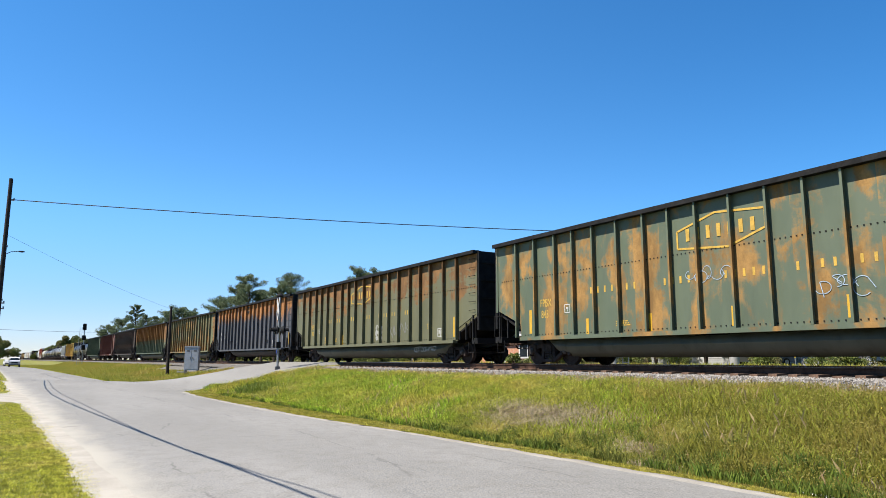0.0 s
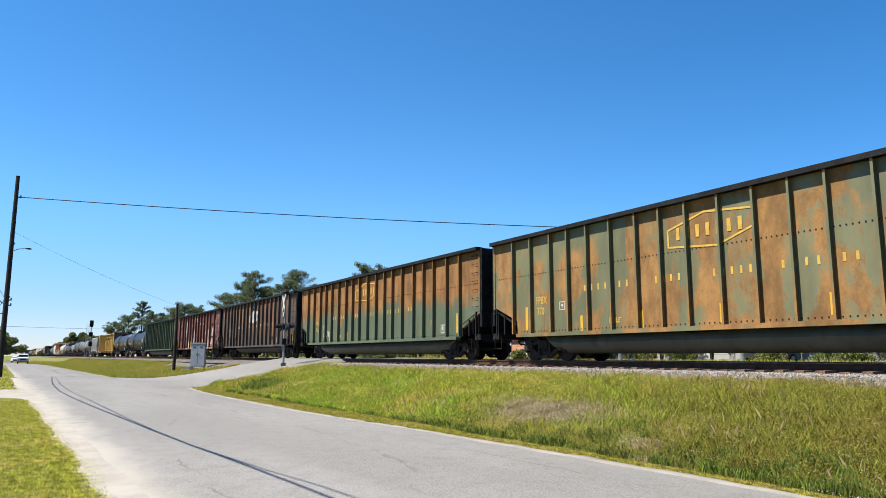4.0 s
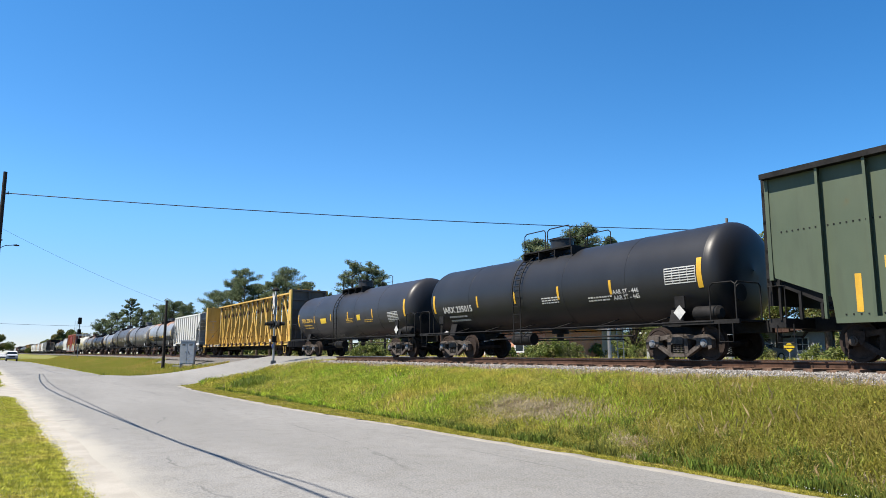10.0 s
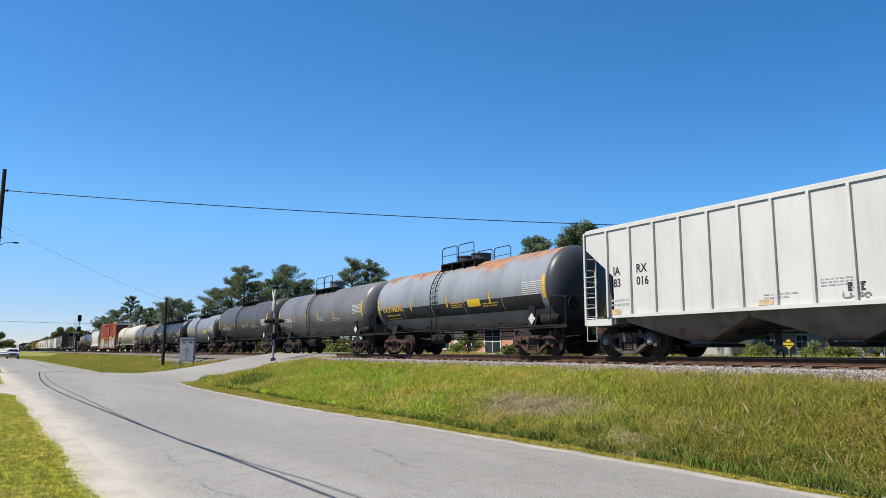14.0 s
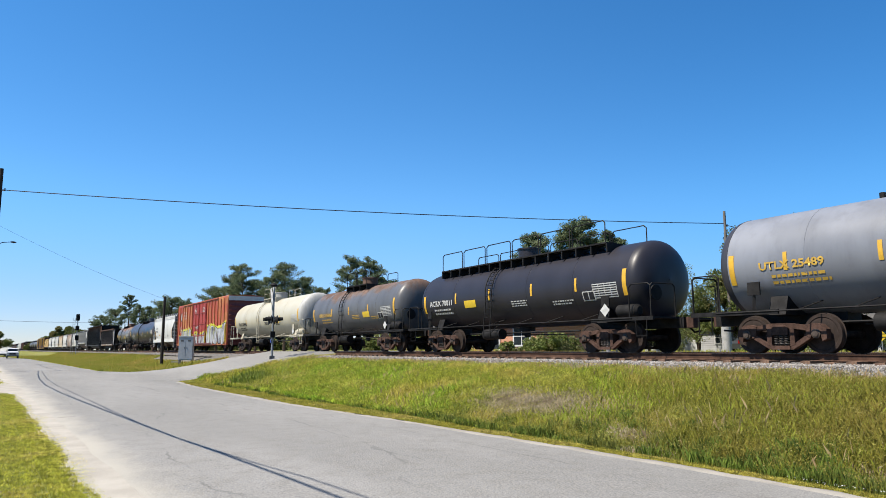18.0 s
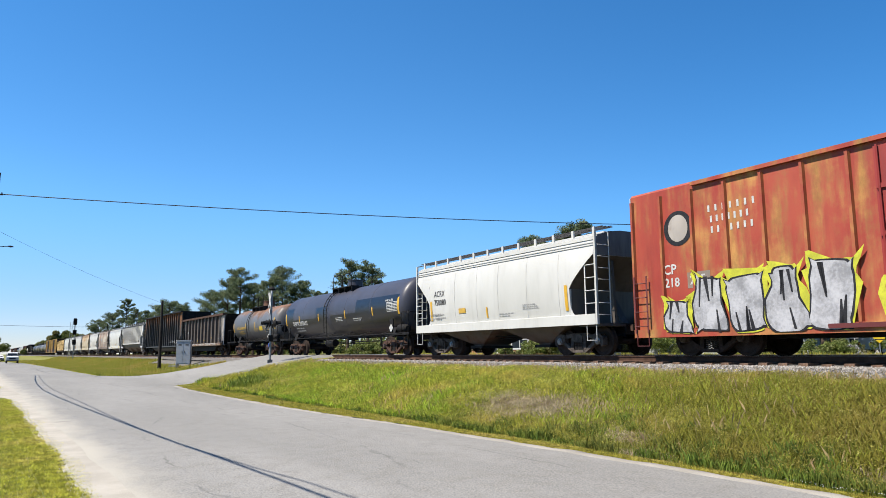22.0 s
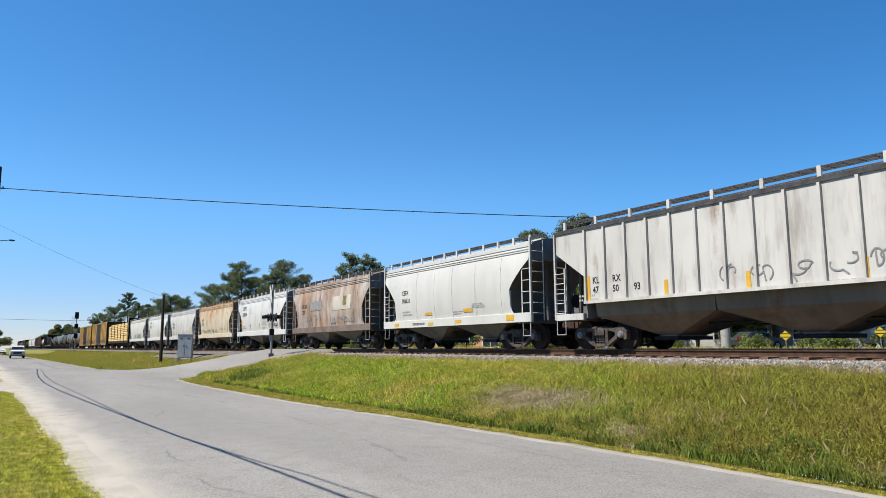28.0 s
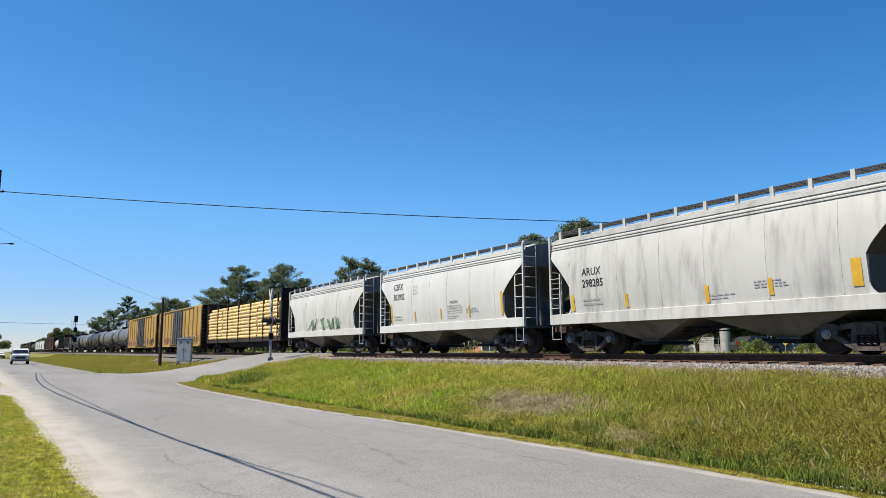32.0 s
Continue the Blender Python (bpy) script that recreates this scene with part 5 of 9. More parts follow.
    side_text(c, "823", 6.29, 0.755, 0.145, WHITEMARK, -1.492, squeeze=1.35, bold=0.05)
    marks(c, [(y, 0.825, 0.26 if y > 7 else 0.5, 0.12) for y in (7.37, 3.2, -1.5, -6.0, -9.6)], YELLOW, -1.489, None, "reflector", "yellow reflective strip")
    marks(c, [(-8.0, 1.0, 0.3, 0.3)], WHITEMARK, -1.475, None, "placard", "white square placard")
    small_print(c, 4.9, 0.86, 0.5, 1, BLACKMARK, -1.428, None, 0.05, 0.08, 6)
    small_print(c, 3.9, 0.86, 0.5, 1, BLACKMARK, -1.428, None, 0.05, 0.08, 7)
    brake_gear(c, 6, BLACKSTEEL)
    return c


def spray(parent, y0, y1, z0, z1, x, mats, n, seed):
    """Sprayed lettering without readable words: fat rounded strokes with outlines."""
    rnd = random.Random(seed)
    w = (y0 - y1) / n
    if len(mats) == 1:  # one thin running scrawl of loops and hooks
        zm, hh, span = (z0 + z1) / 2, (z1 - z0) / 2, y0 - y1
        mat, fat = mats[0]
        g = Geo()
        for k in range(n):
            cy, cz = y0 - span * (k + rnd.uniform(0.3, 0.7)) / n, zm + hh * rnd.uniform(-0.35, 0.35)
            ry, rz = span / n * rnd.uniform(0.35, 0.75), hh * rnd.uniform(0.3, 0.65)
            a0, sweep = rnd.uniform(0, 6.28), rnd.choice((-1, 1)) * rnd.uniform(2.4, 5.6)
            pts = [(cy + ry * math.cos(a0 + sweep * i / 11), cz + rz * math.sin(a0 + sweep * i / 11)) for i in range(12)]
            pts.append((pts[-1][0] + span / n * rnd.uniform(-0.7, 0.3), cz + hh * rnd.uniform(-0.9, 0.9)))
            for (ya, za), (yb, zb) in zip(pts[:-1], pts[1:]):
                g.beam((x - 0.004, ya, za), (x - 0.004, yb, zb), fat, 0.002, (1, 0, 0))
        part("graffiti", g, mat, parent, "thin sprayed scrawl")
        return
    last = mats[-1][1]
    zm, hh = (z0 + z1) / 2, (z1 - z0) / 2
    for k in range(n):
        cy = y0 - w * (k + 0.5)
        slabs = []
        for j in range(3):
            # a slanted slab with a pointed or hooked tip, no letter
            a0, a1 = cy + w * rnd.uniform(-0.5, 0.5), cy + w * rnd.uniform(-0.6, 0.6)
            b0, b1 = zm - hh * rnd.uniform(0.45, 1.0), zm + hh * rnd.uniform(0.3, 1.0)
            t0, t1 = last * rnd.uniform(0.35, 0.7), last * rnd.uniform(0.3, 0.8)
            tip = rnd.choice((-1, 1)) * last * rnd.uniform(0.6, 1.3)
            slabs.append([(a0 - t0, b0), (a0 + t0, b0 - 0.1 * hh), (a1 + t1, b1 - 0.15 * hh), (a1 + tip, b1 + 0.12 * hh), (a1 - t1, b1 - 0.05 * hh)])
        for layer, (mat, fat) in enumerate(mats):
            g = Geo()
            e = (fat - last) / 2
            for j, poly in enumerate(slabs):
                my, mz = sum(p for p, q in poly) / 5, sum(q for p, q in poly) / 5
                out = []
                for p, q in poly:
                    r_ = math.hypot(p - my, q - mz) + 1e-6
                    out.append((x - 0.004 * (layer + 1) - 0.0006 * ((k + j) % 5), p + (p - my) / r_ * e * 1.3, min(z1 + 0.25, max(z0 - 0.12, q + (q - mz) / r_ * e * 1.3))))
                g.add(out, [(0, 1, 2, 3, 4)])
            part("graffiti", g, mat, parent, "angular sprayed graffiti shape")


def throw_up(parent, y0, y1, z0, z1, x, n, seed, halo, line, fill):
    """Sprayed bubble shapes side by side, no letters: bright halo, black outline, silver filling, black slots."""
    rnd = random.Random(seed)
    w = (y0 - y1) / n
    for k in range(n):
        cy, top = y0 - w * (k + 0.5), z1 - (z1 - z0) * rnd.uniform(0.0, 0.22)
        cz, hw_, hh = (z0 + top) / 2, w * rnd.uniform(0.43, 0.47), (top - z0) / 2
        slant, pinch = rnd.uniform(-0.2, 0.2) * hh, rnd.uniform(0.6, 0.95)
        shape, spikes = [], (rnd.choice((3, 4)), rnd.choice((10, 11)), rnd.choice((17, 24)))
        for i in range(28):
            a = 2 * math.pi * i / 28
            ca, sa = math.cos(a), math.sin(a)
            py = math.copysign(abs(ca) ** 0.45, ca) * hw_ * (pinch if (sa > 0) == (k % 2 == 0) else 1.0) * (1 + 0.08 * math.sin(3 * a + seed + k))
            pz = math.copysign(abs(sa) ** 0.45, sa) * hh * (1 + 0.10 * math.sin(2 * a + 1.7 * k + seed))
            if i in spikes:
                py, pz = py * rnd.uniform(1.1, 1.35), pz * rnd.uniform(1.1, 1.3)
            shape.append((py + slant * sa, pz))
        ragged = [rnd.uniform(0.1, 1.5) if q > -0.5 * hh else rnd.uniform(0.0, 0.5) for p, q in shape]
        for layer, (mat, grow) in enumerate(((halo, 0.2), (line, 0.055), (fill, -0.01))):
            sx = x - 0.004 * layer - 0.0007 * (k % 3)
            ring = [(sx, cy + p + math.copysign(grow * (r_ if layer == 0 else 1), p), max(z0 - 0.06, cz + q + math.copysign(grow * (r_ if layer == 0 else 0.9), q))) for (p, q), r_ in zip(shape, ragged)]
            g = Geo().add(ring + [(sx, cy, cz)], [(i, (i + 1) % 28, 28) for i in range(28)])
            part("graffiti", g, mat, parent, ("yellow-green sprayed halo", "black sprayed outline", "silver sprayed bubble shape")[layer])
        g = Geo()
        for j in range(4):  # slots and notches in the filling
            sy, lo = cy + hw_ * rnd.uniform(-0.55, 0.55), rnd.choice((-1, 1))
            a, b = cz + lo * hh * 1.02, cz + lo * hh * rnd.uniform(-0.15, 0.35)
            t0, lean = rnd.uniform(0.02, 0.07), rnd.uniform(-0.15, 0.15)
            g.add([(x - 0.0115, sy - t0, a), (x - 0.0115, sy + t0, a), (x - 0.0115, sy + lean + 0.02, b), (x - 0.0115, sy + lean - 0.02, b)], [(0, 1, 2, 3)])
        part("graffiti", g, line, parent, "black sprayed slots")


def box_car(label, mat, half, z0, z1, panels, doors, dark, style="dark", top_strip=None, door_mat=None):
    """A boxcar with posts between the panels, sliding doors and end ladders."""
    c = car_base("box_car", label, half + 0.1, half - 2.2, style, "box car")
    px, hw = 1.47, 1.55
    part("body", Geo().prism([(-px, z0), (px, z0), (px, z1 - 0.12), (px * 0.97, z1 - 0.06), (0, z1 - 0.01), (-px * 0.97, z1 - 0.06), (-px, z1 - 0.12)], -half, half, "y"), mat, c)
    for side in (-1, 1):
        me = Geo().loft([[(side * px, -0.06, z), (side * hw, -0.035, z), (side * hw, 0.035, z), (side * px, 0.06, z)] for z in (z0 + 0.1, z1 - 0.28)]).mesh("post")
        me.materials.append(mat)
        for k in range(panels + 1):
            y = -half + 0.06 + k * (2 * half - 0.12) / panels
            if not (doors[0] + 0.1 < y < doors[1] - 0.1):
                part("post", me, None, c, at=pose(0, y, 0))
        part("roof_edge", Geo().box(side * (px - 0.05), side * (hw + 0.01), -half + 3.2, half - 2.2, z1 - 0.2, z1 - 0.1), mat, c)
        part("side_sill", Geo().box(side * (px - 0.1), side * (hw - 0.01), -half, half, z0 - 0.12, z0 + 0.1), mat, c)
        if side < 0:
            mid = (doors[0] + doors[1]) / 2
            for a, b in ((doors[0], mid), (mid, doors[1])):
                d = part("door", Geo().box(-hw + 0.01, -px, a + 0.03, b - 0.03, z0 + 0.12, z1 - 0.32), door_mat or mat, c, "sliding door")
                for yy in (a + 0.12, b - 0.12, (a + b) / 2):
                    part("door_rod", Geo().rod((-hw - 0.03, yy, z0 + 0.1), (-hw - 0.03, yy, z1 - 0.3), 0.025, 6), door_mat or mat, d)
                for zz in (1.4, 2.5, 3.5):
                    part("door_bar", Geo().box(-hw - 0.03, -hw + 0.01, a + 0.05, b - 0.05, zz - 0.05, zz + 0.05), door_mat or mat, d)
            part("door_track", Geo().box(-hw - 0.04, -px, doors[0] - 2.2, doors[1] + 1.2, z0 - 0.02, z0 + 0.08), dark, c)
    for out in (-1, 1):
        y = out * half
        g = Geo()
        for k in range(9):
            z = z0 + 0.35 + k * (z1 - z0 - 0.9) / 8
            g.loft([[(-px + 0.08, y, z - 0.13), (-px + 0.08, y + out * 0.07, z), (-px + 0.08, y, z + 0.13)], [(px - 0.08, y, z - 0.13), (px - 0.08, y + out * 0.07, z), (px - 0.08, y, z + 0.13)]])
        part("end_wall", Geo().box(-px + 0.01, px - 0.01, y, y + out * 0.012, z0, z1 - 0.12), dark, c, "dark end wall")
        part("end_ribs", g, dark, c, "corrugations of the end wall")
        if top_strip:
            part("end_fascia", Geo().box(-px, px, y + out * 0.01, y + out * 0.04, z1 - 0.5, z1 - 0.13), top_strip, c, "white strip above the end wall")
        ladder(c, -hw - 0.03, y - out * 0.55, y - out * 0.1, z0, z0 + 1.6, dark if out > 0 else YELLOW, 4)
        stirrup(c, -hw, y - out * 0.33, dark, z0, 0.42, 0.35)
        part("center_sill", Geo().box(-0.3, 0.3, out * (half - 3.6), out * half, 0.6, z0), BLACKSTEEL, c)
        part("end_sill", Geo().box(-1.4, 1.4, y - out * 0.1, y + out * 0.03, z0 - 0.1, z0 + 0.15), dark, c)
    part("under_frame", Geo().box(-0.5, 0.5, -half + 3.4, half - 3.4, 0.42, z0), BLACKSTEEL, c)
    brake_gear(c, half * 0.7, BLACKSTEEL)
    return c


def low_gondola(label, mat, dark):
    """An open gondola with slanted ends and thick posts."""
    half, z0, z1 = 7.5, 0.86, 3.40
    c = car_base("gondola_car", label, half + 0.25, 5.5, "dark", "gondola car")
    px, hw = 1.42, 1.60
    for side in (-1, 1):
        out = [(-6.75, z0), (6.45, z0), (half - 0.03, z1), (-6.45, z1)]
        part("side_wall", Geo().prism(out, side * px, side * (px - 0.05), "x"), mat, c)
        me = Geo().loft([[(side * px, -0.07, z), (side * hw, -0.05, z), (side * hw, 0.05, z), (side * px, 0.07, z)] for z in (z0 + 0.05, z1 - 0.12)]).mesh("post")
        me.materials.append(mat)
        for k in range(11):
            part("post", me, None, c, at=pose(0, 5.85 - k * 1.225, 0))
        part("top_chord", Geo().box(side * (px - 0.1), side * (hw + 0.02), -half + 0.1, half, z1 - 0.12, z1 + 0.05), RUSTIRON, c, "rusty top rail")
        part("side_sill", Geo().box(side * (px - 0.1), side * hw, -6.85, 6.5, z0 - 0.06, z0 + 0.16), RUSTBAND, c, "rust-streaked lower sill with chalk scribbles")
        part("corner_plate", Geo().prism([(-6.44, z1 - 0.12), (-7.34, z1 - 0.12), (-7.0, z0 + 0.3), (-6.62, z0 + 0.3)], side * (px + 0.02), side * (px + 0.05), "x"), PALEPLATE, c, "pale patched corner plate")
    for out in (-1, 1):
        g = Geo().prism([(out * 6.2, z0), (out * half, z1), (out * (half - 0.08), z1), (out * 6.1, z0)], -px, px, "x")
        for x in (-1.36, 1.36):
            g.beam((x, out * 6.3, z0 + 0.1), (x, out * (half + 0.05), z1 - 0.1), 0.1, 0.12)
        part("end_wall", g, dark, c, "slanted ribbed end wall")
        part("end_sill", Geo().box(-1.42, 1.42, out * 6.2, out * half, z0 - 0.06, z0 + 0.04), dark, c)
        part("center_sill", Geo().box(-0.3, 0.3, out * 3.5, out * half, 0.6, z0), dark, c)
        ladder(c, -hw - 0.01, out * 6.75, out * 7.2, z0, z1 - 0.1, GREYSTEEL if out < 0 else dark, 7)
        g = Geo().beam((-1.45, out * 7.25, z0), (-1.45, out * 7.35, z1), 0.06, 0.06)
        part("corner_post", g, WHITESTEEL if out < 0 else GREYSTEEL, c)
        stirrup(c, -1.5, out * 7.0, dark)
    part("floor", Geo().box(-px, px, -6.2, 6.8, z0 - 0.06, z0 + 0.02), dark, c)
    part("belly", Geo().prism([(-4.3, z0 - 0.06), (-3.6, 0.35), (3.6, 0.35), (4.3, z0 - 0.06)], -1.2, 1.2, "x"), dark, c)
    fx = -px - 0.006
    marks(c, [(6.17, 1.67, 0.13, 0.83), (-6.22, 1.8, 0.14, 0.87), (3.84, 1.5, 0.34, 0.1), (1.55, 1.29, 0.55, 0.14), (-0.88, 1.31, 0.55, 0.12), (-3.34, 1.48, 0.5, 0.14)], YELLOW, fx, None, "reflector", "yellow reflective strip")
    side_text(c, "042", 5.33, 1.99, 0.22, WHITEMARK, fx, span=0.46)
    for k in range(4):
        part("letter_bar", mark(Geo(), 5.74 - 0.1 * k, 5.69 - 0.1 * k, 1.99, 2.21, fx), WHITEMARK, c)
    small_print(c, -3.2, 1.83, 0.26, 3, WHITEMARK, fx, None, 0.06, 0.12, 2)
    spray(c, 4.2, -5.2, 0.86, 1.02, -hw, ((WHITEMARK, 0.03),), 34, 8)
    marks(c, [(-4.8, 1.53, 0.48, 0.36), (-5.6, 1.54, 0.48, 0.34)], GREYMARK, fx, None, "stencil_panel")
    marks(c, [(-4.8, 1.53, 0.43, 0.31), (-5.6, 1.54, 0.43, 0.29)], mat, fx - 0.003, None, "stencil_field")
    spray(c, 1.98, 1.27, 1.42, 1.6, fx, ((WHITEMARK, 0.03),), 4, 9)
    brake_gear(c, 4, dark)
    return c


def pole_car(label):
    """A flat car with end frames and stakes, loaded with peeled poles."""
    half = 9.9
    c = car_base("pole_flat_car", label, half + 0.2, 7.6, "dark", "flat car")
    part("deck", Geo().box(-1.45, 1.45, -half, half, 0.8, 1.05), IRON, c)
    part("under_frame", Geo().prism([(-6.4, 0.8), (-5.5, 0.42), (5.5, 0.42), (6.4, 0.8)], -0.6, 0.6, "x"), BLACKSTEEL, c)
    for out in (-1, 1):
        g = Geo().box(-1.45, 1.45, out * half, out * (half - 0.12), 1.05, 4.3)
        for x in (-1.4, -0.5, 0.5, 1.4):
            g.box(x - 0.06, x + 0.06, out * half, out * (half + 0.1), 1.05, 4.3)
        part("end_frame", g, BLACKSTEEL, c, "black end frame")
        stirrup(c, -1.48, out * (half - 0.4), BLACKSTEEL)
        part("center_sill", Geo().box(-0.3, 0.3, out * 5, out * half, 0.6, 0.85), BLACKSTEEL, c)
    for k in range(7):
        y = -half + 0.6 + k * (2 * half - 1.2) / 6
        for side in (-1, 1):
            part("stake", Geo().box(side * 1.42, side * 1.52, y - 0.06, y + 0.06, 0.85, 4.0), RUSTIRON, c, "rusty upright stake")
    rnd = random.Random(5)
    me = []
    for k in range(3):
        m_ = Geo().rod((0, -2.3, 0), (0, 2.3, 0), 0.135, 10).mesh("pole")
        m_.materials.append(POLEWOOD)
        me.append(m_)
    for b in range(4):
        yc = -7.2 + b * 4.8
        for row in range(10):
            for col in range(-5, 6):
                if row > 8 and abs(col) > 4:
                    continue
                if abs(col) < 5 and 0 < row < 9:
                    continue
                part("pole", me[rnd.randrange(3)], None, c, "peeled round pole" if row == 0 and col == 0 else "",
                     at=pose(col * 0.27 + rnd.uniform(-0.02, 0.02), yc + rnd.uniform(-0.12, 0.12), 1.2 + row * 0.265 + rnd.uniform(-0.02, 0.02)))
    return c


# ---- the train, car by car ----
GREYBULK = plain("grey bulkhead paint", (0.075, 0.07, 0.06), 0.8, 0, 0.4, 3)
RUSTBAND = paint("rusty sill", (0.24, 0.20, 0.165), rust=0.5, rust_col=(0.30, 0.14, 0.06), grime=0.3)
PALEPLATE = paint("pale patched plate", (0.42, 0.38, 0.34), rust=0.35, grime=0.4, patch=1.5)
POLEWOOD = plain("peeled pole wood", (0.85, 0.60, 0.25), 0.8, 0, 0.3, 3)
FRESHBLACK = plain("newer black paint", (0.012, 0.013, 0.02), 0.35, 0, 0.2, 3)

OLIVE = (0.15, 0.155, 0.08)


def dark_tank(name, col, rust=0.12, seed=0.0, lift=0.0, rust_col=(0.15, 0.085, 0.055), z0=3.0):
    return paint(name, col, tuple(c * 1.3 for c in col), rust, rust_col, grime=0.2, rough=0.42, spec=0.3, lift=lift, z0=z0, seed=seed)


cars = []  # car, position of its middle along the train


def add(car, s):
    cars.append((car, s))
    return car


add(chip_car("green wood chip car with large orange rust patches", paint("green chip paint a", (0.12, 0.155, 0.10), (0.15, 0.185, 0.12), 0.50, (0.50, 0.28, 0.085), patch=0.8, seed=1, grime=0.15, pitch=1.0, soft=0.045), YELLOWMARK, "843"), 11.35)
add(chip_car("olive green wood chip car with brown rust stains", paint("olive chip paint a", (0.15, 0.152, 0.085), (0.185, 0.183, 0.10), 0.40, (0.33, 0.165, 0.055), patch=0.9, seed=2, grime=0.12, lift=0.09, z0=2.7, pitch=1.0, soft=0.05, grain=(1, 0.9, 2.4)), YELLOWMARK, "702"), 33.68)
add(chip_car("black wood chip car, orange rust along its upper half", paint("black chip paint a", (0.085, 0.09, 0.105), (0.11, 0.115, 0.13), 0.34, (0.56, 0.24, 0.07), lift=0.22, z0=3.0, seed=3, grime=0.25, pitch=1.02, soft=0.06, patch=0.9, streak=0.15), WHITEMARK, "555", 9.84, LOW_POSTS, notch=False, number_y=8.4, belly=(-5.6, 5.6), logo=False, seam=False), 55.19)
add(chip_car("olive wood chip car streaked with rust", paint("olive chip paint b", OLIVE, (0.22, 0.22, 0.11), 0.52, (0.46, 0.24, 0.075), patch=0.8, seed=5, grime=0.2, pitch=1.0, soft=0.05), YELLOWMARK, "770"), 76.53)
add(chip_car("green wood chip car, rust brown along the top", paint("green chip paint b", (0.115, 0.15, 0.09), (0.14, 0.17, 0.105), 0.55, (0.40, 0.19, 0.055), lift=0.19, z0=2.6, patch=0.7, seed=6, grime=0.4, pitch=1.0, soft=0.06), YELLOWMARK, "794"), 98.5)
add(chip_car("dark brown wood chip car with a white badge and rust patches", paint("brown chip paint", (0.072, 0.056, 0.046), (0.094, 0.072, 0.058), 0.44, (0.40, 0.17, 0.055), lift=0.05, z0=3.0, patch=0.7, seed=7, grime=0.3, pitch=1.02, soft=0.13), WHITEMARK, "667", 9.85, LOW_POSTS, words=LOW_WORDS, number_y=7.27, notch=False, belly=(-5.6, 5.6), seam=False, logo_fill=WHITEMARK), 120.12)
add(chip_car("red-brown rusted wood chip car with bare pale scrapes", paint("red chip paint", (0.11, 0.03, 0.022), (0.145, 0.043, 0.03), 0.44, (0.30, 0.11, 0.05), patch=0.9, streak=0.8, seed=8, grime=0.5, dark=(0.05, 0.018, 0.014), pitch=1.19, soft=0.07, scrape=((0.60, 0.60, 0.64), 0.565)), WHITEMARK, "", 9.38, RED_POSTS, notch=False, belly=None, seam=False, badge=(0.0, 3.87, 1.65, 0.55), stripes=False, words=RED_WORDS), 140.34)
add(chip_car("clean dark green wood chip car with a yellow badge", paint("clean green chip paint", (0.085, 0.118, 0.072), (0.105, 0.138, 0.085), 0.14, (0.28, 0.2, 0.06), patch=0.8, seed=9, grime=0.2), YELLOWMARK, "755"), 161.12)
ia = add(tank_car("black tank car with white lettering", dark_tank("black tank a", (0.022, 0.023, 0.027), 0.02, 1), 7.05, 1.38, 3.76, "235015", "IARX", style="blue", text=(6.22, 1.84, 0.235, 2.17), strips=(3.63, 1.2, -1.2, -3.63)), 180.63)
for row_, z_ in (("AAR ST - 446", 2.05), ("AAR ST - 445", 1.88)):
    side_text(ia, row_, -3.7, z_ - 0.1, 0.13, WHITEMARK, 0, (1.38, 2.38))
add(tank_car("black tank car with yellow lettering", dark_tank("black tank b", (0.034, 0.034, 0.04), 0.02, 2), 7.2, 1.38, 3.72, "23616", "TEIX", YELLOWMARK, style="blue", placard=((2.97, 0.84), (-1.95, 0.42)), text=(6.46, 2.02, 0.23, 1.82), strips=(4.38, 1.81, -0.58, -3.64), table=(-5.32, 1.7)), 197.42)
add(centerbeam_car("empty yellow centre-beam lumber car with chipped paint"), 217.95)
PALEYEL = plain("faded yellow tape", (0.62, 0.46, 0.26), 0.7, 0, 0.3, 6)
WHITEHOP = paint("white hopper paint", (0.70, 0.695, 0.665), (0.76, 0.755, 0.725), 0.06, (0.35, 0.25, 0.15), grime=0.12, rough=0.5, seed=3)
# end_mat: white dulled by grime and by shade mixed into its colour
add(hopper_car("short white covered hopper with upright posts", WHITEHOP, 5.65, top=3.82, ribs=11, prefix="IA  RX", number="83  016", bay_mat=paint("dirty bay", (0.22, 0.2, 0.18), rust=0.3, grime=0.5), side_z=1.2, walkway=False, knee=2.38, cut_in=1.25, end_z=3.3, end_mat=paint("shaded soiled white end", (0.36, 0.36, 0.355), (0.42, 0.42, 0.41), 0.2, (0.17, 0.13, 0.1), grime=0.55, seed=5), panels=((4.3, 1.32, 0.4, 0.15, PALEYEL), (-0.6, 1.32, 0.4, 0.12, PALEYEL), (-3.6, 1.36, 0.42, 0.2, PALEYEL))), 236.5)
# head_mat is darker than the shell: the heads' shade is in the colour
add(tank_car("grey tank car, rusty along the top, with a dark band", dark_tank("grey tank rust top", (0.25, 0.27, 0.30), 0.44, 4, 0.42, (0.48, 0.25, 0.15), 3.4), 6.5, 1.42, 3.86, "642743", "UTLX", YELLOWMARK, style="rust", head_mat=dark_tank("shaded head a", (0.05, 0.055, 0.065), 0.1, 5), dome="twin", bands=3, placard=((-2.0, 0.9),),
             patches=((6.3, -6.2, 1.62, 2.12, plain("dull dark band", (0.035, 0.037, 0.042), 0.6)),)), 250.65)
add(tank_car("dark grey tank car with a dusty upper half", dark_tank("grey tank b", (0.16, 0.155, 0.16), 0.1, 6), 6.7, 1.42, 3.84, "204234", "SHPX", style="dark"), 265.7)
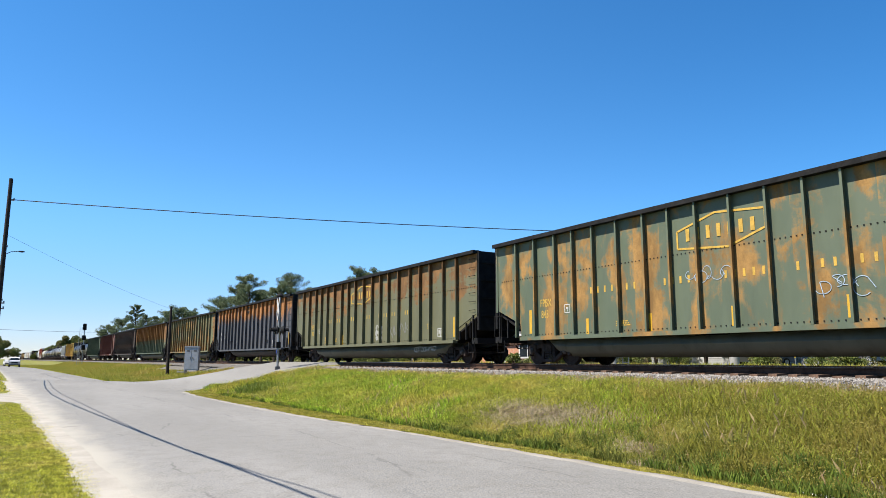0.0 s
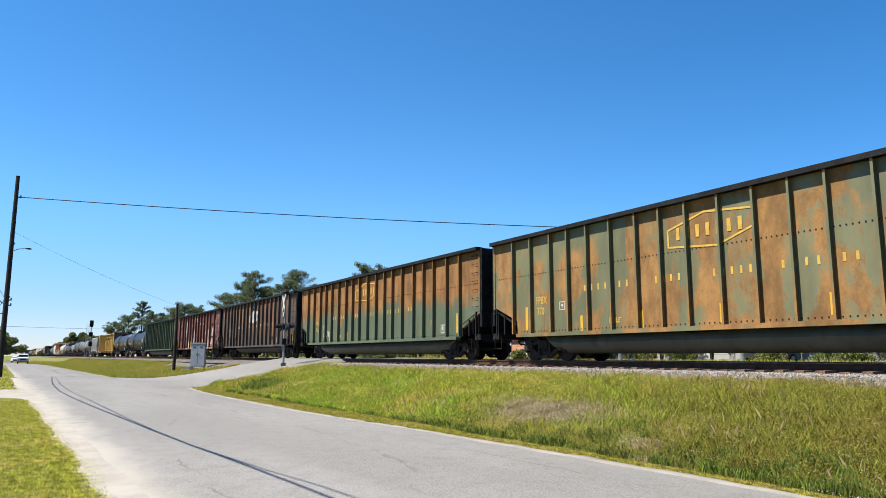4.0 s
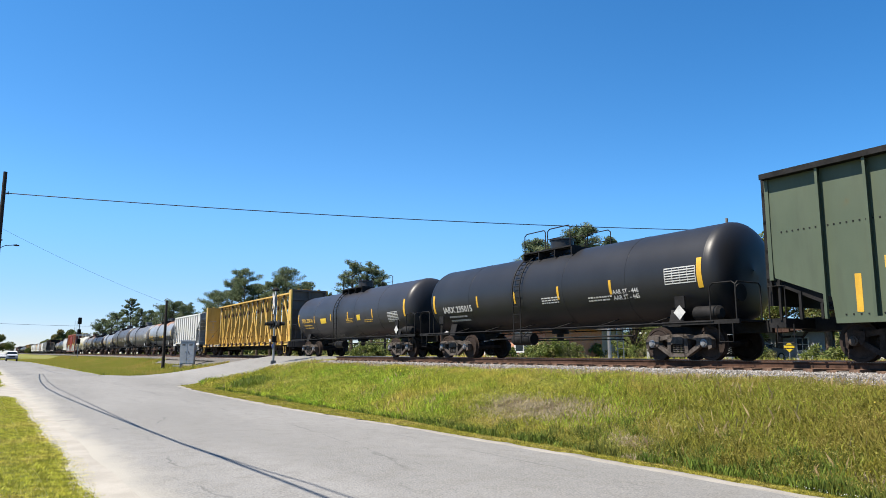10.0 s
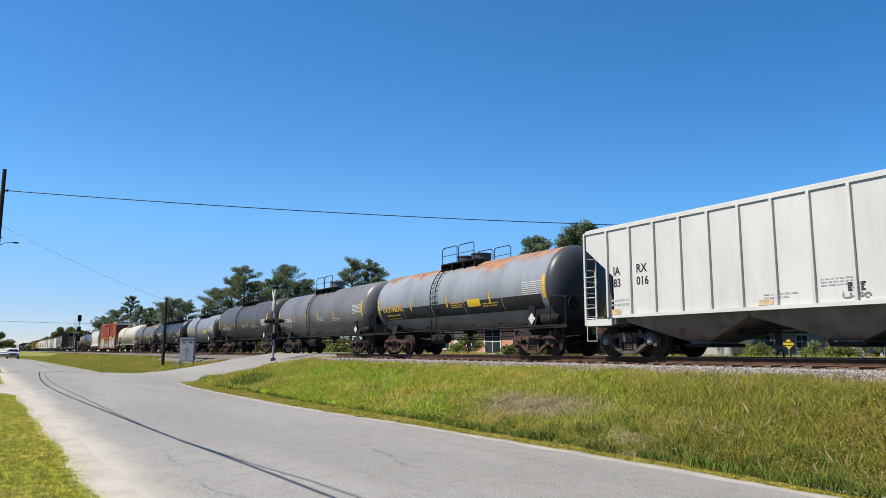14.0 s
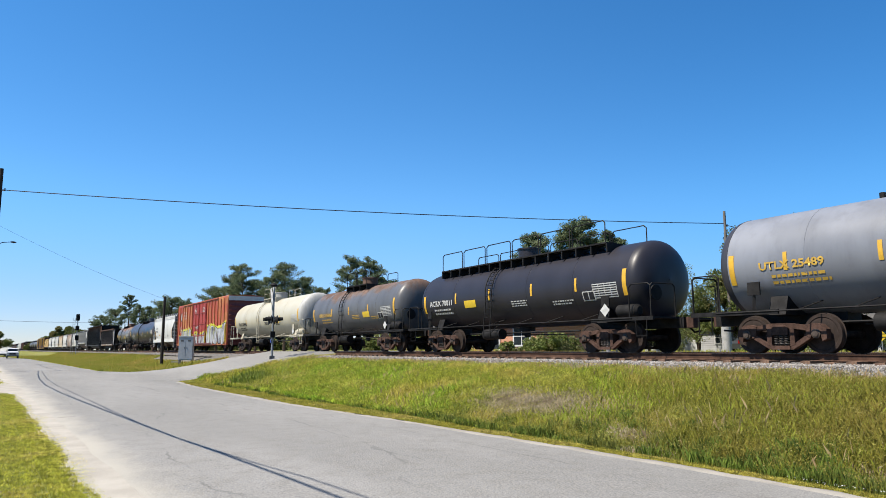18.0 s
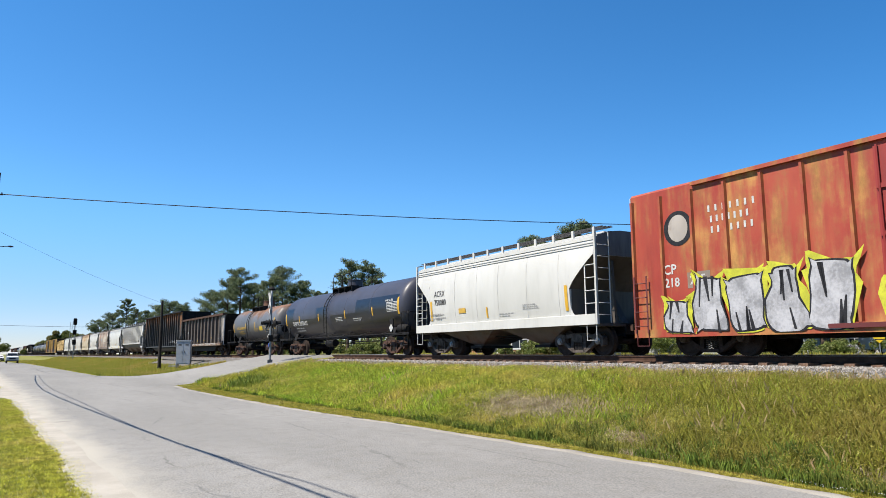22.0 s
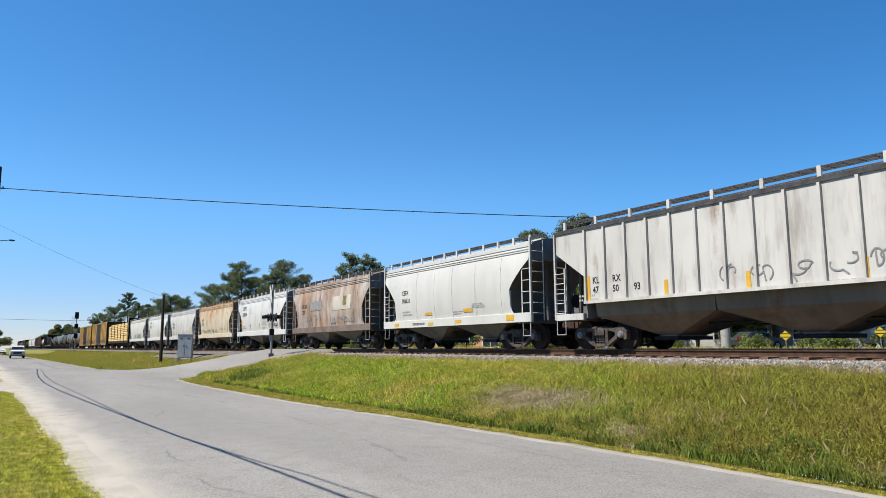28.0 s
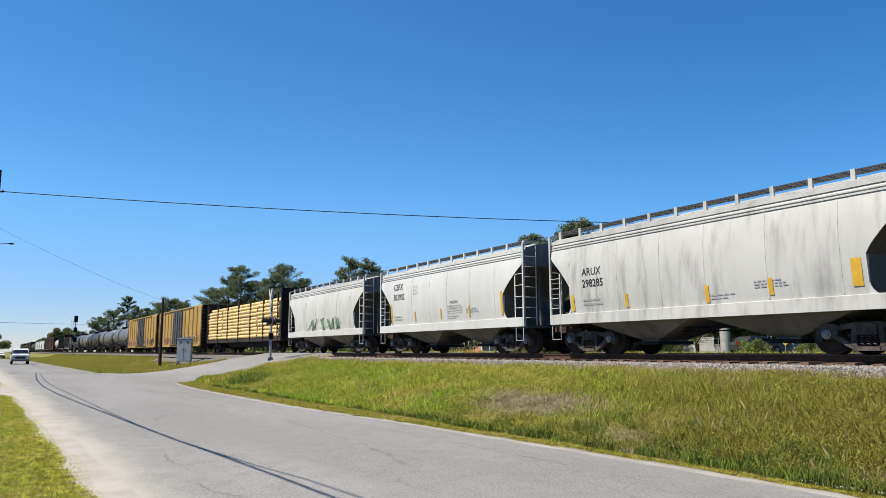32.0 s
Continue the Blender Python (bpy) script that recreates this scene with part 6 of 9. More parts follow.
add(tank_car("dark brown-grey tank car with white lettering", dark_tank("brown grey tank", (0.085, 0.076, 0.072), 0.18, 7, 0.08), 6.65, 1.46, 3.92, "205341", "SHPX", style="rust", text=(5.42, 1.84, 0.235, 2.25), strips=(4.5, 1.8, -1.73, -3.3), table=(-5.07, 1.95), qual=-3.84), 281.5)
# heads again coloured dark for the shade on the tank's ends
add(tank_car("light grey tank car with rust smears on top", dark_tank("light grey tank", (0.225, 0.24, 0.275), 0.16, 8, 0.22, (0.35, 0.22, 0.13), 3.2), 5.1, 1.28, 3.49, "25489", "UTLX", YELLOWMARK, style="rust", bands=3, head_mat=dark_tank("shaded head b", (0.045, 0.045, 0.053), 0.1, 9), placard=((-1.95, 0.78),), text=(4.22, 2.0, 0.18, 1.64), strips=(3.52, 1.36, -1.01, -3.32), qual=-3.1, gap=1.3, squeeze=0.8), 295.9)
add(tank_car("glossy black tank car with a full-length top deck", dark_tank("gloss black tank", (0.026, 0.025, 0.034), 0.03, 10), 6.1, 1.25, 3.42, "70011", "ACRX", long_deck=True, style="rust", placard=((2.41, 0.8),), gap=1.3, text=(5.53, 1.93, 0.22, 1.8), strips=(3.45, 1.06, -1.53, -3.84), table=(-4.6, 1.68), qual=-4.4), 310.6)
add(tank_car("grey tank car covered in brown rust above", dark_tank("rust over grey tank", (0.12, 0.122, 0.13), 0.36, 11, 0.34, (0.23, 0.14, 0.105), 2.85), 5.33, 1.3, 3.52, "65696", "UTLX", YELLOWMARK, style="rust", bands=3, placard=((-2.05, 0.8),), gap=1.3, text=(4.31, 1.96, 0.18, 1.78), strips=(2.43, 0.08, -2.32), table=(-3.82, 1.74), qual=-3.7), 324.73)
add(tank_car("cream tank car with pale rails", paint("cream tank paint", (0.58, 0.53, 0.39), (0.64, 0.60, 0.47), 0.04, (0.35, 0.25, 0.12), grime=0.12, rough=0.4, dark=(0.2, 0.17, 0.1)), 7.25, 1.38, 3.74, "265465", "TILX", BLACKMARK, style="dark", head_mat=paint("greyer head", (0.42, 0.42, 0.40), grime=0.3, rust=0.05), rail_mat=CREAMSTEEL, placard=((-3.0, 0.74),), text=(6.16, 1.93, 0.22, 2.06), strips=(4.15, 1.15, -1.51, -3.72), table=(-5.88, 1.9)), 339.75)

REDBOX = paint("red boxcar paint", (0.40, 0.045, 0.026), (0.48, 0.08, 0.04), 0.45, (0.70, 0.38, 0.11), streak=0.9, patch=0.9, grime=0.25, seed=13, dark=(0.1, 0.02, 0.01))
DARKRED = paint("dark red end paint", (0.14, 0.02, 0.02), grime=0.4, rust=0.2, rust_col=(0.15, 0.04, 0.03))
red = add(box_car("red box car with faded yellow streaks and sprayed graffiti", REDBOX, 9.45, 0.62, 4.68, 18, (-2.4, 2.6), DARKRED, "dark", WHITESTEEL, door_mat=paint("crimson door paint", (0.36, 0.03, 0.025), (0.42, 0.05, 0.035), 0.2, (0.5, 0.2, 0.1), grime=0.3, seed=31)), 358.26)
SPRAYYEL = plain("yellow-green spray paint", (0.62, 0.62, 0.03), 0.6, 0, 0.2, 3)
SPRAYGREY = plain("silver spray paint", (0.46, 0.46, 0.485), 0.5, 0, 0.35, 2)
for a, b, n, lo, hi, sd in ((8.35, 7.35, 1, 0.62, 1.5, 7), (7.35, 3.2, 4, 0.62, 2.05, 1), (2.5, -2.3, 6, 0.64, 1.72, 2), (-2.9, -9.0, 5, 0.62, 2.3, 3)):
    throw_up(red, a, b, lo, hi, -1.556, n, sd, SPRAYYEL, BLACKMARK, SPRAYGREY)
spray(red, 1.6, -0.1, 1.98, 2.4, -1.56, ((WHITEMARK, 0.07),), 14, 4)
side_text(red, "CP", 8.36, 2.2, 0.26, WHITEMARK, -1.477)
side_text(red, "218", 8.33, 1.85, 0.24, WHITEMARK, -1.477)
marks(red, [(7.2, 1.98, 0.72, 0.42)], RUSTBAND, -1.474, None, "repaint_patch", "dull brown repainted patch")
side_text(red, "225", 7.48, 1.87, 0.24, WHITEMARK, -1.479)
brand_row(red, [(6.88, 5.15, 8)], 3.78, 0.17, WHITEMARK, -1.477)
brand_row(red, [(6.8, 5.57, 7)], 3.5, 0.17, WHITEMARK, -1.477)
brand_row(red, [(6.8, 5.45, 7)], 3.22, 0.17, WHITEMARK, -1.477)
g = Geo()
g.add([(-1.478, 7.79 + 0.48 * math.cos(t), 3.42 + 0.48 * math.sin(t)) for t in np.linspace(0, 2 * math.pi, 25)[:-1]], [tuple(range(24))])
part("round_emblem", g, BLACKMARK, red, "faded round emblem")
g = Geo()
g.add([(-1.482, 7.79 + 0.33 * math.cos(t), 3.42 + 0.37 * math.sin(t)) for t in np.linspace(0, 2 * math.pi, 25)[:-1]], [tuple(range(24))])
part("emblem_disc", g, PALEPLATE, red, "soiled pale centre of the emblem")
small_print(red, 1.9, 3.95, 0.9, 4, WHITEMARK, -1.565, None, 0.06, 0.12, 3)
small_print(red, -1.1, 3.95, 0.9, 4, WHITEMARK, -1.565, None, 0.06, 0.12, 4)

CLEANWHITE = paint("clean white hopper", (0.69, 0.685, 0.65), (0.75, 0.745, 0.715), 0.0, grime=0.12, rough=0.45, seed=15)
add(hopper_car("clean white covered hopper with a dark number", CLEANWHITE, prefix="ACRX", number="750080", bays=2, bay_mat=paint("brown bay", (0.12, 0.09, 0.07), grime=0.3, rust=0.3), panels=((4.28, 1.84, 0.14, 0.82, YELLOW), (-4.28, 1.84, 0.14, 0.82, YELLOW), (1.9, 1.75, 0.5, 0.2, YELLOWMARK), (0.2, 1.6, 0.1, 0.4, YELLOW))), 374.88)
add(tank_car("long black tank car with blue-black repaint patches", dark_tank("dusty black tank", (0.055, 0.057, 0.078), 0.05, 16), 7.9, 1.4, 3.75, "203602", "SHPX", style="rust", gap=1.15, text=(6.57, 1.81, 0.25, 2.5), strips=(5.37, 2.2, -1.6, -5.0),
             patches=((7.8, 6.5, 1.6, 2.9, FRESHBLACK), (6.5, 1.0, 1.3, 2.15, FRESHBLACK), (2.6, 1.2, 2.15, 2.75, FRESHBLACK), (0.4, -3.0, 1.3, 2.2, FRESHBLACK), (-3.0, -7.8, 1.3, 2.85, FRESHBLACK))), 390.25)
add(tank_car("short grey tank car with rusty brown top", dark_tank("rusty short tank", (0.13, 0.13, 0.132), 0.40, 17, 0.26, (0.30, 0.16, 0.105), 2.9), 5.06, 1.27, 3.53, "300192", "UTLX", YELLOWMARK, style="rust", gap=1.3, placard=((-1.9, 0.75),), text=(3.96, 1.95, 0.18, 2.1), strips=(1.73, -0.5, -2.76), table=(-3.5, 1.92), qual=-3.1), 405.87)
BROWNGON = paint("brown gondola paint", (0.098, 0.078, 0.068), (0.13, 0.106, 0.092), 0.3, (0.16, 0.10, 0.08), grime=0.6, seed=18)
add(low_gondola("dark brown open gondola with slanted ends and chalk scribbles", BROWNGON, BLACKSTEEL), 420.4)
rusty = add(chip_car("black wood chip car with bright orange rust and white scrawls", paint("black chip paint b", (0.045, 0.047, 0.05), (0.06, 0.062, 0.065), 0.38, (0.40, 0.16, 0.045), lift=0.09, z0=2.9, seed=19, streak=0.9, grime=0.35), WHITEMARK, "", 9.9, LOW_POSTS, notch=False, belly=(-5.6, 5.6), logo=False, seam=False), 438.8)
spray(rusty, -4.2, -8.6, 1.05, 1.6, -1.44, ((WHITEMARK, 0.05),), 16, 12)
add(hopper_car("long dirty grey-white covered hopper with upright posts", paint("dirty white hopper", (0.64, 0.63, 0.60), (0.73, 0.72, 0.69), 0.22, (0.34, 0.20, 0.12), grime=0.6, dark=(0.22, 0.17, 0.13), streak=0.9, seed=20), 8.3, top=3.76, ribs=17, span=6.79, knee=2.24, cut_in=1.45, end_z=3.1, text_z=2.02, prefix="KL    RX", number="47 50 93", bays=3, bay_mat=paint("brown bay b", (0.22, 0.16, 0.11), rust=0.3, grime=0.4), side_z=1.47, roof_mat=WALKGREY, trucks=6.7, walkway=True,
               panels=((6.7, 1.87, 0.15, 0.78, YELLOW), (3.64, 1.7, 0.13, 0.42, YELLOW), (1.09, 1.7, 0.13, 0.42, YELLOW), (-1.7, 1.74, 0.13, 0.44, YELLOW), (-4.2, 1.76, 0.13, 0.46, YELLOW), (-6.7, 1.87, 0.15, 0.78, YELLOW))), 458.3)
add(hopper_car("white covered hopper with yellow strips on its sill", CLEANWHITE, letter=0.2, text_y=3.75, prefix="CEFX", number="303631", bays=2, extra_text="CENTER FLOW", panels=((1.43, 1.5, 0.6, 0.12, YELLOW), (-1.66, 1.52, 0.65, 0.14, YELLOW))), 473.5)
marks(cars[-1][0], [(4.29, 1.09, 0.42, 0.15), (1.18, 1.07, 0.42, 0.12), (-1.0, 1.1, 0.45, 0.12), (-4.45, 1.12, 0.46, 0.2)], YELLOW, -1.528, None, "reflector", "orange-yellow reflective strip")
GRIMY = paint("grimy rust-stained hopper", (0.48, 0.43, 0.38), (0.62, 0.56, 0.50), 0.50, (0.44, 0.19, 0.06), streak=0.7, patch=0.6, grime=0.75, seed=22, soft=0.16)
bc = add(hopper_car("rust-stained grey covered hopper with pale repaint panels", GRIMY, cut_in=0.9, text_y=3.85, prefix="BCAX", number="237", bays=2, sill=paint("sooty brown sill", (0.20, 0.15, 0.12), (0.27, 0.21, 0.17), 0.3, (0.14, 0.09, 0.06), grime=0.6, seed=23), panels=((-2.2, 2.5, 2.4, 0.75, paint("pale cover panel", (0.6, 0.56, 0.48), grime=0.25, rust=0.1)), (-2.6, 2.55, 0.5, 0.6, YELLOWMARK), (1.6, 2.5, 1.7, 0.55, GREYMARK))), 486.4)
spray(bc, 3.0, 1.5, 1.5, 2.1, -1.532, ((GREYMARK, 0.03),), 3, 21)
spray(bc, -0.4, -3.9, 1.42, 1.85, -1.522, ((GREYMARK, 0.03),), 7, 22)
ch = add(hopper_car("white covered hopper with a scrawl by its end", CLEANWHITE, text_y=4.16, letter=0.28, text_z=2.89, prefix="CBFX", number="303904", bays=2, panels=((4.37, 1.83, 0.12, 0.85, YELLOW), (2.13, 1.62, 0.1, 0.42, YELLOW), (-0.06, 1.64, 0.1, 0.42, YELLOW), (-2.2, 1.64, 0.1, 0.42, YELLOW), (-4.37, 1.83, 0.12, 0.85, YELLOW))), 499.0)
spray(ch, -2.9, -4.1, 1.45, 1.85, -1.53, ((BLACKMARK, 0.035),), 9, 22)
ORANGE = paint("orange rusted hopper", (0.64, 0.53, 0.36), (0.70, 0.62, 0.48), 0.40, (0.55, 0.25, 0.06), streak=0.7, patch=0.7, grime=0.25, lift=0.10, z0=2.8, seed=24, soft=0.22)
lo_ = add(hopper_car("tan covered hopper bleeding orange rust", ORANGE, cut_in=1.0, text_y=4.33, prefix="LAFX", number="51057", bays=2, bay_mat=paint("dull brown bay", (0.20, 0.16, 0.12), rust=0.3, grime=0.4), panels=((0.3, 1.55, 0.12, 0.4, YELLOW), (-2.4, 1.55, 0.12, 0.45, YELLOW), (-4.2, 1.9, 0.15, 0.8, YELLOW), (-3.1, 1.7, 0.4, 0.3, WHITEMARK))), 511.75)
spray(lo_, 3.6, -1.0, 1.4, 1.7, -1.53, ((BLACKMARK, 0.02),), 12, 23)
add(hopper_car("dirty off-white covered hopper with dark streaks", paint("streaked white hopper", (0.60, 0.595, 0.565), (0.68, 0.67, 0.64), 0.03, grime=0.55, dark=(0.16, 0.15, 0.14), seed=25), cut_in=1.0, prefix="ARUX", number="298285", bays=2, panels=((4.5, 1.6, 0.14, 0.5, YELLOW), (2.2, 1.55, 0.12, 0.4, YELLOW), (-0.6, 1.55, 0.12, 0.45, YELLOW), (-2.4, 1.6, 0.12, 0.4, YELLOW), (-4.42, 1.75, 0.22, 0.6, YELLOW))), 524.5)
add(hopper_car("white covered hopper with a tidy roof walk", CLEANWHITE, text_y=4.16, letter=0.28, text_z=2.89, prefix="CBFX", number="303902", bays=2, panels=((4.37, 1.83, 0.12, 0.85, YELLOW), (2.13, 1.62, 0.1, 0.42, YELLOW), (-0.06, 1.64, 0.1, 0.42, YELLOW), (-2.2, 1.64, 0.1, 0.42, YELLOW), (-4.37, 1.83, 0.12, 0.85, YELLOW))), 537.2)
gh = add(hopper_car("white covered hopper with green graffiti", paint("soft white hopper", (0.66, 0.65, 0.61), (0.72, 0.71, 0.67), 0.04, grime=0.25, seed=27), bays=2, panels=((-3.0, 1.1, 0.7, 0.14, YELLOW),)), 550.4)
spray(gh, 2.2, -2.6, 1.32, 2.0, -1.52, ((BLACKMARK, 0.2), (plain("green spray paint", (0.16, 0.3, 0.16), 0.6), 0.12)), 5, 28)
add(pole_car("flat car loaded with stacked peeled poles"), 567.7)
YELBOX = paint("yellow boxcar paint", (0.48, 0.28, 0.055), (0.56, 0.35, 0.09), 0.36, (0.2, 0.09, 0.03), streak=0.8, grime=0.35, seed=30)
DARKDOOR = paint("dark blue door paint", (0.045, 0.05, 0.06), rust=0.25, grime=0.3)
for s_ in (589.3, 610.4):
    b_ = add(box_car("yellow box car with dark doors and graffiti", YELBOX, 9.7, 0.7, 4.5, 12, (-2.0, 2.0), BLACKSTEEL, "dark", None, DARKDOOR), s_)
    spray(b_, 8.8, 2.6, 0.9, 1.7, -1.56, ((WHITEMARK, 0.2), (plain("red spray paint", (0.3, 0.05, 0.06), 0.6), 0.12)), 6, int(s_))
    spray(b_, -2.6, -8.8, 0.9, 1.7, -1.56, ((WHITEMARK, 0.2), (plain("dark spray paint", (0.05, 0.05, 0.1), 0.6), 0.12)), 6, int(s_) + 1)
FARGREY = dark_tank("far grey tank", (0.14, 0.137, 0.14), 0.1, 31)
FARDARK = dark_tank("far dark tank", (0.04, 0.04, 0.042), 0.1, 32)
for s_, m_ in ((628.6, FARGREY), (644.6, FARGREY), (660.6, FARDARK), (676.6, FARGREY), (692.6, FARDARK)):
    add(tank_car("dull grey tank car in the rear of the train", m_, 6.4, 1.38, 3.7, panel=False), s_)
add(low_gondola("dark brown gondola in the rear of the train", BROWNGON, BLACKSTEEL), 708.6)
add(chip_car("weathered dark chip car in the rear of the train", paint("far black chip", (0.05, 0.05, 0.052), rust=0.3, grime=0.4, seed=33), WHITEMARK, "", 9.0, LOW_POSTS[1:-1], notch=False, logo=False, seam=False, belly=(-4, 4)), 726.4)
add(tank_car("pale tank car in the rear of the train", paint("far cream tank", (0.55, 0.52, 0.44), rust=0.1, grime=0.3), 5.4, 1.34, 3.6, panel=False), 743.6)
add(box_car("brown box car in the rear of the train", paint("brown boxcar paint", (0.15, 0.06, 0.04), rust=0.3, grime=0.3, seed=35), 8.2, 0.7, 4.4, 12, (-1.6, 1.6), BLACKSTEEL), 760.4)
FARBOX = paint("far boxcar paint", (0.13, 0.06, 0.045), rust=0.3, grime=0.3, seed=37)
add(box_car("dull brown box car in the rear of the train", paint("brown boxcar paint b", (0.12, 0.06, 0.045), rust=0.3, grime=0.3, seed=36), 8.2, 0.7, 4.4, 12, (-1.6, 1.6), BLACKSTEEL), 778.4)
for s_, k_ in ((796.5, 0), (809.4, 0), (822.3, 0), (835.2, 0), (851, 1), (867.5, 1), (886, 2), (906, 2), (925, 1), (941.5, 1), (958, 2), (978, 2)):
    if k_ == 0:
        add(hopper_car("pale covered hopper in the rear of the train", CLEANWHITE, walkway=False), s_)
    elif k_ == 1:
        add(tank_car("dark tank car in the rear of the train", FARDARK, 6.4, 1.38, 3.7, panel=False), s_)
    else:
        add(box_car("brown box car at the rear of the train", FARBOX, 8.8, 0.7, 4.4, 12, (-1.6, 1.6), BLACKSTEEL), s_)

# scrawls and patches on single cars
fx = -1.418
klr = cars[25][0]
for k, y_ in enumerate((1.64, 0.71, -0.27, -1.25, -2.07)):
    spray(klr, y_ + 0.25, y_ - 0.27, 1.6, 2.2, -1.478, ((GREYMARK, 0.035),), 2, 60 + k)
c843, c702, c794, c526 = cars[0][0], cars[1][0], cars[4][0], cars[6][0]
for k in range(3):
    spray(c702, -1.28, -2.0, 1.08 + 0.26 * k, 1.38 + 0.26 * k, fx, ((WHITEMARK, 0.06),), 9, 40 + k)
spray(c702, -3.0, -4.15, 1.05, 1.95, fx, ((GREYMARK, 0.045),), 5, 44)
spray(c702, -4.3, -4.95, 1.2, 1.95, fx, ((GREYMARK, 0.045),), 2, 45)
spray(c702, -5.0, -6.95, 0.46, 0.78, -1.228, ((WHITEMARK, 0.04),), 9, 46)
PALEBLUE = plain("pale blue spray", (0.45, 0.58, 0.72), 0.6, 0, 0.2, 5)
spray(c843, 1.6, 0.2, 2.15, 2.7, fx, ((PALEBLUE, 0.017),), 5, 47)
spray(c843, -2.0, -3.2, 1.5, 2.2, fx, ((PALEBLUE, 0.017),), 4, 48)
spray(c843, -5.2, -6.0, 2.0, 2.6, fx, ((PALEBLUE, 0.017),), 4, 49)
spray(c794, 6.6, 5.5, 1.15, 1.75, fx, ((WHITEMARK, 0.045),), 5, 50)
PATCHGREY = plain("dark grey repaint", (0.14, 0.13, 0.125), 0.7, 0, 0.2, 4)
CREAMPATCH = plain("cream repaint", (0.62, 0.52, 0.38), 0.7, 0, 0.25, 4)
marks(c526, [(5.3, 2.3, 0.62, 0.5), (4.25, 2.1, 1.05, 0.75), (5.1, 1.6, 0.8, 0.7)], PATCHGREY, fx, None, "repaint_patch", "dark grey repainted patch")
side_text(c526, "FP", 5.42, 2.2, 0.26, WHITEMARK, fx - 0.006, squeeze=0.85)
side_text(c526, "BX", 4.62, 2.2, 0.26, WHITEMARK, fx - 0.006, squeeze=0.85)
side_text(c526, "526", 4.3, 1.85, 0.24, WHITEMARK, fx - 0.006, squeeze=0.95)
for y_, z_ in ((8.46, 1.5), (5.37, 1.19), (2.35, 1.19), (-0.53, 1.27), (-2.84, 1.24), (-5.4, 1.24), (-8.9, 1.4)):
    marks(c526, [(y_, z_ + 0.12, 0.22, 0.78)], CREAMPATCH, fx, None, "repaint_patch")
    marks(c526, [(y_, z_, 0.16, 0.55)], YELLOW, fx - 0.005, None, "reflector", "yellow reflective strip")
marks(c526, [(0.31, 1.4, 0.92, 0.34)], CREAMPATCH, fx, None, "repaint_patch")
g = Geo()
g.add([(fx - 0.006, 0.41 + 0.17 * math.cos(t), 1.5 + 0.17 * math.sin(t)) for t in np.linspace(0, 2 * math.pi, 19)[:-1]], [tuple(range(18))])
part("round_mark", g, plain("blue mark", (0.05, 0.30, 0.85), 0.6, 0, 0.1, 5), c526, "bright blue painted disc")
for b_ in (0.95, 1.95, 3.14, 4.18):
    part("hatch_bar", Geo().box(-1.5, -1.41, 6.08, 7.64, b_ - 0.03, b_ + 0.03), BLACKSTEEL, c526, "dark bar of a side hatch")
    part("hatch_bar", Geo().box(-1.5, -1.41, -7.66, -6.08, b_ - 0.03, b_ + 0.03), BLACKSTEEL, c526)
shp = cars[21][0]
side_text(shp, "AAR ST-454", -6.45, 2.55, 0.11, WHITEMARK, 0, (1.4, 2.35))
for tidy, s_ in cars:
    if s_ in (499.0, 537.2):
        side_text(tidy, "WARNING", -0.79, 2.02, 0.11, GREYMARK, -1.543, squeeze=0.8)
        small_print(tidy, -0.6, 1.92, 1.1, 4, GREYMARK, -1.54, None, 0.025, 0.08, 9)
        side_text(tidy, "C", 2.13, 2.74, 0.1, GREYMARK, -1.55)
        for a_, b_, c_, d_ in ((2.27, 1.91, 2.6, 2.62), (2.27, 1.91, 2.94, 2.96), (2.27, 2.25, 2.62, 2.94), (1.93, 1.91, 2.62, 2.94)):
            part("stencil_frame", mark(Geo(), a_, b_, c_, d_, -1.549), GREYMARK, tidy)
h236 = cars[11][0]
spray(h236, -3.3, -4.12, 1.5, 1.86, -1.478, ((GREYMARK, 0.03),), 5, 71)
spray(h236, -2.5, -3.05, 1.25, 1.45, -1.478, ((GREYMARK, 0.03),), 4, 72)
small_print(h236, -2.56, 1.62, 0.42, 4, BLACKMARK, -1.478, None, 0.035, 0.05, 73)
h20 = cars[20][0]
side_text(h20, "LD LMT  206100  LB", 4.4, 1.64, 0.085, GREYMARK, -1.522, squeeze=0.85)
side_text(h20, "LT WT     56900  LB", 4.4, 1.47, 0.085, GREYMARK, -1.505, squeeze=0.85)


def gone(t):
    """How far the train has rolled at t seconds."""
    return 15.997 * t - 0.00589 * ((t - 16) ** 2 - 256)


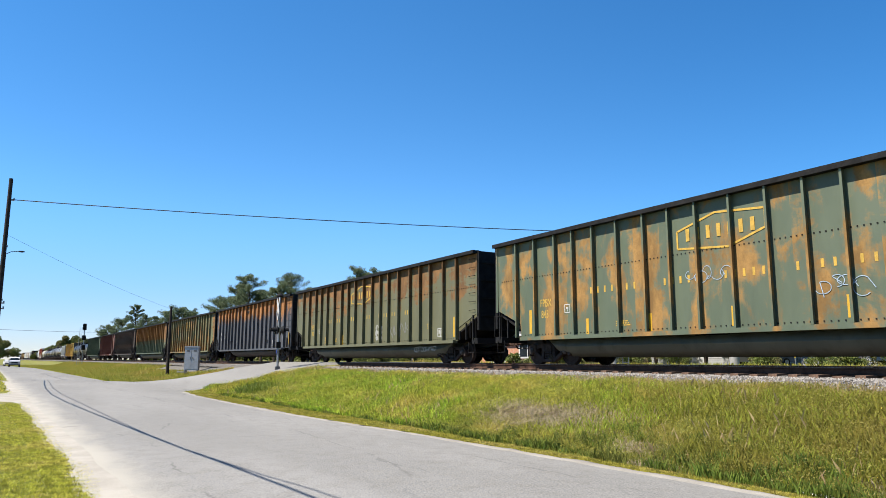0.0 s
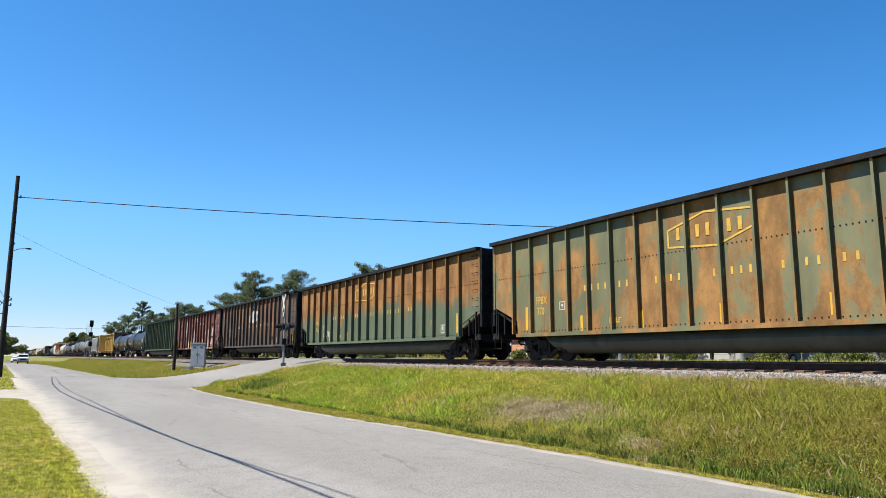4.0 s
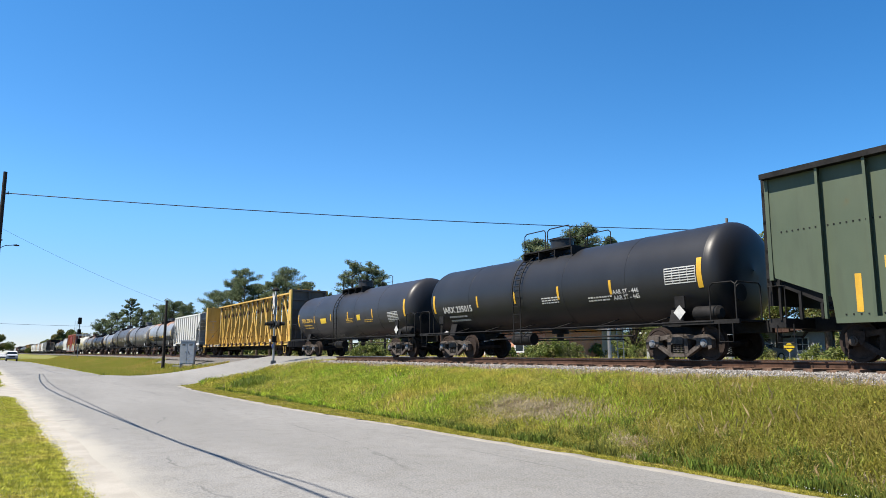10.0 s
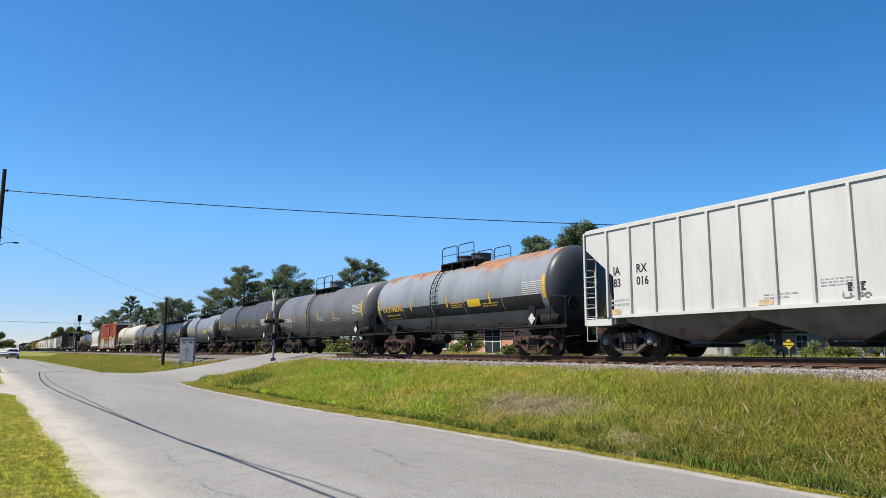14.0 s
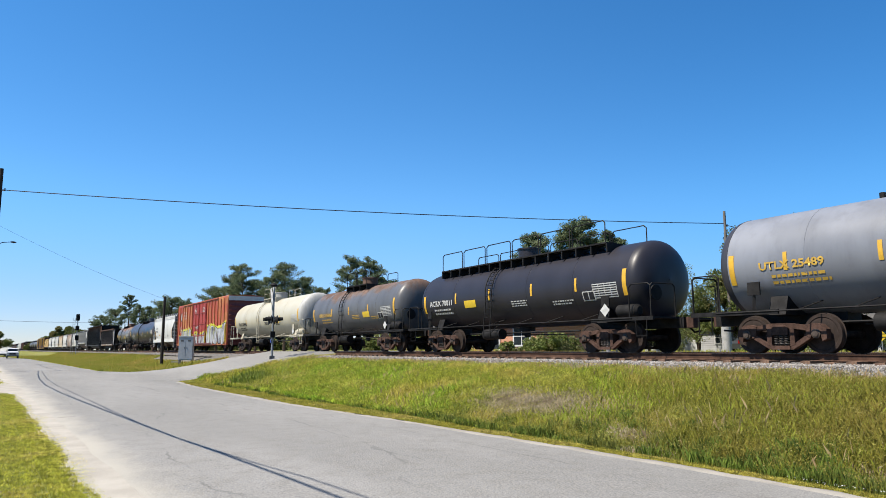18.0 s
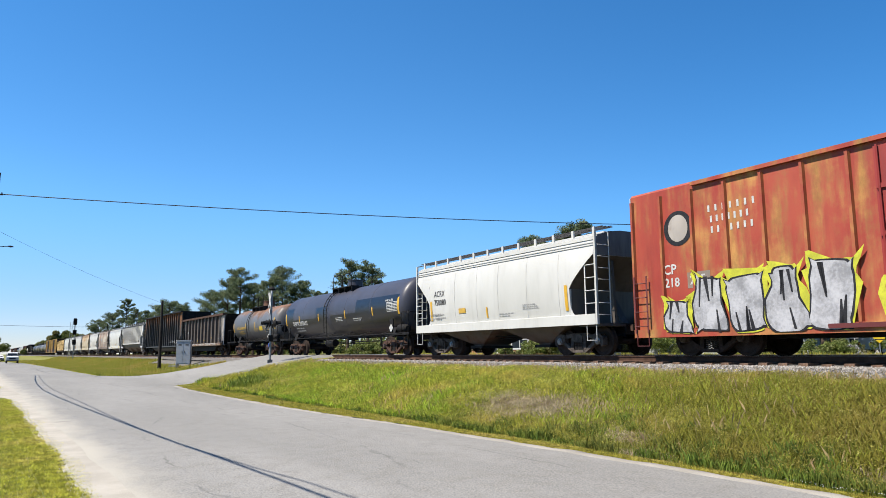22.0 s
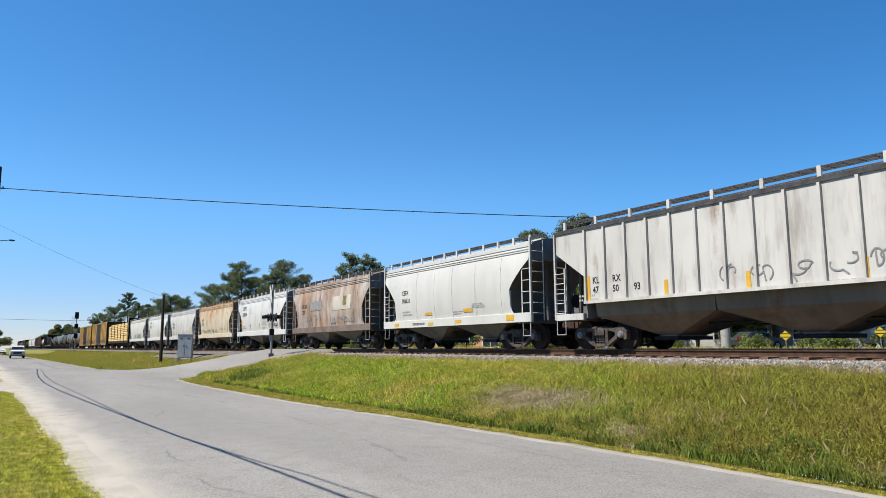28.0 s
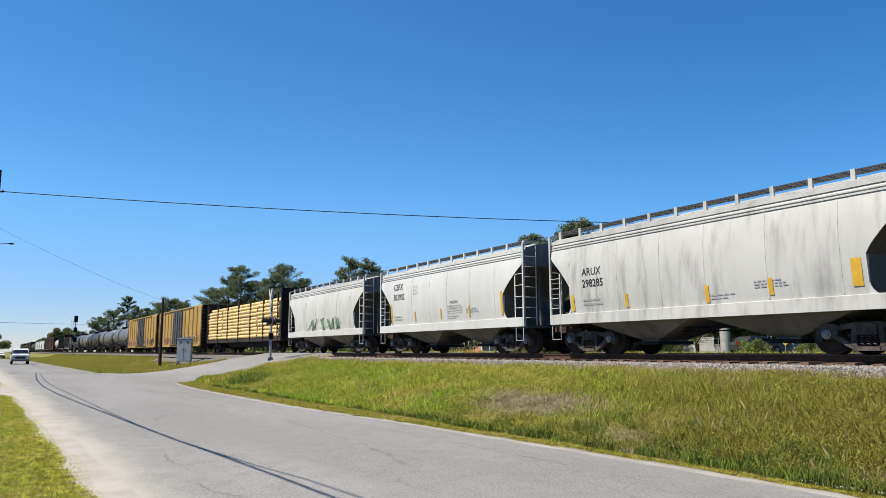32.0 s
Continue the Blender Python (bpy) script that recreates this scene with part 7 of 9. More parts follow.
# ---- grass, weeds and trees ----
def leaf_material(name, a, b, c, scale=0.6, gloss=0.6, through=0.35, olive=None, mottle=0.0):
    """Leaves or blades: colour varies by piece and by place; some light passes through."""
    m = Mat(name, gloss, 0, 0.25)
    r = m.rand(True)
    col = m.mix(r, a, b)
    col = m.mix(m.ramp(m.noise(scale, 4), 0.46, 0.66), col, c)
    if mottle:  # single plants differ in tone
        tone = m.ramp(m.noise(mottle, 3, rough=0.7), 0.36, 0.64, 0.5, 1.35)
        col = m.mix(1.0, col, tone, "MULTIPLY")
    if olive:  # duller, drier growth towards one end of the bank
        far = m.math("ADD", m.xyz()[1], m.math("MULTIPLY", m.noise(0.5, 4), 9.0))
        col = m.mix(m.ramp(far, 9.0, 24.0, 0.8, 0.0), col, olive)
    m.color(col)
    tr = m.t.nodes.new("ShaderNodeBsdfTranslucent")
    m.t.links.new(col, tr.inputs["Color"])
    mx = m.t.nodes.new("ShaderNodeMixShader")
    mx.inputs[0].default_value = through
    out = m.t.nodes["Material Output"]
    m.t.links.new(m.b.outputs[0], mx.inputs[1])
    m.t.links.new(tr.outputs[0], mx.inputs[2])
    m.t.links.new(mx.outputs[0], out.inputs["Surface"])
    return m.m


def blades(name, label, x, y, h, w, mat, seed, zfun=rough_ground, lean=0.5):
    """Upright grass blades, each a bent strip of two triangles."""
    rng = np.random.default_rng(seed)
    n = len(x)
    z = zfun(x, y) - 0.01
    a = rng.uniform(0, 2 * np.pi, n)
    d = np.stack([np.cos(a), np.sin(a)], 1)
    b = rng.uniform(0, 2 * np.pi, n)
    tip = np.stack([np.cos(b), np.sin(b)], 1) * (h * lean * rng.uniform(0.2, 1.0, n))[:, None]
    p0 = np.stack([x - d[:, 0] * w, y - d[:, 1] * w, z], 1)
    p1 = np.stack([x + d[:, 0] * w, y + d[:, 1] * w, z], 1)
    mid = np.stack([x + tip[:, 0] * 0.3 + d[:, 0] * w * 0.7, y + tip[:, 1] * 0.3 + d[:, 1] * w * 0.7, z + h * 0.6], 1)
    top = np.stack([x + tip[:, 0], y + tip[:, 1], z + h], 1)
    v = np.stack([p0, p1, mid, top], 1).reshape(-1, 3)
    i = np.arange(n)[:, None] * 4
    f = np.concatenate([i + np.array([[0, 1, 2]]), i + np.array([[0, 2, 3]])], 1).reshape(-1, 3)
    return tagged(new(name, sheet(name, v, f, mat)), label, "grass", kind="stuff")


GRASS_BANK = leaf_material("bank weeds", (0.13, 0.18, 0.014), (0.46, 0.46, 0.05), (0.46, 0.37, 0.075), 0.7, through=0.28, olive=(0.125, 0.102, 0.020), mottle=5.0)
GRASS_BRIGHT = leaf_material("bright grass", (0.15, 0.27, 0.016), (0.38, 0.50, 0.046), (0.38, 0.40, 0.046), 0.4, olive=(0.20, 0.19, 0.03), mottle=4.0)
GRASS_LAWN = leaf_material("roadside lawn", (0.31, 0.32, 0.034), (0.45, 0.425, 0.06), (0.50, 0.43, 0.085), 0.5, mottle=6.0)
GRASS_VERGE = leaf_material("mown verge", (0.24, 0.225, 0.03), (0.40, 0.35, 0.06), (0.42, 0.34, 0.09), 0.8, mottle=6.0)
GRASS_FIELD = leaf_material("field grass", (0.222, 0.24, 0.032), (0.318, 0.288, 0.052), (0.365, 0.28, 0.068), 0.25)
LEAFLET = leaf_material("weed leaflets", (0.06, 0.10, 0.01), (0.46, 0.46, 0.06), (0.42, 0.37, 0.08), 0.7, 0.5, 0.25, olive=(0.15, 0.122, 0.026), mottle=7.0)
STRAW = leaf_material("dry stalks", (0.37, 0.29, 0.15), (0.27, 0.20, 0.10), (0.31, 0.21, 0.11), 0.8)
rng = np.random.default_rng(3)


def bank_points(n, y0=2.5, y1=38.5, x0=7.6, x1=14.5):
    y = y0 + (y1 - y0) * rng.random(n) ** 1.25
    x = x0 + (x1 - x0) * rng.random(n)
    keep = (x > edge(RIGHT_EDGE, y) + 0.12) & (y < side_near(x) - 0.15)
    return x[keep], y[keep]


def weed_line(y):
    """Where the mown verge ends and the tall weeds begin."""
    return np.interp(y, (3, 5.5, 7.3, 10.3, 15, 23, 30, 36), (8.45, 8.52, 8.6, 8.75, 8.62, 8.1, 7.95, 8.05)) + 0.13 * wave(y * 0.2, y, 1.9, 7) + 0.06 * wave(y * 0.3, y, 6.0, 8)


def dryness(x, y):
    """Bare, dry spots on the slope."""
    return np.clip(sum(w * np.exp(-((x - a) / p) ** 2 - ((y - b) / q) ** 2) for a, b, p, q, w in
                       ((10.6, 13.4, 0.95, 2.6, 1.0), (8.95, 8.6, 0.2, 0.6, 0.8), (9.3, 4.6, 0.3, 0.8, 0.7), (10.3, 21.6, 0.3, 1.3, 0.7), (9.4, 30.0, 0.25, 1.0, 0.7), (9.6, 9.3, 0.25, 0.7, 0.6))), 0, 1)


x, y = bank_points(250000)
clump = wave(x, y, 1.1, 4)
fine = wave(x, y, 4.0, 6)
rise = smooth(-0.12, 0.45, x - weed_line(y))
dry = dryness(x, y)
h = (0.03 + rise * (1 - 0.6 * smooth(12.6, 14.0, x)) * (0.12 + 0.07 * clump + 0.055 * fine + 0.05 * wave(x, y, 2.1, 21))) * rng.uniform(0.4, 1.3, len(x)) * (1 - 0.7 * dry)
keep = rng.random(len(x)) > 0.93 * dry
blades("embankment_grass", "tall yellow-green weeds and grass on the embankment", x[keep], y[keep], h[keep].clip(0.03), 0.0042, GRASS_BANK, 5)
x, y = bank_points(130000)
sel = (wave(x, y, 0.7, 9) > -0.1) & (x > weed_line(y) + 0.1) & (rng.random(len(x)) > dryness(x, y)) & (rng.random(len(x)) > 0.6 * (1 - smooth(7.0, 17.0, y)))
x, y = x[sel], y[sel]
blades("embankment_bright_grass", "bright green grass patches on the embankment", x, y, rng.uniform(0.08, 0.24, len(x)) * (1 - 0.6 * smooth(12.6, 14.0, x)), 0.006, GRASS_BRIGHT, 6)
x, y = bank_points(2600)
sel = (x > weed_line(y) + 0.3) & (wave(x, y, 0.9, 12) > 0.2)
x, y = x[sel], y[sel]
blades("embankment_dry_stalks", "dry straw-coloured stalks among the weeds", x, y, rng.uniform(0.15, 0.36, len(x)) * (1 - 0.6 * smooth(12.6, 14.0, x)), 0.0028, STRAW, 7, lean=0.5)
# small leaves of the weeds, standing among the blades
x, y = bank_points(520000, x0=8.5)
v = np.stack([x, y, rough_ground(x, y) + (0.05 + 0.17 * rng.random(len(x)) * (1 + 0.5 * wave(x, y, 1.1, 4))) * (1 - 0.5 * smooth(12.6, 14.0, x))], 1)
keep = (rng.random(len(x)) > 0.95 * dryness(x, y)) & (x > weed_line(y) + 0.05)
v = v[keep]
a, b = rng.normal(0, 1, v.shape) * (1, 1, 0.55), rng.normal(0, 1, v.shape)
a /= np.linalg.norm(a, axis=1)[:, None]
b = np.cross(a, b)
b /= np.linalg.norm(b, axis=1)[:, None] + 1e-6
s_ = rng.uniform(0.006, 0.016, len(v))[:, None]
v = np.stack([v - a * s_, v - b * s_ * 0.5, v + a * s_, v + b * s_ * 0.5], 1).reshape(-1, 3)
tagged(new("embankment_leaves", sheet("embankment_leaves", v, np.arange(len(v)).reshape(-1, 4), LEAFLET)), "small yellow-green weed leaves on the embankment", "weeds", kind="stuff")
# short mown verge between the road and the bank
n = 170000
y = 2 + 37 * rng.random(n) ** 1.4
x = edge(RIGHT_EDGE, y) + 0.17 + 0.05 * wave(y * 0.3, y, 2.6, 5) + 0.05 * wave(y * 0.3, y, 8.0, 6) + (weed_line(y) + 0.1 - edge(RIGHT_EDGE, y)) * rng.random(n)
blades("verge_grass", "short yellow-green grass along the road edge", x, y, rng.uniform(0.015, 0.05, n), 0.005, GRASS_VERGE, 15)
# dry straw on the bare spots
x, y = bank_points(800000)
keep = rng.random(len(x)) < 1.1 * dryness(x, y) - 0.12
blades("dry_grass", "pale dry grass on bare spots of the bank", x[keep], y[keep], rng.uniform(0.03, 0.1, keep.sum()), 0.009, leaf_material("dead grass", (0.32, 0.26, 0.17), (0.44, 0.36, 0.25), (0.24, 0.185, 0.12), 1.5), 16, lean=0.9)
# coarse dark weeds at the foot of the bank
ty_ = 3 + 31 * rng.random(360) ** 1.7
tx_ = weed_line(ty_) + 0.12 + 1.6 * rng.random(360) ** 3.0
tall = np.repeat(rng.uniform(0.10, 0.28, 360) * (0.6 + 0.4 * smooth(20, 8, ty_)), 110)
cx, cy = np.repeat(tx_, 110), np.repeat(ty_, 110)
x, y = cx + rng.normal(0, 0.09, len(cx)), cy + rng.normal(0, 0.12, len(cx))
sel = (y < side_near(x) - 0.3) & (x > weed_line(y)) & (rng.random(len(x)) > dryness(x, y))
blades("coarse_weeds", "dark green coarse weed clumps at the foot of the bank", x[sel], y[sel], (tall * rng.uniform(0.5, 1.1, len(x)))[sel], 0.003,
       leaf_material("coarse weed", (0.07, 0.115, 0.018), (0.16, 0.21, 0.034), (0.17, 0.18, 0.04), mottle=5.0), 8, lean=0.45)
# a leafy bush near the crossing
x, y = rng.normal(9.6, 0.4, 1500), rng.normal(33.6, 0.7, 1500)
blades("leafy_weeds", "dark leafy weeds beside the side road", x, y, rng.uniform(0.1, 0.45, 1500), 0.025, leaf_material("leafy weed", (0.115, 0.16, 0.022), (0.18, 0.215, 0.036), (0.19, 0.2, 0.043)), 9)
# bright leafy plants at the foot of the slope
for cx_, cy_, n in ((8.95, 13.9, 260), (8.9, 13.0, 160), (9.0, 16.2, 120)):
    x, y = rng.normal(cx_, 0.12, n), rng.normal(cy_, 0.3, n)
    blades("leafy_weeds", "bright green broad-leaved weeds at the foot of the bank", x, y, rng.uniform(0.05, 0.17, n), 0.013, GRASS_BRIGHT, int(cy_ * 10), lean=0.9)
# lawn on the near side of the road
n = 380000
y = 6 + 36 * rng.random(n) ** 1.6
x = edge(LEFT_EDGE, y) + 0.05 - 5.5 * rng.random(n) ** 1.3
drive = np.exp(-((y - 36) / 3.6) ** 2) + np.exp(-((y - 31.5) / 1.5) ** 2)
keep = (rng.random(n) > drive * 1.3) & (x < edge(LEFT_EDGE, y) - 0.14 + 0.1 * wave(x, y, 1.7, 2) + 0.08 * wave(x, y, 6, 3) - 0.25 * rng.random(n) ** 3)
x, y = x[keep], y[keep]
blades("lawn", "short yellow-green lawn beside the road", x, y, rng.uniform(0.02, 0.05, len(x)) * (0.5 + 0.5 * smooth(0.1, 0.9, edge(LEFT_EDGE, y) - x)), 0.005, GRASS_LAWN, 10, zfun=lambda a, b: np.where(a > edge(LEFT_EDGE, b) - 0.75, np.maximum(rough_ground(a, b), 0.016), rough_ground(a, b)), lean=0.9)
n = 26000
y = 42 + 120 * rng.random(n)
x = edge(LEFT_EDGE, y) - 0.3 - 9 * rng.random(n)
keep = np.abs(y - 62) > 2.4
blades("far_lawn", "grass verge farther along the road", x[keep], y[keep], rng.uniform(0.06, 0.14, keep.sum()), 0.03, GRASS_LAWN, 11)
n = 90000
y = 48.8 + 157 * rng.random(n) ** 1.6
x0 = edge(RIGHT_EDGE, y) + 0.3
x1 = 14.2 + bend(y)
x = x0 + (x1 - x0) * rng.random(n)
keep = (y > side_far(x) + 0.4) & ((x - bend(y) < 12.8 - 1.0 * np.exp(-((y - 56) / 5) ** 2)) | (y > 78))
blades("field_grass", "yellow-green rough grass between the road and the track", x[keep], y[keep], rng.uniform(0.08, 0.28, keep.sum()), 0.028, GRASS_FIELD, 12)
x, y = rng.uniform(13.2, 14.9, 4200), 4 + 34 * rng.random(4200)
blades("trackside_weeds", "reddish dry weeds along the edge of the ballast", x, y, rng.uniform(0.05, 0.25, 4200), 0.004, STRAW, 13, zfun=lambda a, b: np.maximum(rough_ground(a, b), 1.02 + 0.0 * a))
x, y = rng.uniform(25, 34, 16000), -4 + 70 * rng.random(16000)
blades("far_side_grass", "grass beyond the tracks", x, y, rng.uniform(0.1, 0.4, 16000), 0.03, GRASS_FIELD, 14)


def flowers(name, label, x, y, lift, size, mat, seed):
    r2 = np.random.default_rng(seed)
    z = rough_ground(x, y) + lift
    n = len(x)
    a = r2.uniform(0, 6.28, n)
    p = np.stack([x, y, z], 1)
    u = np.stack([np.cos(a), np.sin(a), r2.uniform(-0.3, 0.3, n)], 1) * size
    v_ = np.stack([-np.sin(a) * 0.5, np.cos(a) * 0.5, 0.8 + 0 * a], 1) * size
    v = np.stack([p - u, p - v_, p + u, p + v_], 1).reshape(-1, 3)
    tagged(new(name, sheet(name, v, np.arange(4 * n).reshape(-1, 4), mat)), label, "flowers", kind="stuff")


y = 3 + 2.6 * rng.random(260)
x = weed_line(y) + rng.uniform(-0.3, 0.35, 260)
flowers("white_flowers", "tiny white flowers at the foot of the bank", x, y, 0.07, 0.006, WHITEMARK, 3)
x, y = rng.uniform(8.5, 12.5, 130), 3 + 28 * rng.random(130)
flowers("yellow_flowers", "small yellow flowers among the weeds", x, y, 0.27, 0.011, plain("yellow petals", (0.8, 0.62, 0.02), 0.6), 4)

# ballast stones on the near slope
n = 24000
y = -2 + 62 * rng.random(n) ** 1.2
x = TX - rng.uniform(1.35, 2.75, n)
sx = TX - x
z = np.interp(sx, (1.34, 2.0, 2.75), (1.22, 1.2, 1.02))
s = rng.uniform(0.018, 0.042, n)
octa = np.array([(1, 0, 0), (-1, 0, 0), (0, 1, 0), (0, -1, 0), (0, 0, 1), (0, 0, -1)], dtype=float)
v = (octa[None] * rng.uniform(0.6, 1.2, (n, 6, 1)) + rng.uniform(-0.25, 0.25, (n, 6, 3))) * s[:, None, None] + np.stack([x, y, z], 1)[:, None]
fo = np.array([(0, 2, 4), (2, 1, 4), (1, 3, 4), (3, 0, 4), (2, 0, 5), (1, 2, 5), (3, 1, 5), (0, 3, 5)])
f = (np.arange(n)[:, None, None] * 6 + fo[None]).reshape(-1, 3)


def pebble():
    m = Mat("loose stones", 0.9, 0, 0.3)
    m.color(m.mix(m.rand(True), (0.08, 0.075, 0.07), (0.26, 0.243, 0.23)))
    return m.m


PEBBLE = pebble()
tagged(new("ballast_stones", sheet("ballast_stones", v.reshape(-1, 3), f, PEBBLE)), "loose grey ballast stones", "stones", kind="stuff")

BARK = plain("pine bark", (0.11, 0.08, 0.06), 0.95, 0, 0.4, 5, 0.8, 0.03)
NEEDLE = leaf_material("pine needles", (0.045, 0.072, 0.042), (0.14, 0.18, 0.09), (0.125, 0.145, 0.075), 0.3, 0.7, 0.3)
OAKLEAF = leaf_material("oak leaves", (0.06, 0.085, 0.02), (0.13, 0.15, 0.04), (0.135, 0.115, 0.04), 0.35, 0.6, 0.3)
FRESHLEAF = leaf_material("spring leaves", (0.086, 0.122, 0.025), (0.158, 0.18, 0.05), (0.13, 0.122, 0.05), 0.5, 0.6, 0.35)


def leaf_cloud(centers, radii, per, size, seed, flat=0.7, slim=0.5):
    """Small leaf quads scattered through clumps."""
    r2 = np.random.default_rng(seed)
    vs = []
    for (cx, cy, cz), r in zip(centers, radii):
        m = max(10, int(per * r * r))
        d = r2.normal(0, 1, (m, 3))
        d /= np.linalg.norm(d, axis=1)[:, None]
        p = d * (r * r2.random(m) ** 0.45)[:, None] * np.array([1, 1, flat]) + np.array([cx, cy, cz])
        a = r2.normal(0, 1, (m, 3))
        a /= np.linalg.norm(a, axis=1)[:, None]
        b = np.cross(a, r2.normal(0, 1, (m, 3)))
        b /= np.linalg.norm(b, axis=1)[:, None] + 1e-6
        s = size * r2.uniform(0.5, 1.3, m)[:, None]
        vs.append(np.stack([p - a * s, p - b * s * slim, p + a * s, p + b * s * slim], 1).reshape(-1, 3))
    v = np.concatenate(vs)
    return v, np.arange(len(v)).reshape(-1, 4)


def tree(kind, x, y, h, spread, seed, label):
    """A tree: tapered trunk with limbs, and a crown of many small leaves in clumps."""
    rnd = random.Random(seed)
    z0 = float(ground_z(x, y)) - 0.1
    name = "pine_tree" if kind == "pine" else "shrub" if kind == "shrub" else "broadleaf_tree"
    t = thing(name, label, "tree" if kind != "shrub" else "shrub", pose(x, y, z0), group="trees beyond the track")
    g = Geo()
    centers, radii = [], []
    lean = (rnd.uniform(-0.03, 0.03), rnd.uniform(-0.03, 0.03))
    at = lambda z: Vector((lean[0] * z, lean[1] * z, z))
    r0 = h * 0.016 + 0.06
    if kind == "pine":
        base = h * rnd.uniform(0.48, 0.58)
        steps = 6
        for k in range(steps):
            a, b = h * 0.95 * k / steps, h * 0.95 * (k + 1) / steps
            g.rod(at(a), at(b), r0 * (1 - 0.8 * k / steps), 8, r0 * (1 - 0.8 * (k + 1) / steps))
        count = int(22 + spread * 3.6)
        for k in range(count):
            f = (k + rnd.random()) / count
            z = base + (h - base) * f
            reach = 0.8 * spread * (0.3 + 0.75 * math.sin(math.pi * min(1, 0.25 + 0.72 * f))) * rnd.uniform(0.45, 1.15)
            a = rnd.uniform(0, 6.28)
            end = at(z) + Vector((math.cos(a) * reach, math.sin(a) * reach, reach * rnd.uniform(0.1, 0.55)))
            g.rod(at(z - 0.3), end, r0 * 0.22, 5, r0 * 0.06)
            far_off = math.hypot(x, y) > 120
            for j in range(5 if far_off else 6):  # tufts sit in flat plates along the outer part of a limb
                q = at(z).lerp(end, 0.42 + 0.118 * j)
                wide = 0.11 * reach
                centers.append((q.x + rnd.uniform(-wide, wide), q.y + rnd.uniform(-wide, wide), q.z + rnd.uniform(-0.1, 0.35)))
                radii.append(rnd.uniform(0.45, 0.95) * spread / (5.7 if far_off else 4.6))
        centers.append(tuple(at(h * 0.97)))
        radii.append(spread / 7)
        v, f_ = leaf_cloud(centers, radii, 330 * (3.6 / spread) ** 2, 0.17, seed, 0.7, 0.3)
        mat = NEEDLE
    else:
        fork = h * (0.28 if kind == "oak" else 0.12)
        g.rod((0, 0, 0), at(fork), r0 * (1.3 if kind == "oak" else 0.6), 8, r0)
        n = 34 if kind == "oak" else 14
        for k in range(n):
            a = rnd.uniform(0, 6.28)
            el = rnd.uniform(0.05, 1.45)
            rr = rnd.uniform(0.65, 1.0)
            end = at(fork) + Vector((math.cos(a) * math.cos(el) * spread * rr, math.sin(a) * math.cos(el) * spread * rr, math.sin(el) * (h - fork) * rr * 0.92))
            mid = at(fork).lerp(end, 0.5) + Vector((0, 0, 0.5))
            g.rod(at(fork), mid, r0 * 0.4, 5, r0 * 0.2)
            g.rod(mid, end, r0 * 0.2, 5, r0 * 0.05)
            for q in (end, mid.lerp(end, 0.5)):
                centers.append((q.x + rnd.uniform(-0.6, 0.6), q.y + rnd.uniform(-0.6, 0.6), q.z + rnd.uniform(-0.3, 0.3)))
                radii.append(rnd.uniform(0.7, 1.25) * spread / (4.6 if kind == "oak" else 3.4))
        away = max(1.0, math.hypot(x, y) / 130)
        per = (380 if kind == "oak" else 240) * (5 / spread) ** 1.1
        v, f_ = leaf_cloud(centers, radii, per, (0.125 if kind == "oak" else 0.075) * away, seed, 0.85)
        mat = OAKLEAF if kind == "oak" else FRESHLEAF
    part("trunk", g, BARK, t)
    part("crown", sheet("crown", v, f_, mat), None, t)
    return t


def bearing(az, d):
    return d * math.sin(radians(az)), d * math.cos(radians(az))


PINE = "tall dark green pine with a bare trunk"
for az, d, top_el, spread, seed in ((5.4, 255, 2.3, 5, 1), (6.2, 250, 2.85, 5.5, 2), (7.2, 245, 3.95, 4, 3), (7.9, 240, 3.2, 4, 4), (8.6, 240, 3.1, 4, 5), (9.4, 225, 3.45, 5, 6), (10.1, 215, 3.8, 6, 7), (11.0, 218, 3.6, 5, 23), (12.35, 200, 3.2, 3.2, 24),
                                    (13.4, 165, 4.6, 6, 8), (14.3, 158, 5.5, 5.5, 9), (15.2, 152, 6.35, 5.5, 10), (16.3, 155, 5.2, 5, 11), (17.3, 150, 5.6, 5, 12), (18.5, 148, 6.5, 6, 13), (19.9, 150, 5.5, 5, 14), (21.2, 155, 4.7, 4, 15),
                                    (23.6, 138, 7.15, 5, 16), (25.2, 136, 6.9, 5, 17), (26.3, 140, 5.6, 4.5, 18), (38.4, 104, 9.0, 4.2, 19), (41.2, 100, 9.2, 4.2, 20), (42.6, 98, 9.9, 4.6, 21), (44.3, 101, 8.9, 3.5, 22)):
    x, y = bearing(az, d)
    tree("pine", x, y, d * math.tan(radians(top_el)) + 1.6 - 1.2, spread, seed, PINE)
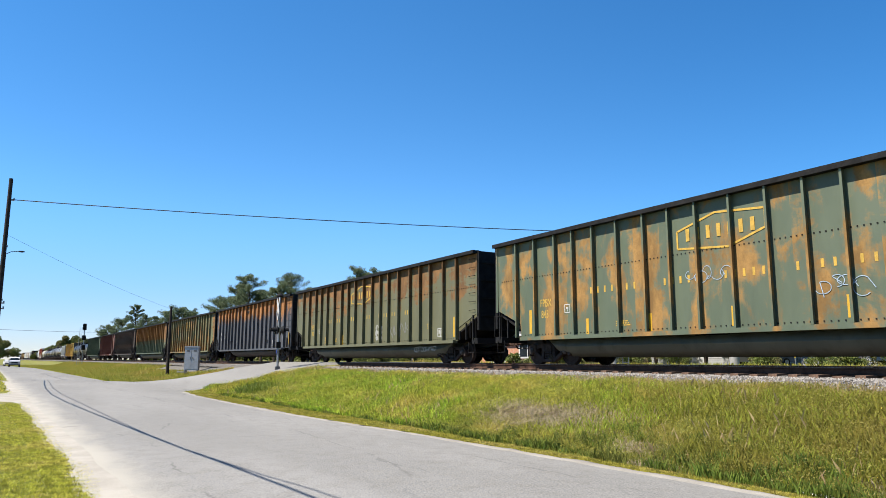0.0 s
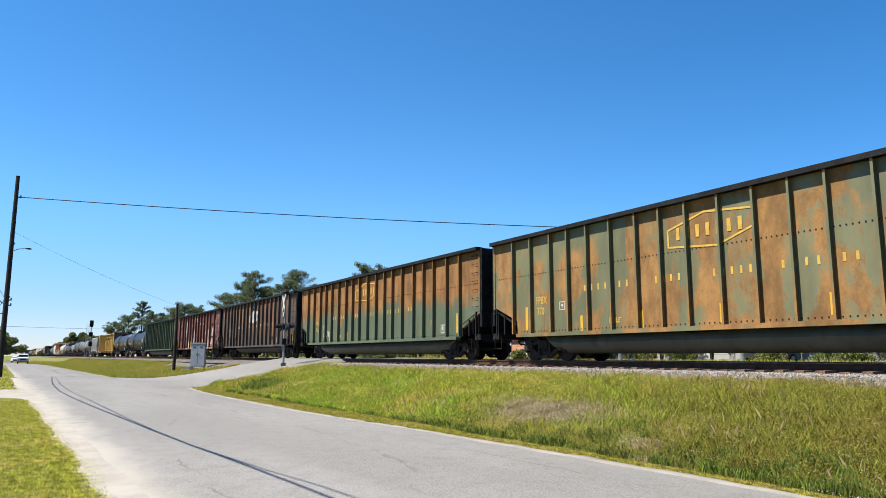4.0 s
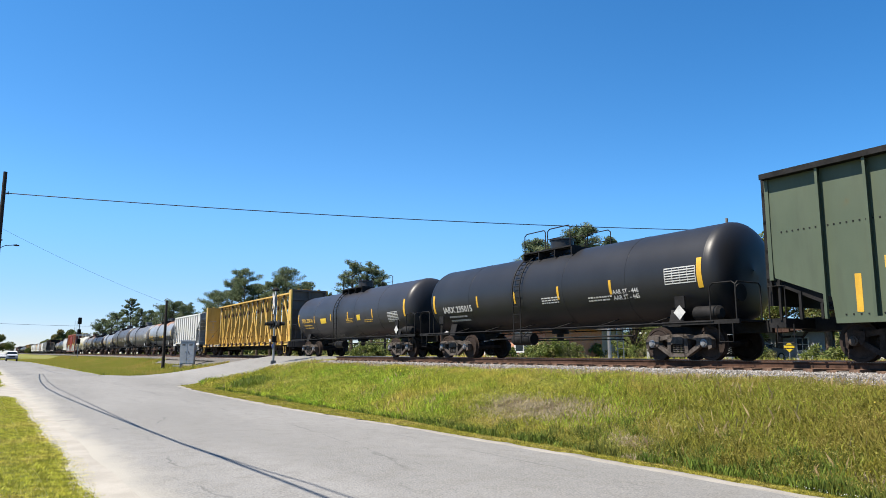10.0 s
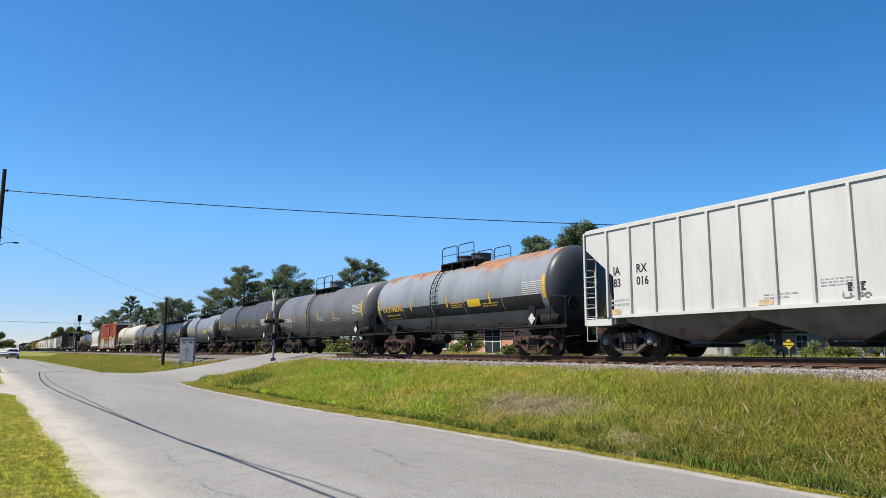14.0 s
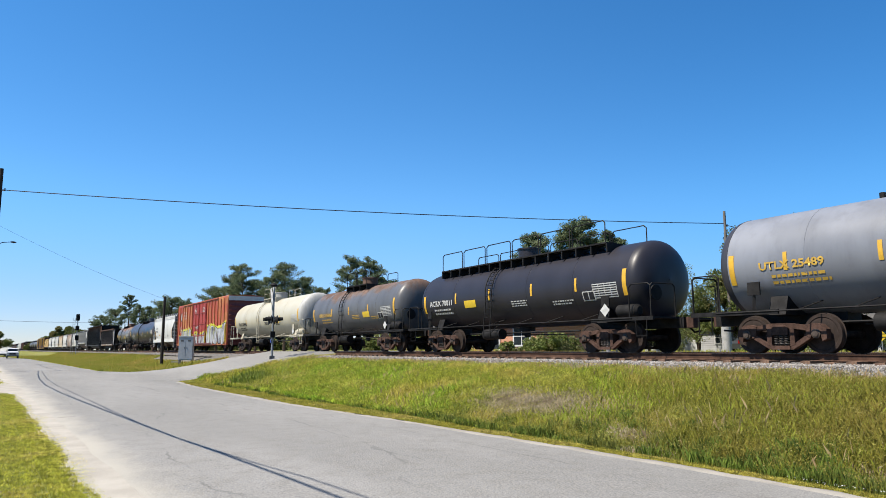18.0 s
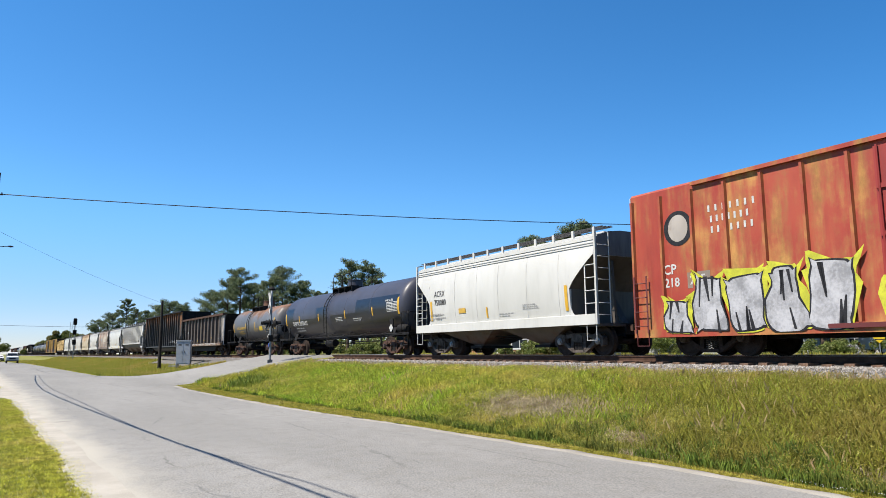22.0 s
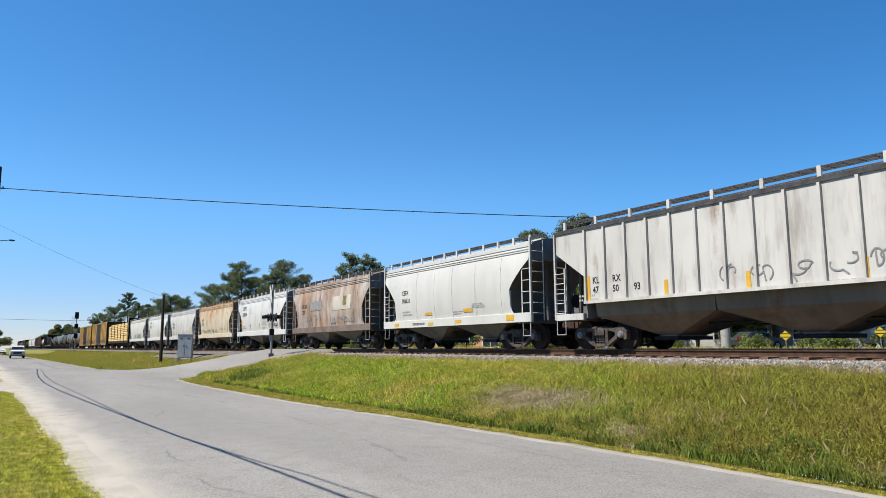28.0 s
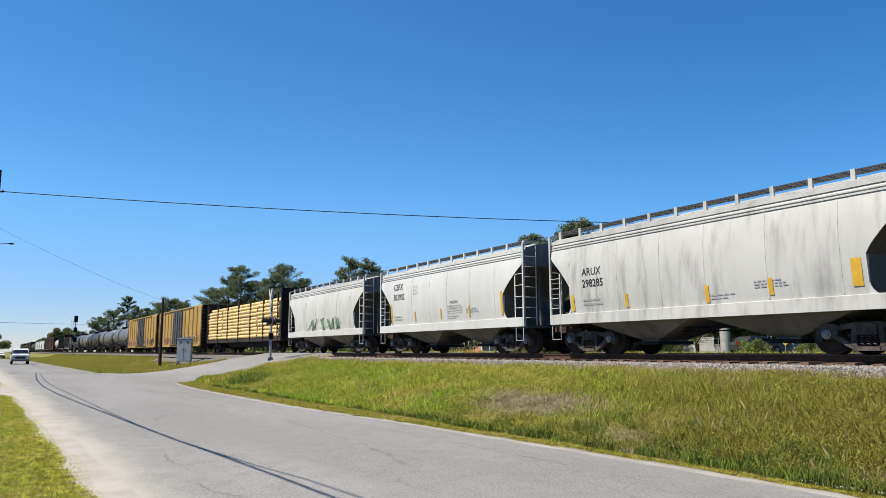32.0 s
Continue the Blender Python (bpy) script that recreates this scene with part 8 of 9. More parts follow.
for az, d, top_el, spread, seed in ((1.6, 400, 0.6, 6, 41), (2.5, 340, 1.35, 6, 42), (3.1, 320, 1.65, 6.5, 43), (4.1, 300, 1.45, 6, 44), (-2.6, 210, 2.3, 7, 45), (-1.9, 260, 1.7, 7, 46), (-3.4, 180, 3.0, 6, 47),
                                    (56.2, 67, 9.9, 5.0, 50), (59.4, 64, 10.2, 5.3, 51), (63.5, 84, 8.0, 6.5, 52), (67, 80, 8.2, 6, 53), (53.0, 68, 5.8, 3.8, 54), (46.5, 80, 7.0, 4.5, 56),
                                    (28.2, 128, 4.1, 3.8, 91), (29.4, 122, 4.7, 4.0, 92), (30.8, 125, 3.9, 3.6, 93), (34.3, 110, 5.2, 4.0, 94), (36.0, 112, 6.5, 4.6, 95), (37.5, 108, 5.9, 4.0, 96), (39.7, 94, 5.5, 3.8, 97), (41.2, 92, 5.3, 3.8, 98), (43.0, 90, 5.6, 3.6, 99)):
    x, y = bearing(az, d)
    tree("oak", x, y, d * math.tan(radians(top_el)) + 1.6 - 1.2, spread, seed, "broad leafy green tree")
for az, d, top_el, spread, seed in ((48.3, 66, 8.2, 3.6, 60), (50.8, 68, 7.0, 3.3, 61), (45.9, 70, 7.4, 3.4, 62), (47.2, 72, 8.0, 3.4, 75), (24.6, 60, 0.95, 1.1, 63), (25.6, 60, 0.8, 1.0, 64), (38.6, 46, 0.9, 1.0, 65), (39.6, 46, 1.1, 1.1, 66), (41, 47, 0.9, 0.9, 67), (36.3, 45.5, 0.6, 0.6, 68),
                                    (28, 66, 1.0, 1.4, 69), (30.5, 64, 1.1, 1.4, 70), (54.6, 58, 0.55, 1.3, 71), (58.8, 56, 0.35, 1.2, 72), (33.0, 52, 1.6, 1.3, 73), (66, 62, 1.5, 2.0, 74), (45.4, 57, 1.1, 1.2, 81), (48.4, 62, 1.6, 1.5, 82), (60.6, 60, 0.6, 1.1, 86), (63.6, 62, 1.3, 1.6, 87), (42.8, 55, 0.9, 1.0, 88)):
    x, y = bearing(az, d)
    tree("shrub", x, y, max(0.8, d * math.tan(radians(top_el)) + 1.6 - 1.2), spread, seed, "light green leafy shrub")
# distant woods
pts, rad = [], []
rnd = random.Random(8)
for k in range(150):
    az = rnd.uniform(8, 70)
    d = rnd.uniform(300, 420) if az < 30 else rnd.uniform(170, 260)
    x, y = bearing(az, d)
    hgt = d * math.tan(radians(rnd.uniform(0.4, 0.9)))
    pts += [(x + rnd.uniform(-4, 4), y, 1.6 + hgt * f) for f in (0.15, 0.45, 0.8)]
    rad += [rnd.uniform(4, 7) for _ in range(3)]
v, f_ = leaf_cloud(pts, rad, 7, 0.9, 5, 0.8)
tagged(new("far_woods", sheet("far_woods", v, f_, OAKLEAF)), "distant line of green woods", "woods", kind="stuff")


# ---- poles, wires, signals ----
POLE = plain("dark creosoted wood", (0.045, 0.038, 0.034), 0.9, 0, 0.4, 4, 0.5, 0.02)
POLEGREY = plain("weathered grey pole wood", (0.17, 0.15, 0.13), 0.9, 0, 0.3, 4, 0.5, 0.02)
CABLE = plain("black cable", (0.02, 0.02, 0.022), 0.6, 0, 0.2, 5)
GALV = plain("galvanised steel", (0.42, 0.43, 0.44), 0.45, 0.6, 0.15, 6)
SIGNAL_BLACK = plain("matt black signal paint", (0.012, 0.012, 0.013), 0.7, 0, 0.3, 6)
CABINET = plain("pale grey cabinet paint", (0.50, 0.53, 0.57), 0.5, 0, 0.1, 4)
CONCRETE = plain("concrete", (0.42, 0.41, 0.39), 0.9, 0, 0.2, 5, 0.5, 0.01)
RED_LENS = plain("dark red lens", (0.10, 0.008, 0.008), 0.25, 0, 0.1, 5)
BLUE_SIGN = plain("blue sign", (0.03, 0.08, 0.42), 0.5, 0, 0.1, 5)
SIGN_YELLOW = plain("yellow road sign", (0.85, 0.58, 0.01), 0.45, 0, 0.05, 5)


def wood_pole(x, y, h, r, label, mat=POLE, lamp=None, arms=()):
    z = float(ground_z(x, y)) - 0.05
    t = thing("utility_pole", label, "pole", pose(x, y, z))
    part("shaft", Geo().rod((0, 0, 0), (0, 0, h), r, 14, r * 0.68), mat, t)
    for k, zz in enumerate(arms):
        part("bracket", Geo().box(-0.05, 0.35, -0.06, 0.06, zz - 0.05, zz + 0.05).rod((0.3, 0, zz), (0.3, 0, zz + 0.16), 0.05, 8), GALV, t)
    if lamp:
        zz, reach = lamp
        a = part("lamp_arm", Geo().path([(0, 0, zz - 0.5), (reach * 0.35, 0, zz - 0.1), (reach * 0.75, 0, zz)], 0.035, 8), BLACKSTEEL, t, "curved dark steel lamp arm")
        part("lamp_head", Geo().loft([[(reach * 0.72, -0.1, zz - 0.05), (reach * 0.72, 0.1, zz - 0.05), (reach * 0.72, 0.1, zz + 0.05), (reach * 0.72, -0.1, zz + 0.05)],
                                      [(reach * 0.86, -0.18, zz - 0.09), (reach * 0.86, 0.18, zz - 0.09), (reach * 0.86, 0.12, zz + 0.08), (reach * 0.86, -0.12, zz + 0.08)],
                                      [(reach, -0.1, zz - 0.05), (reach, 0.1, zz - 0.05), (reach, 0.06, zz + 0.03), (reach, -0.06, zz + 0.03)]]), BLACKSTEEL, a, "dark street lamp head")
    return t


def wire(name, label, pts, r=0.02, sag=0.0, steps=16):
    g = Geo()
    line = []
    for a, b in zip(pts[:-1], pts[1:]):
        for k in range(steps):
            u = k / steps
            line.append((a[0] + (b[0] - a[0]) * u, a[1] + (b[1] - a[1]) * u, a[2] + (b[2] - a[2]) * u - 4 * sag * u * (1 - u)))
    line.append(pts[-1])
    n = 5
    rings = []
    for k, p in enumerate(line):
        q0, q1 = Vector(line[max(0, k - 1)]), Vector(line[min(len(line) - 1, k + 1)])
        d = (q1 - q0).normalized()
        s = d.cross(Vector((0, 0, 1))).normalized()
        u = s.cross(d)
        rings.append([tuple(Vector(p) + s * r * math.cos(6.283 * j / n) + u * r * math.sin(6.283 * j / n)) for j in range(n)])
    g.loft(rings)
    return solid(name, g, CABLE, label, "cable")


wood_pole(-1.65, 60, 14.8, 0.19, "tall dark wooden utility pole beside the road", arms=(13.2, 5.2, 5.6))
wood_pole(-2.4, 86, 14.6, 0.17, "dark wooden utility pole with a street lamp", lamp=(12.8, 1.9), arms=(13.2, 7.6))
wood_pole(-7.2, 152, 13.0, 0.17, "distant wooden pole with a street lamp", lamp=(9.2, 3.0))
wood_pole(-13.0, 215, 12.0, 0.17, "distant wooden pole beside the road", lamp=(8.4, 3.4))
wood_pole(-1.75, -1.5, 13.6, 0.18, "wooden utility pole at the near roadside")
wood_pole(52.8, 39.6, 12.4, 0.16, "grey wooden pole behind the tracks", POLEGREY, arms=(11.1,))
wood_pole(11.4, 67.6, 6.1, 0.15, "short dark wooden post beside the side road", POLE)
wood_pole(24.5, 236, 9.5, 0.15, "distant pole beyond the tracks", POLE)
wire("overhead_wire", "black overhead wire crossing the road and the tracks", [(-1.6, 60, 13.2), (52.8, 39.6, 12.42)], 0.034, 0.42, 40)
wire("service_wire", "thin wire sloping from the pole to the post", [(-1.6, 60, 10.6), (11.4, 67.6, 6.1)], 0.008, 0.25, 14)
wire("drop_wire", "black service wire behind the tracks", [(52.8, 39.6, 12.3), (59.4, 29.9, 8.9), (66, 18, 5.5)], 0.03, 0.15, 10)
wire("telephone_cable", "thick telephone cable along the road", [(-1.65, 60, 5.21), (-1.65, 51, 4.83), (-1.66, 44, 4.66), (-1.66, 36.6, 4.70), (-1.67, 30, 5.11), (-1.68, 24.4, 5.62), (-1.69, 20, 6.07), (-1.69, 16.8, 6.38), (-1.7, 13.7, 6.72), (-1.7, 11.7, 6.99), (-1.71, 9.3, 7.27), (-1.75, -1.5, 8.36)], 0.026, 0, 3)
wire("second_cable", "second thinner cable along the road", [(-1.65, 60, 5.55), (-1.65, 53.6, 5.39), (-1.66, 44, 5.21), (-1.66, 36.4, 5.31), (-1.68, 26.4, 5.88), (-1.69, 20.5, 6.18), (-1.69, 16.8, 6.42), (-1.7, 13.8, 6.73), (-1.7, 11.6, 7.07), (-1.7, 10.4, 7.27), (-1.71, 9.0, 7.61), (-1.75, -1.5, 9.05)], 0.015, 0, 3)
wire("far_cable", "cable along the road beyond the pole", [(-1.65, 60, 7.5), (-2.4, 86, 7.6), (-7.2, 152, 8.0)], 0.03, 0.4, 10)
wire("crossing_wire", "distant wires across road and track", [(-13.0, 215, 9.3), (24.5, 236, 9.6)], 0.035, 0.2, 10)


def signal_mast(x, y, z, h, label, heads, ladder_side=-1, face=-1):
    """A railway block signal: mast, ladder, black heads with hoods."""
    t = thing("railway_signal", label, "signal", pose(x, y, z))
    part("mast", Geo().rod((0, 0, 0), (0, 0, h), 0.09, 10), GALV, t)
    part("base", Geo().box(-0.35, 0.35, -0.35, 0.35, -0.1, 0.25), CONCRETE, t)
    g = Geo()
    for dx in (-0.2, 0.2):
        g.rod((dx + ladder_side * 0.75, 0, 0), (dx + ladder_side * 0.6, 0, h + 0.2), 0.03, 5)
    for k in range(int(h / 0.4)):
        zz = 0.3 + k * 0.4
        xx = ladder_side * (0.75 - 0.15 * zz / h)
        g.rod((xx - 0.2, 0, zz), (xx + 0.2, 0, zz), 0.02, 5)
    part("ladder", g, GALV, t)
    for zz, hh in heads:
        w_ = min(0.34, hh * 0.4)
        hd = part("signal_head", Geo().prism([(w_, zz - hh * 0.42), (w_, zz + hh * 0.42), (w_ * 0.75, zz + hh / 2), (-w_ * 0.75, zz + hh / 2), (-w_, zz + hh * 0.42), (-w_, zz - hh * 0.42), (-w_ * 0.75, zz - hh / 2), (w_ * 0.75, zz - hh / 2)], face * 0.12, face * 0.2, "y"), SIGNAL_BLACK, t, "black signal head with cut corners")
        for dz in (-hh * 0.25, hh * 0.25):
            part("hood", Geo().loft([[(0.15 * math.cos(a), yy, zz + dz + 0.15 * math.sin(a)) for a in np.linspace(-0.4, 3.54, 9)] + [(0.13 * math.cos(a), yy, zz + dz + 0.13 * math.sin(a)) for a in np.linspace(3.54, -0.4, 9)] for yy in (face * 0.2, face * 0.5)]), SIGNAL_BLACK, hd)
    return t


signal_mast(10.5, 157, 0.2, 7.4, "tall railway signal with two black heads", ((7.7, 1.3), (5.6, 0.9), (3.7, 1.0)))
b = signal_mast(24.6, 25.4, 1.2, 4.9, "railway signal mast beyond the tracks, seen from behind", ((4.75, 0.5), (3.35, 1.15)), 1, 1)


def crossing_signal(x, y, z, label):
    """A level crossing flasher: mast, crossed boards, pairs of hooded lamps."""
    t = thing("crossing_signal", label, "crossing signal", pose(x, y, z, 0, 0, -9))
    part("mast", Geo().rod((0, 0, 0), (0, 0, 4.15), 0.065, 12), GALV, t)
    part("foot", Geo().box(-0.13, 0.13, -0.13, 0.13, -0.1, 0.22), GREYSTEEL, t)
    for s in (-1, 1):
        part("crossed_board", Geo().beam((-0.09 - 0.012 * s, -0.42, 3.62 - s * 0.42), (-0.09 - 0.012 * s, 0.42, 3.62 + s * 0.42), 0.02, 0.22, (0, -s * 0.7, 0.7)), WHITEMARK, t, "white crossed board")
    part("bell", Geo().loft([[(rr * math.cos(6.283 * k / 14), rr * math.sin(6.283 * k / 14), zz) for k in range(14)] for zz, rr in ((4.14, 0.05), (4.17, 0.19), (4.24, 0.21), (4.33, 0.15), (4.38, 0.03))]), SIGNAL_BLACK, t, "dark round warning bell")
    part("small_sign", Geo().box(-0.1, -0.08, -0.17, 0.17, 2.85, 3.1), WHITEMARK, t, "small white sign")
    part("blue_sign", Geo().box(-0.1, -0.075, -0.1, 0.1, 0.95, 1.15), BLUE_SIGN, t, "small blue notice")
    part("junction_box", Geo().box(-0.12, 0.12, -0.14, 0.14, 1.25, 1.6), SIGNAL_BLACK, t)
    part("lamp_arm", Geo().rod((0, -0.5, 2.25), (0, 0.5, 2.25), 0.04, 8), GALV, t)
    for s in (-1, 1):
        for f in (-1, 1):
            yy = s * 0.45
            n = 18
            disc = part("lamp_disc", Geo().loft([[(f * xx, yy + rr * math.cos(6.283 * k / n), 2.25 + rr * math.sin(6.283 * k / n)) for k in range(n)] for xx, rr in ((0.06, 0.12), (0.16, 0.25), (0.18, 0.25))]), SIGNAL_BLACK, t, "black round backing disc")
            part("lens", Geo().loft([[(f * 0.185, yy + rr * math.cos(6.283 * k / n), 2.25 + rr * math.sin(6.283 * k / n)) for k in range(n)] for rr in (0.12, 0.01)]), RED_LENS, disc)
            arc = np.linspace(-0.3, 3.44, 10)
            part("hood", Geo().loft([[(f * xx, yy + 0.145 * math.cos(a), 2.25 + 0.145 * math.sin(a)) for a in arc] + [(f * xx, yy + 0.13 * math.cos(a), 2.25 + 0.13 * math.sin(a)) for a in arc[::-1]] for xx in (0.18, 0.48)]), SIGNAL_BLACK, disc)
    return t


crossing_signal(12.6, 39.75, float(ramp_z(12.6)) + 0.0, "level crossing flasher with white crossed boards on a steel mast")
crossing_signal(26.5, 49.5, 1.35, "level crossing flasher on the far side of the tracks")


def cabinet(x, y, label):
    z = float(ground_z(x, y)) + 0.02
    t = thing("equipment_cabinet", label, "cabinet", pose(x, y, z, 0, 0, -20))
    part("body", Geo().box(-0.55, 0.55, -0.4, 0.4, 0.28, 2.12), CABINET, t)
    part("roof", Geo().prism([(-0.6, 2.12), (0.6, 2.12), (0.56, 2.2), (0, 2.23), (-0.56, 2.2)], -0.45, 0.45, "y"), CABINET, t)
    for dx in (-0.275, 0.275):
        d = part("door", Geo().box(dx - 0.25, dx + 0.25, -0.425, -0.4, 0.36, 2.05), CABINET, t)
        part("handle", Geo().box(dx - 0.02 + 0.18 * (1 if dx < 0 else -1), dx + 0.02 + 0.18 * (1 if dx < 0 else -1), -0.45, -0.425, 1.2, 1.34), GREYSTEEL, d, "steel handle")
        part("vent", Geo().box(dx - 0.12, dx + 0.12, -0.432, -0.425, 1.78, 1.92), GREYSTEEL, d)
    for dx in (-0.48, 0.48):
        for dy in (-0.33, 0.33):
            part("leg", Geo().box(dx - 0.05, dx + 0.05, dy - 0.05, dy + 0.05, -0.05, 0.28), CONCRETE, t)
    part("step", Geo().box(-1.05, -0.45, -0.75, -0.4, 0.1, 0.18), CONCRETE, t, "concrete step slab")
    return t


cabinet(12.2, 61.2, "pale grey railway equipment cabinet on concrete legs")


# ---- buildings beyond the tracks ----
def brick_material():
    m = Mat("orange brick", 0.9, 0, 0.3)
    b = m.t.nodes.new("ShaderNodeTexBrick")
    b.inputs["Scale"].default_value = 4.5
    for key, c in (("Color1", (0.33, 0.12, 0.055)), ("Color2", (0.40, 0.16, 0.075)), ("Mortar", (0.32, 0.28, 0.24))):
        b.inputs[key].default_value = (*c, 1)
    sw = m.t.nodes.new("ShaderNodeCombineXYZ")
    o = m.xyz()
    m.t.links.new(m.math("ADD", o[0], o[1]), sw.inputs[0])
    m.t.links.new(o[2], sw.inputs[1])
    m.t.links.new(sw.outputs[0], b.inputs["Vector"])
    m.color(b.outputs["Color"])
    m.bump(b.outputs["Fac"], 0.3, 0.01)
    return m.m


BRICK = brick_material()
SIDING = plain("white siding", (0.52, 0.53, 0.54), 0.6, 0, 0.08, 2)
SHINGLE = plain("grey shingles", (0.13, 0.125, 0.12), 0.9, 0, 0.35, 5, 0.6, 0.02)
WINDOWGLASS = plain("dark window glass", (0.03, 0.04, 0.05), 0.08, 0, 0.2, 2, 0.0)
TRIM = plain("white trim", (0.76, 0.76, 0.75), 0.5, 0, 0.05, 4)


def house(x, y, turn, w, d, h, wall, windows, label, roof_h=1.9, siding=False, dormers=()):
    """A one-storey house: walls, hipped roof, windows and a door on the side that faces the tracks (-x)."""
    z = float(ground_z(x, y)) - 0.05
    t = thing("house", label, "house", pose(x, y, z, 0, 0, turn))
    g = Geo()
    for a, b, c_, d_ in ((-d, -d + 0.2, -w, w), (d - 0.2, d, -w, w), (-d + 0.2, d - 0.2, -w, -w + 0.2), (-d + 0.2, d - 0.2, w - 0.2, w)):
        g.box(a, b, c_, d_, 0, h)
    part("wall", g, wall, t)
    if siding:
        for k in range(int(h / 0.2)):
            part("siding_board", Geo().prism([(-d - 0.022, 0.1 + k * 0.2), (-d, 0.1 + k * 0.2), (-d, 0.29 + k * 0.2)], -w, w, "y"), wall, t)
    e = 0.5
    ridge = max(0.5, w - d)
    r = Geo()
    r.add([(-d - e, -w - e, h), (d + e, -w - e, h), (d + e, w + e, h), (-d - e, w + e, h), (0, -ridge, h + roof_h), (0, ridge, h + roof_h)],
          [(0, 3, 5, 4), (1, 4, 5, 2), (0, 4, 1), (3, 2, 5), (0, 1, 2, 3)])
    part("roof", r, SHINGLE, t)
    part("fascia", Geo().box(-d - e - 0.02, -d - e + 0.02, -w - e, w + e, h - 0.16, h + 0.01), TRIM, t)
    for yy, z0, ww, hh in windows:
        win = part("window", Geo().box(-d - 0.05, -d + 0.02, yy - ww / 2 - 0.09, yy + ww / 2 + 0.09, z0 - 0.09, z0 + hh + 0.09), TRIM, t, "white framed window")
        nx_ = 2 if ww > 0.8 else 1
        for i in range(nx_):
            for j in range(2):
                a = yy - ww / 2 + i * ww / nx_ + 0.03
                part("pane", Geo().box(-d - 0.06, -d - 0.052, a, a + ww / nx_ - 0.06, z0 + j * hh / 2 + 0.03, z0 + (j + 1) * hh / 2 - 0.03), WINDOWGLASS, win)
    part("door", Geo().box(-d - 0.05, -d, 2.6, 3.5, 0.05, 2.1), TRIM, t, "white door")
    for yy in dormers:
        dm = part("dormer", Geo().box(-2.6, -0.4, yy - 0.6, yy + 0.6, h + 0.4, h + 1.5), SHINGLE, t, "dark shingled dormer")
        part("dormer_roof", Geo().prism([(yy - 0.78, h + 1.4), (yy + 0.78, h + 1.4), (yy, h + 2.1)], -2.8, -0.3, "x"), SHINGLE, dm)
        part("window_frame", Geo().box(-2.64, -2.58, yy - 0.36, yy + 0.36, h + 0.55, h + 1.42), TRIM, dm, "white framed window")
        for j in range(2):
            part("pane", Geo().box(-2.65, -2.642, yy - 0.28, yy + 0.28, h + 0.62 + j * 0.38, h + 0.97 + j * 0.38), WINDOWGLASS, dm)
    part("foundation", Geo().box(-d - 0.04, d + 0.04, -w - 0.04, w + 0.04, -0.2, 0.12), CONCRETE, t)
    return t


house(33.9, 45.2, 12, 5.6, 3.4, 2.35, BRICK, ((-3.6, 0.7, 1.5, 1.3), (-0.6, 0.35, 1.6, 1.75), (1.6, 0.7, 1.0, 1.3), (4.6, 0.7, 1.0, 1.3)), "orange brick house with white-framed windows and dormers", 1.6, dormers=(0.9, -1.2))
house(44.5, 53.5, 20, 5.5, 3.6, 2.8, SIDING, ((-3.4, 0.8, 1.0, 1.3), (0.2, 0.8, 1.6, 1.3), (4.5, 0.8, 0.9, 1.2)), "white siding house behind shrubs", siding=True)
house(60.0, 44.5, 25, 8.0, 3.0, 2.7, SIDING, ((-6, 0.9, 0.9, 1.1), (-3, 0.9, 0.9, 1.1), (0.8, 0.9, 0.9, 1.1), (5.8, 0.9, 0.9, 1.1)), "long white mobile home beyond the far road", 1.1, True)
house(69.5, 32.5, 30, 6.5, 3.2, 2.9, SIDING, ((-4.4, 0.9, 1.0, 1.2), (-1.0, 0.9, 1.0, 1.2), (5.0, 0.9, 0.9, 1.2)), "white house beside parked cars", 1.6, True)


def road_sign(x, y, h, label, bars):
    z = float(ground_z(x, y)) - 0.05
    t = thing("road_sign", label, "road sign", pose(x, y, z, 0, 0, 33))
    part("post", Geo().box(-0.02, 0.02, -0.03, 0.03, 0, h + 0.3), GALV, t)
    s = 0.36
    face = part("sign_face", Geo().prism([(0, h - s), (s, h), (0, h + s), (-s, h)], -0.045, -0.03, "x"), SIGN_YELLOW, t, "yellow diamond face")
    for zz, w in bars:
        part("bar", Geo().box(-0.049, -0.0455, -w / 2, w / 2, h + zz - 0.03, h + zz + 0.03), BLACKMARK, face, "black bar of print")
    return t


road_sign(45.9, 30.0, 1.05, "yellow diamond warning sign on a low post", ((0.13, 0.5), (-0.1, 0.55)))
road_sign(50.2, 25.9, 1.25, "yellow diamond warning sign by the far road", ((0.12, 0.45), (-0.1, 0.5)))
part_post = thing("utility_box", "grey utility box on a post", "utility box", pose(33.5, 39.5, 1.2))
part("box", Geo().box(-0.2, 0.2, -0.35, 0.35, 0.3, 1.2), CABINET, part_post)
part("post", Geo().box(-0.06, 0.06, -0.06, 0.06, -0.1, 0.3), GALV, part_post)
fp = thing("concrete_post", "thick pale concrete post behind the tracks", "post", pose(41.6, 31.6, 1.2))
part("shaft", Geo().rod((0, 0, -0.1), (0, 0, 2.4), 0.32, 16), CONCRETE, fp)


# ---- road vehicles ----
CARWHITE = plain("white car paint", (0.78, 0.78, 0.78), 0.25, 0, 0.03, 3, 0.0)
CARGLASS = plain("tinted car glass", (0.02, 0.025, 0.03), 0.06, 0, 0.1, 3, 0.0)
TYRE = plain("tyre rubber", (0.015, 0.015, 0.015), 0.9, 0, 0.3, 9)
LAMPGLASS = plain("headlight glass", (0.6, 0.62, 0.65), 0.1, 0.3, 0.1, 9)
TAIL = plain("red tail light", (0.3, 0.01, 0.01), 0.2, 0, 0.1, 9)


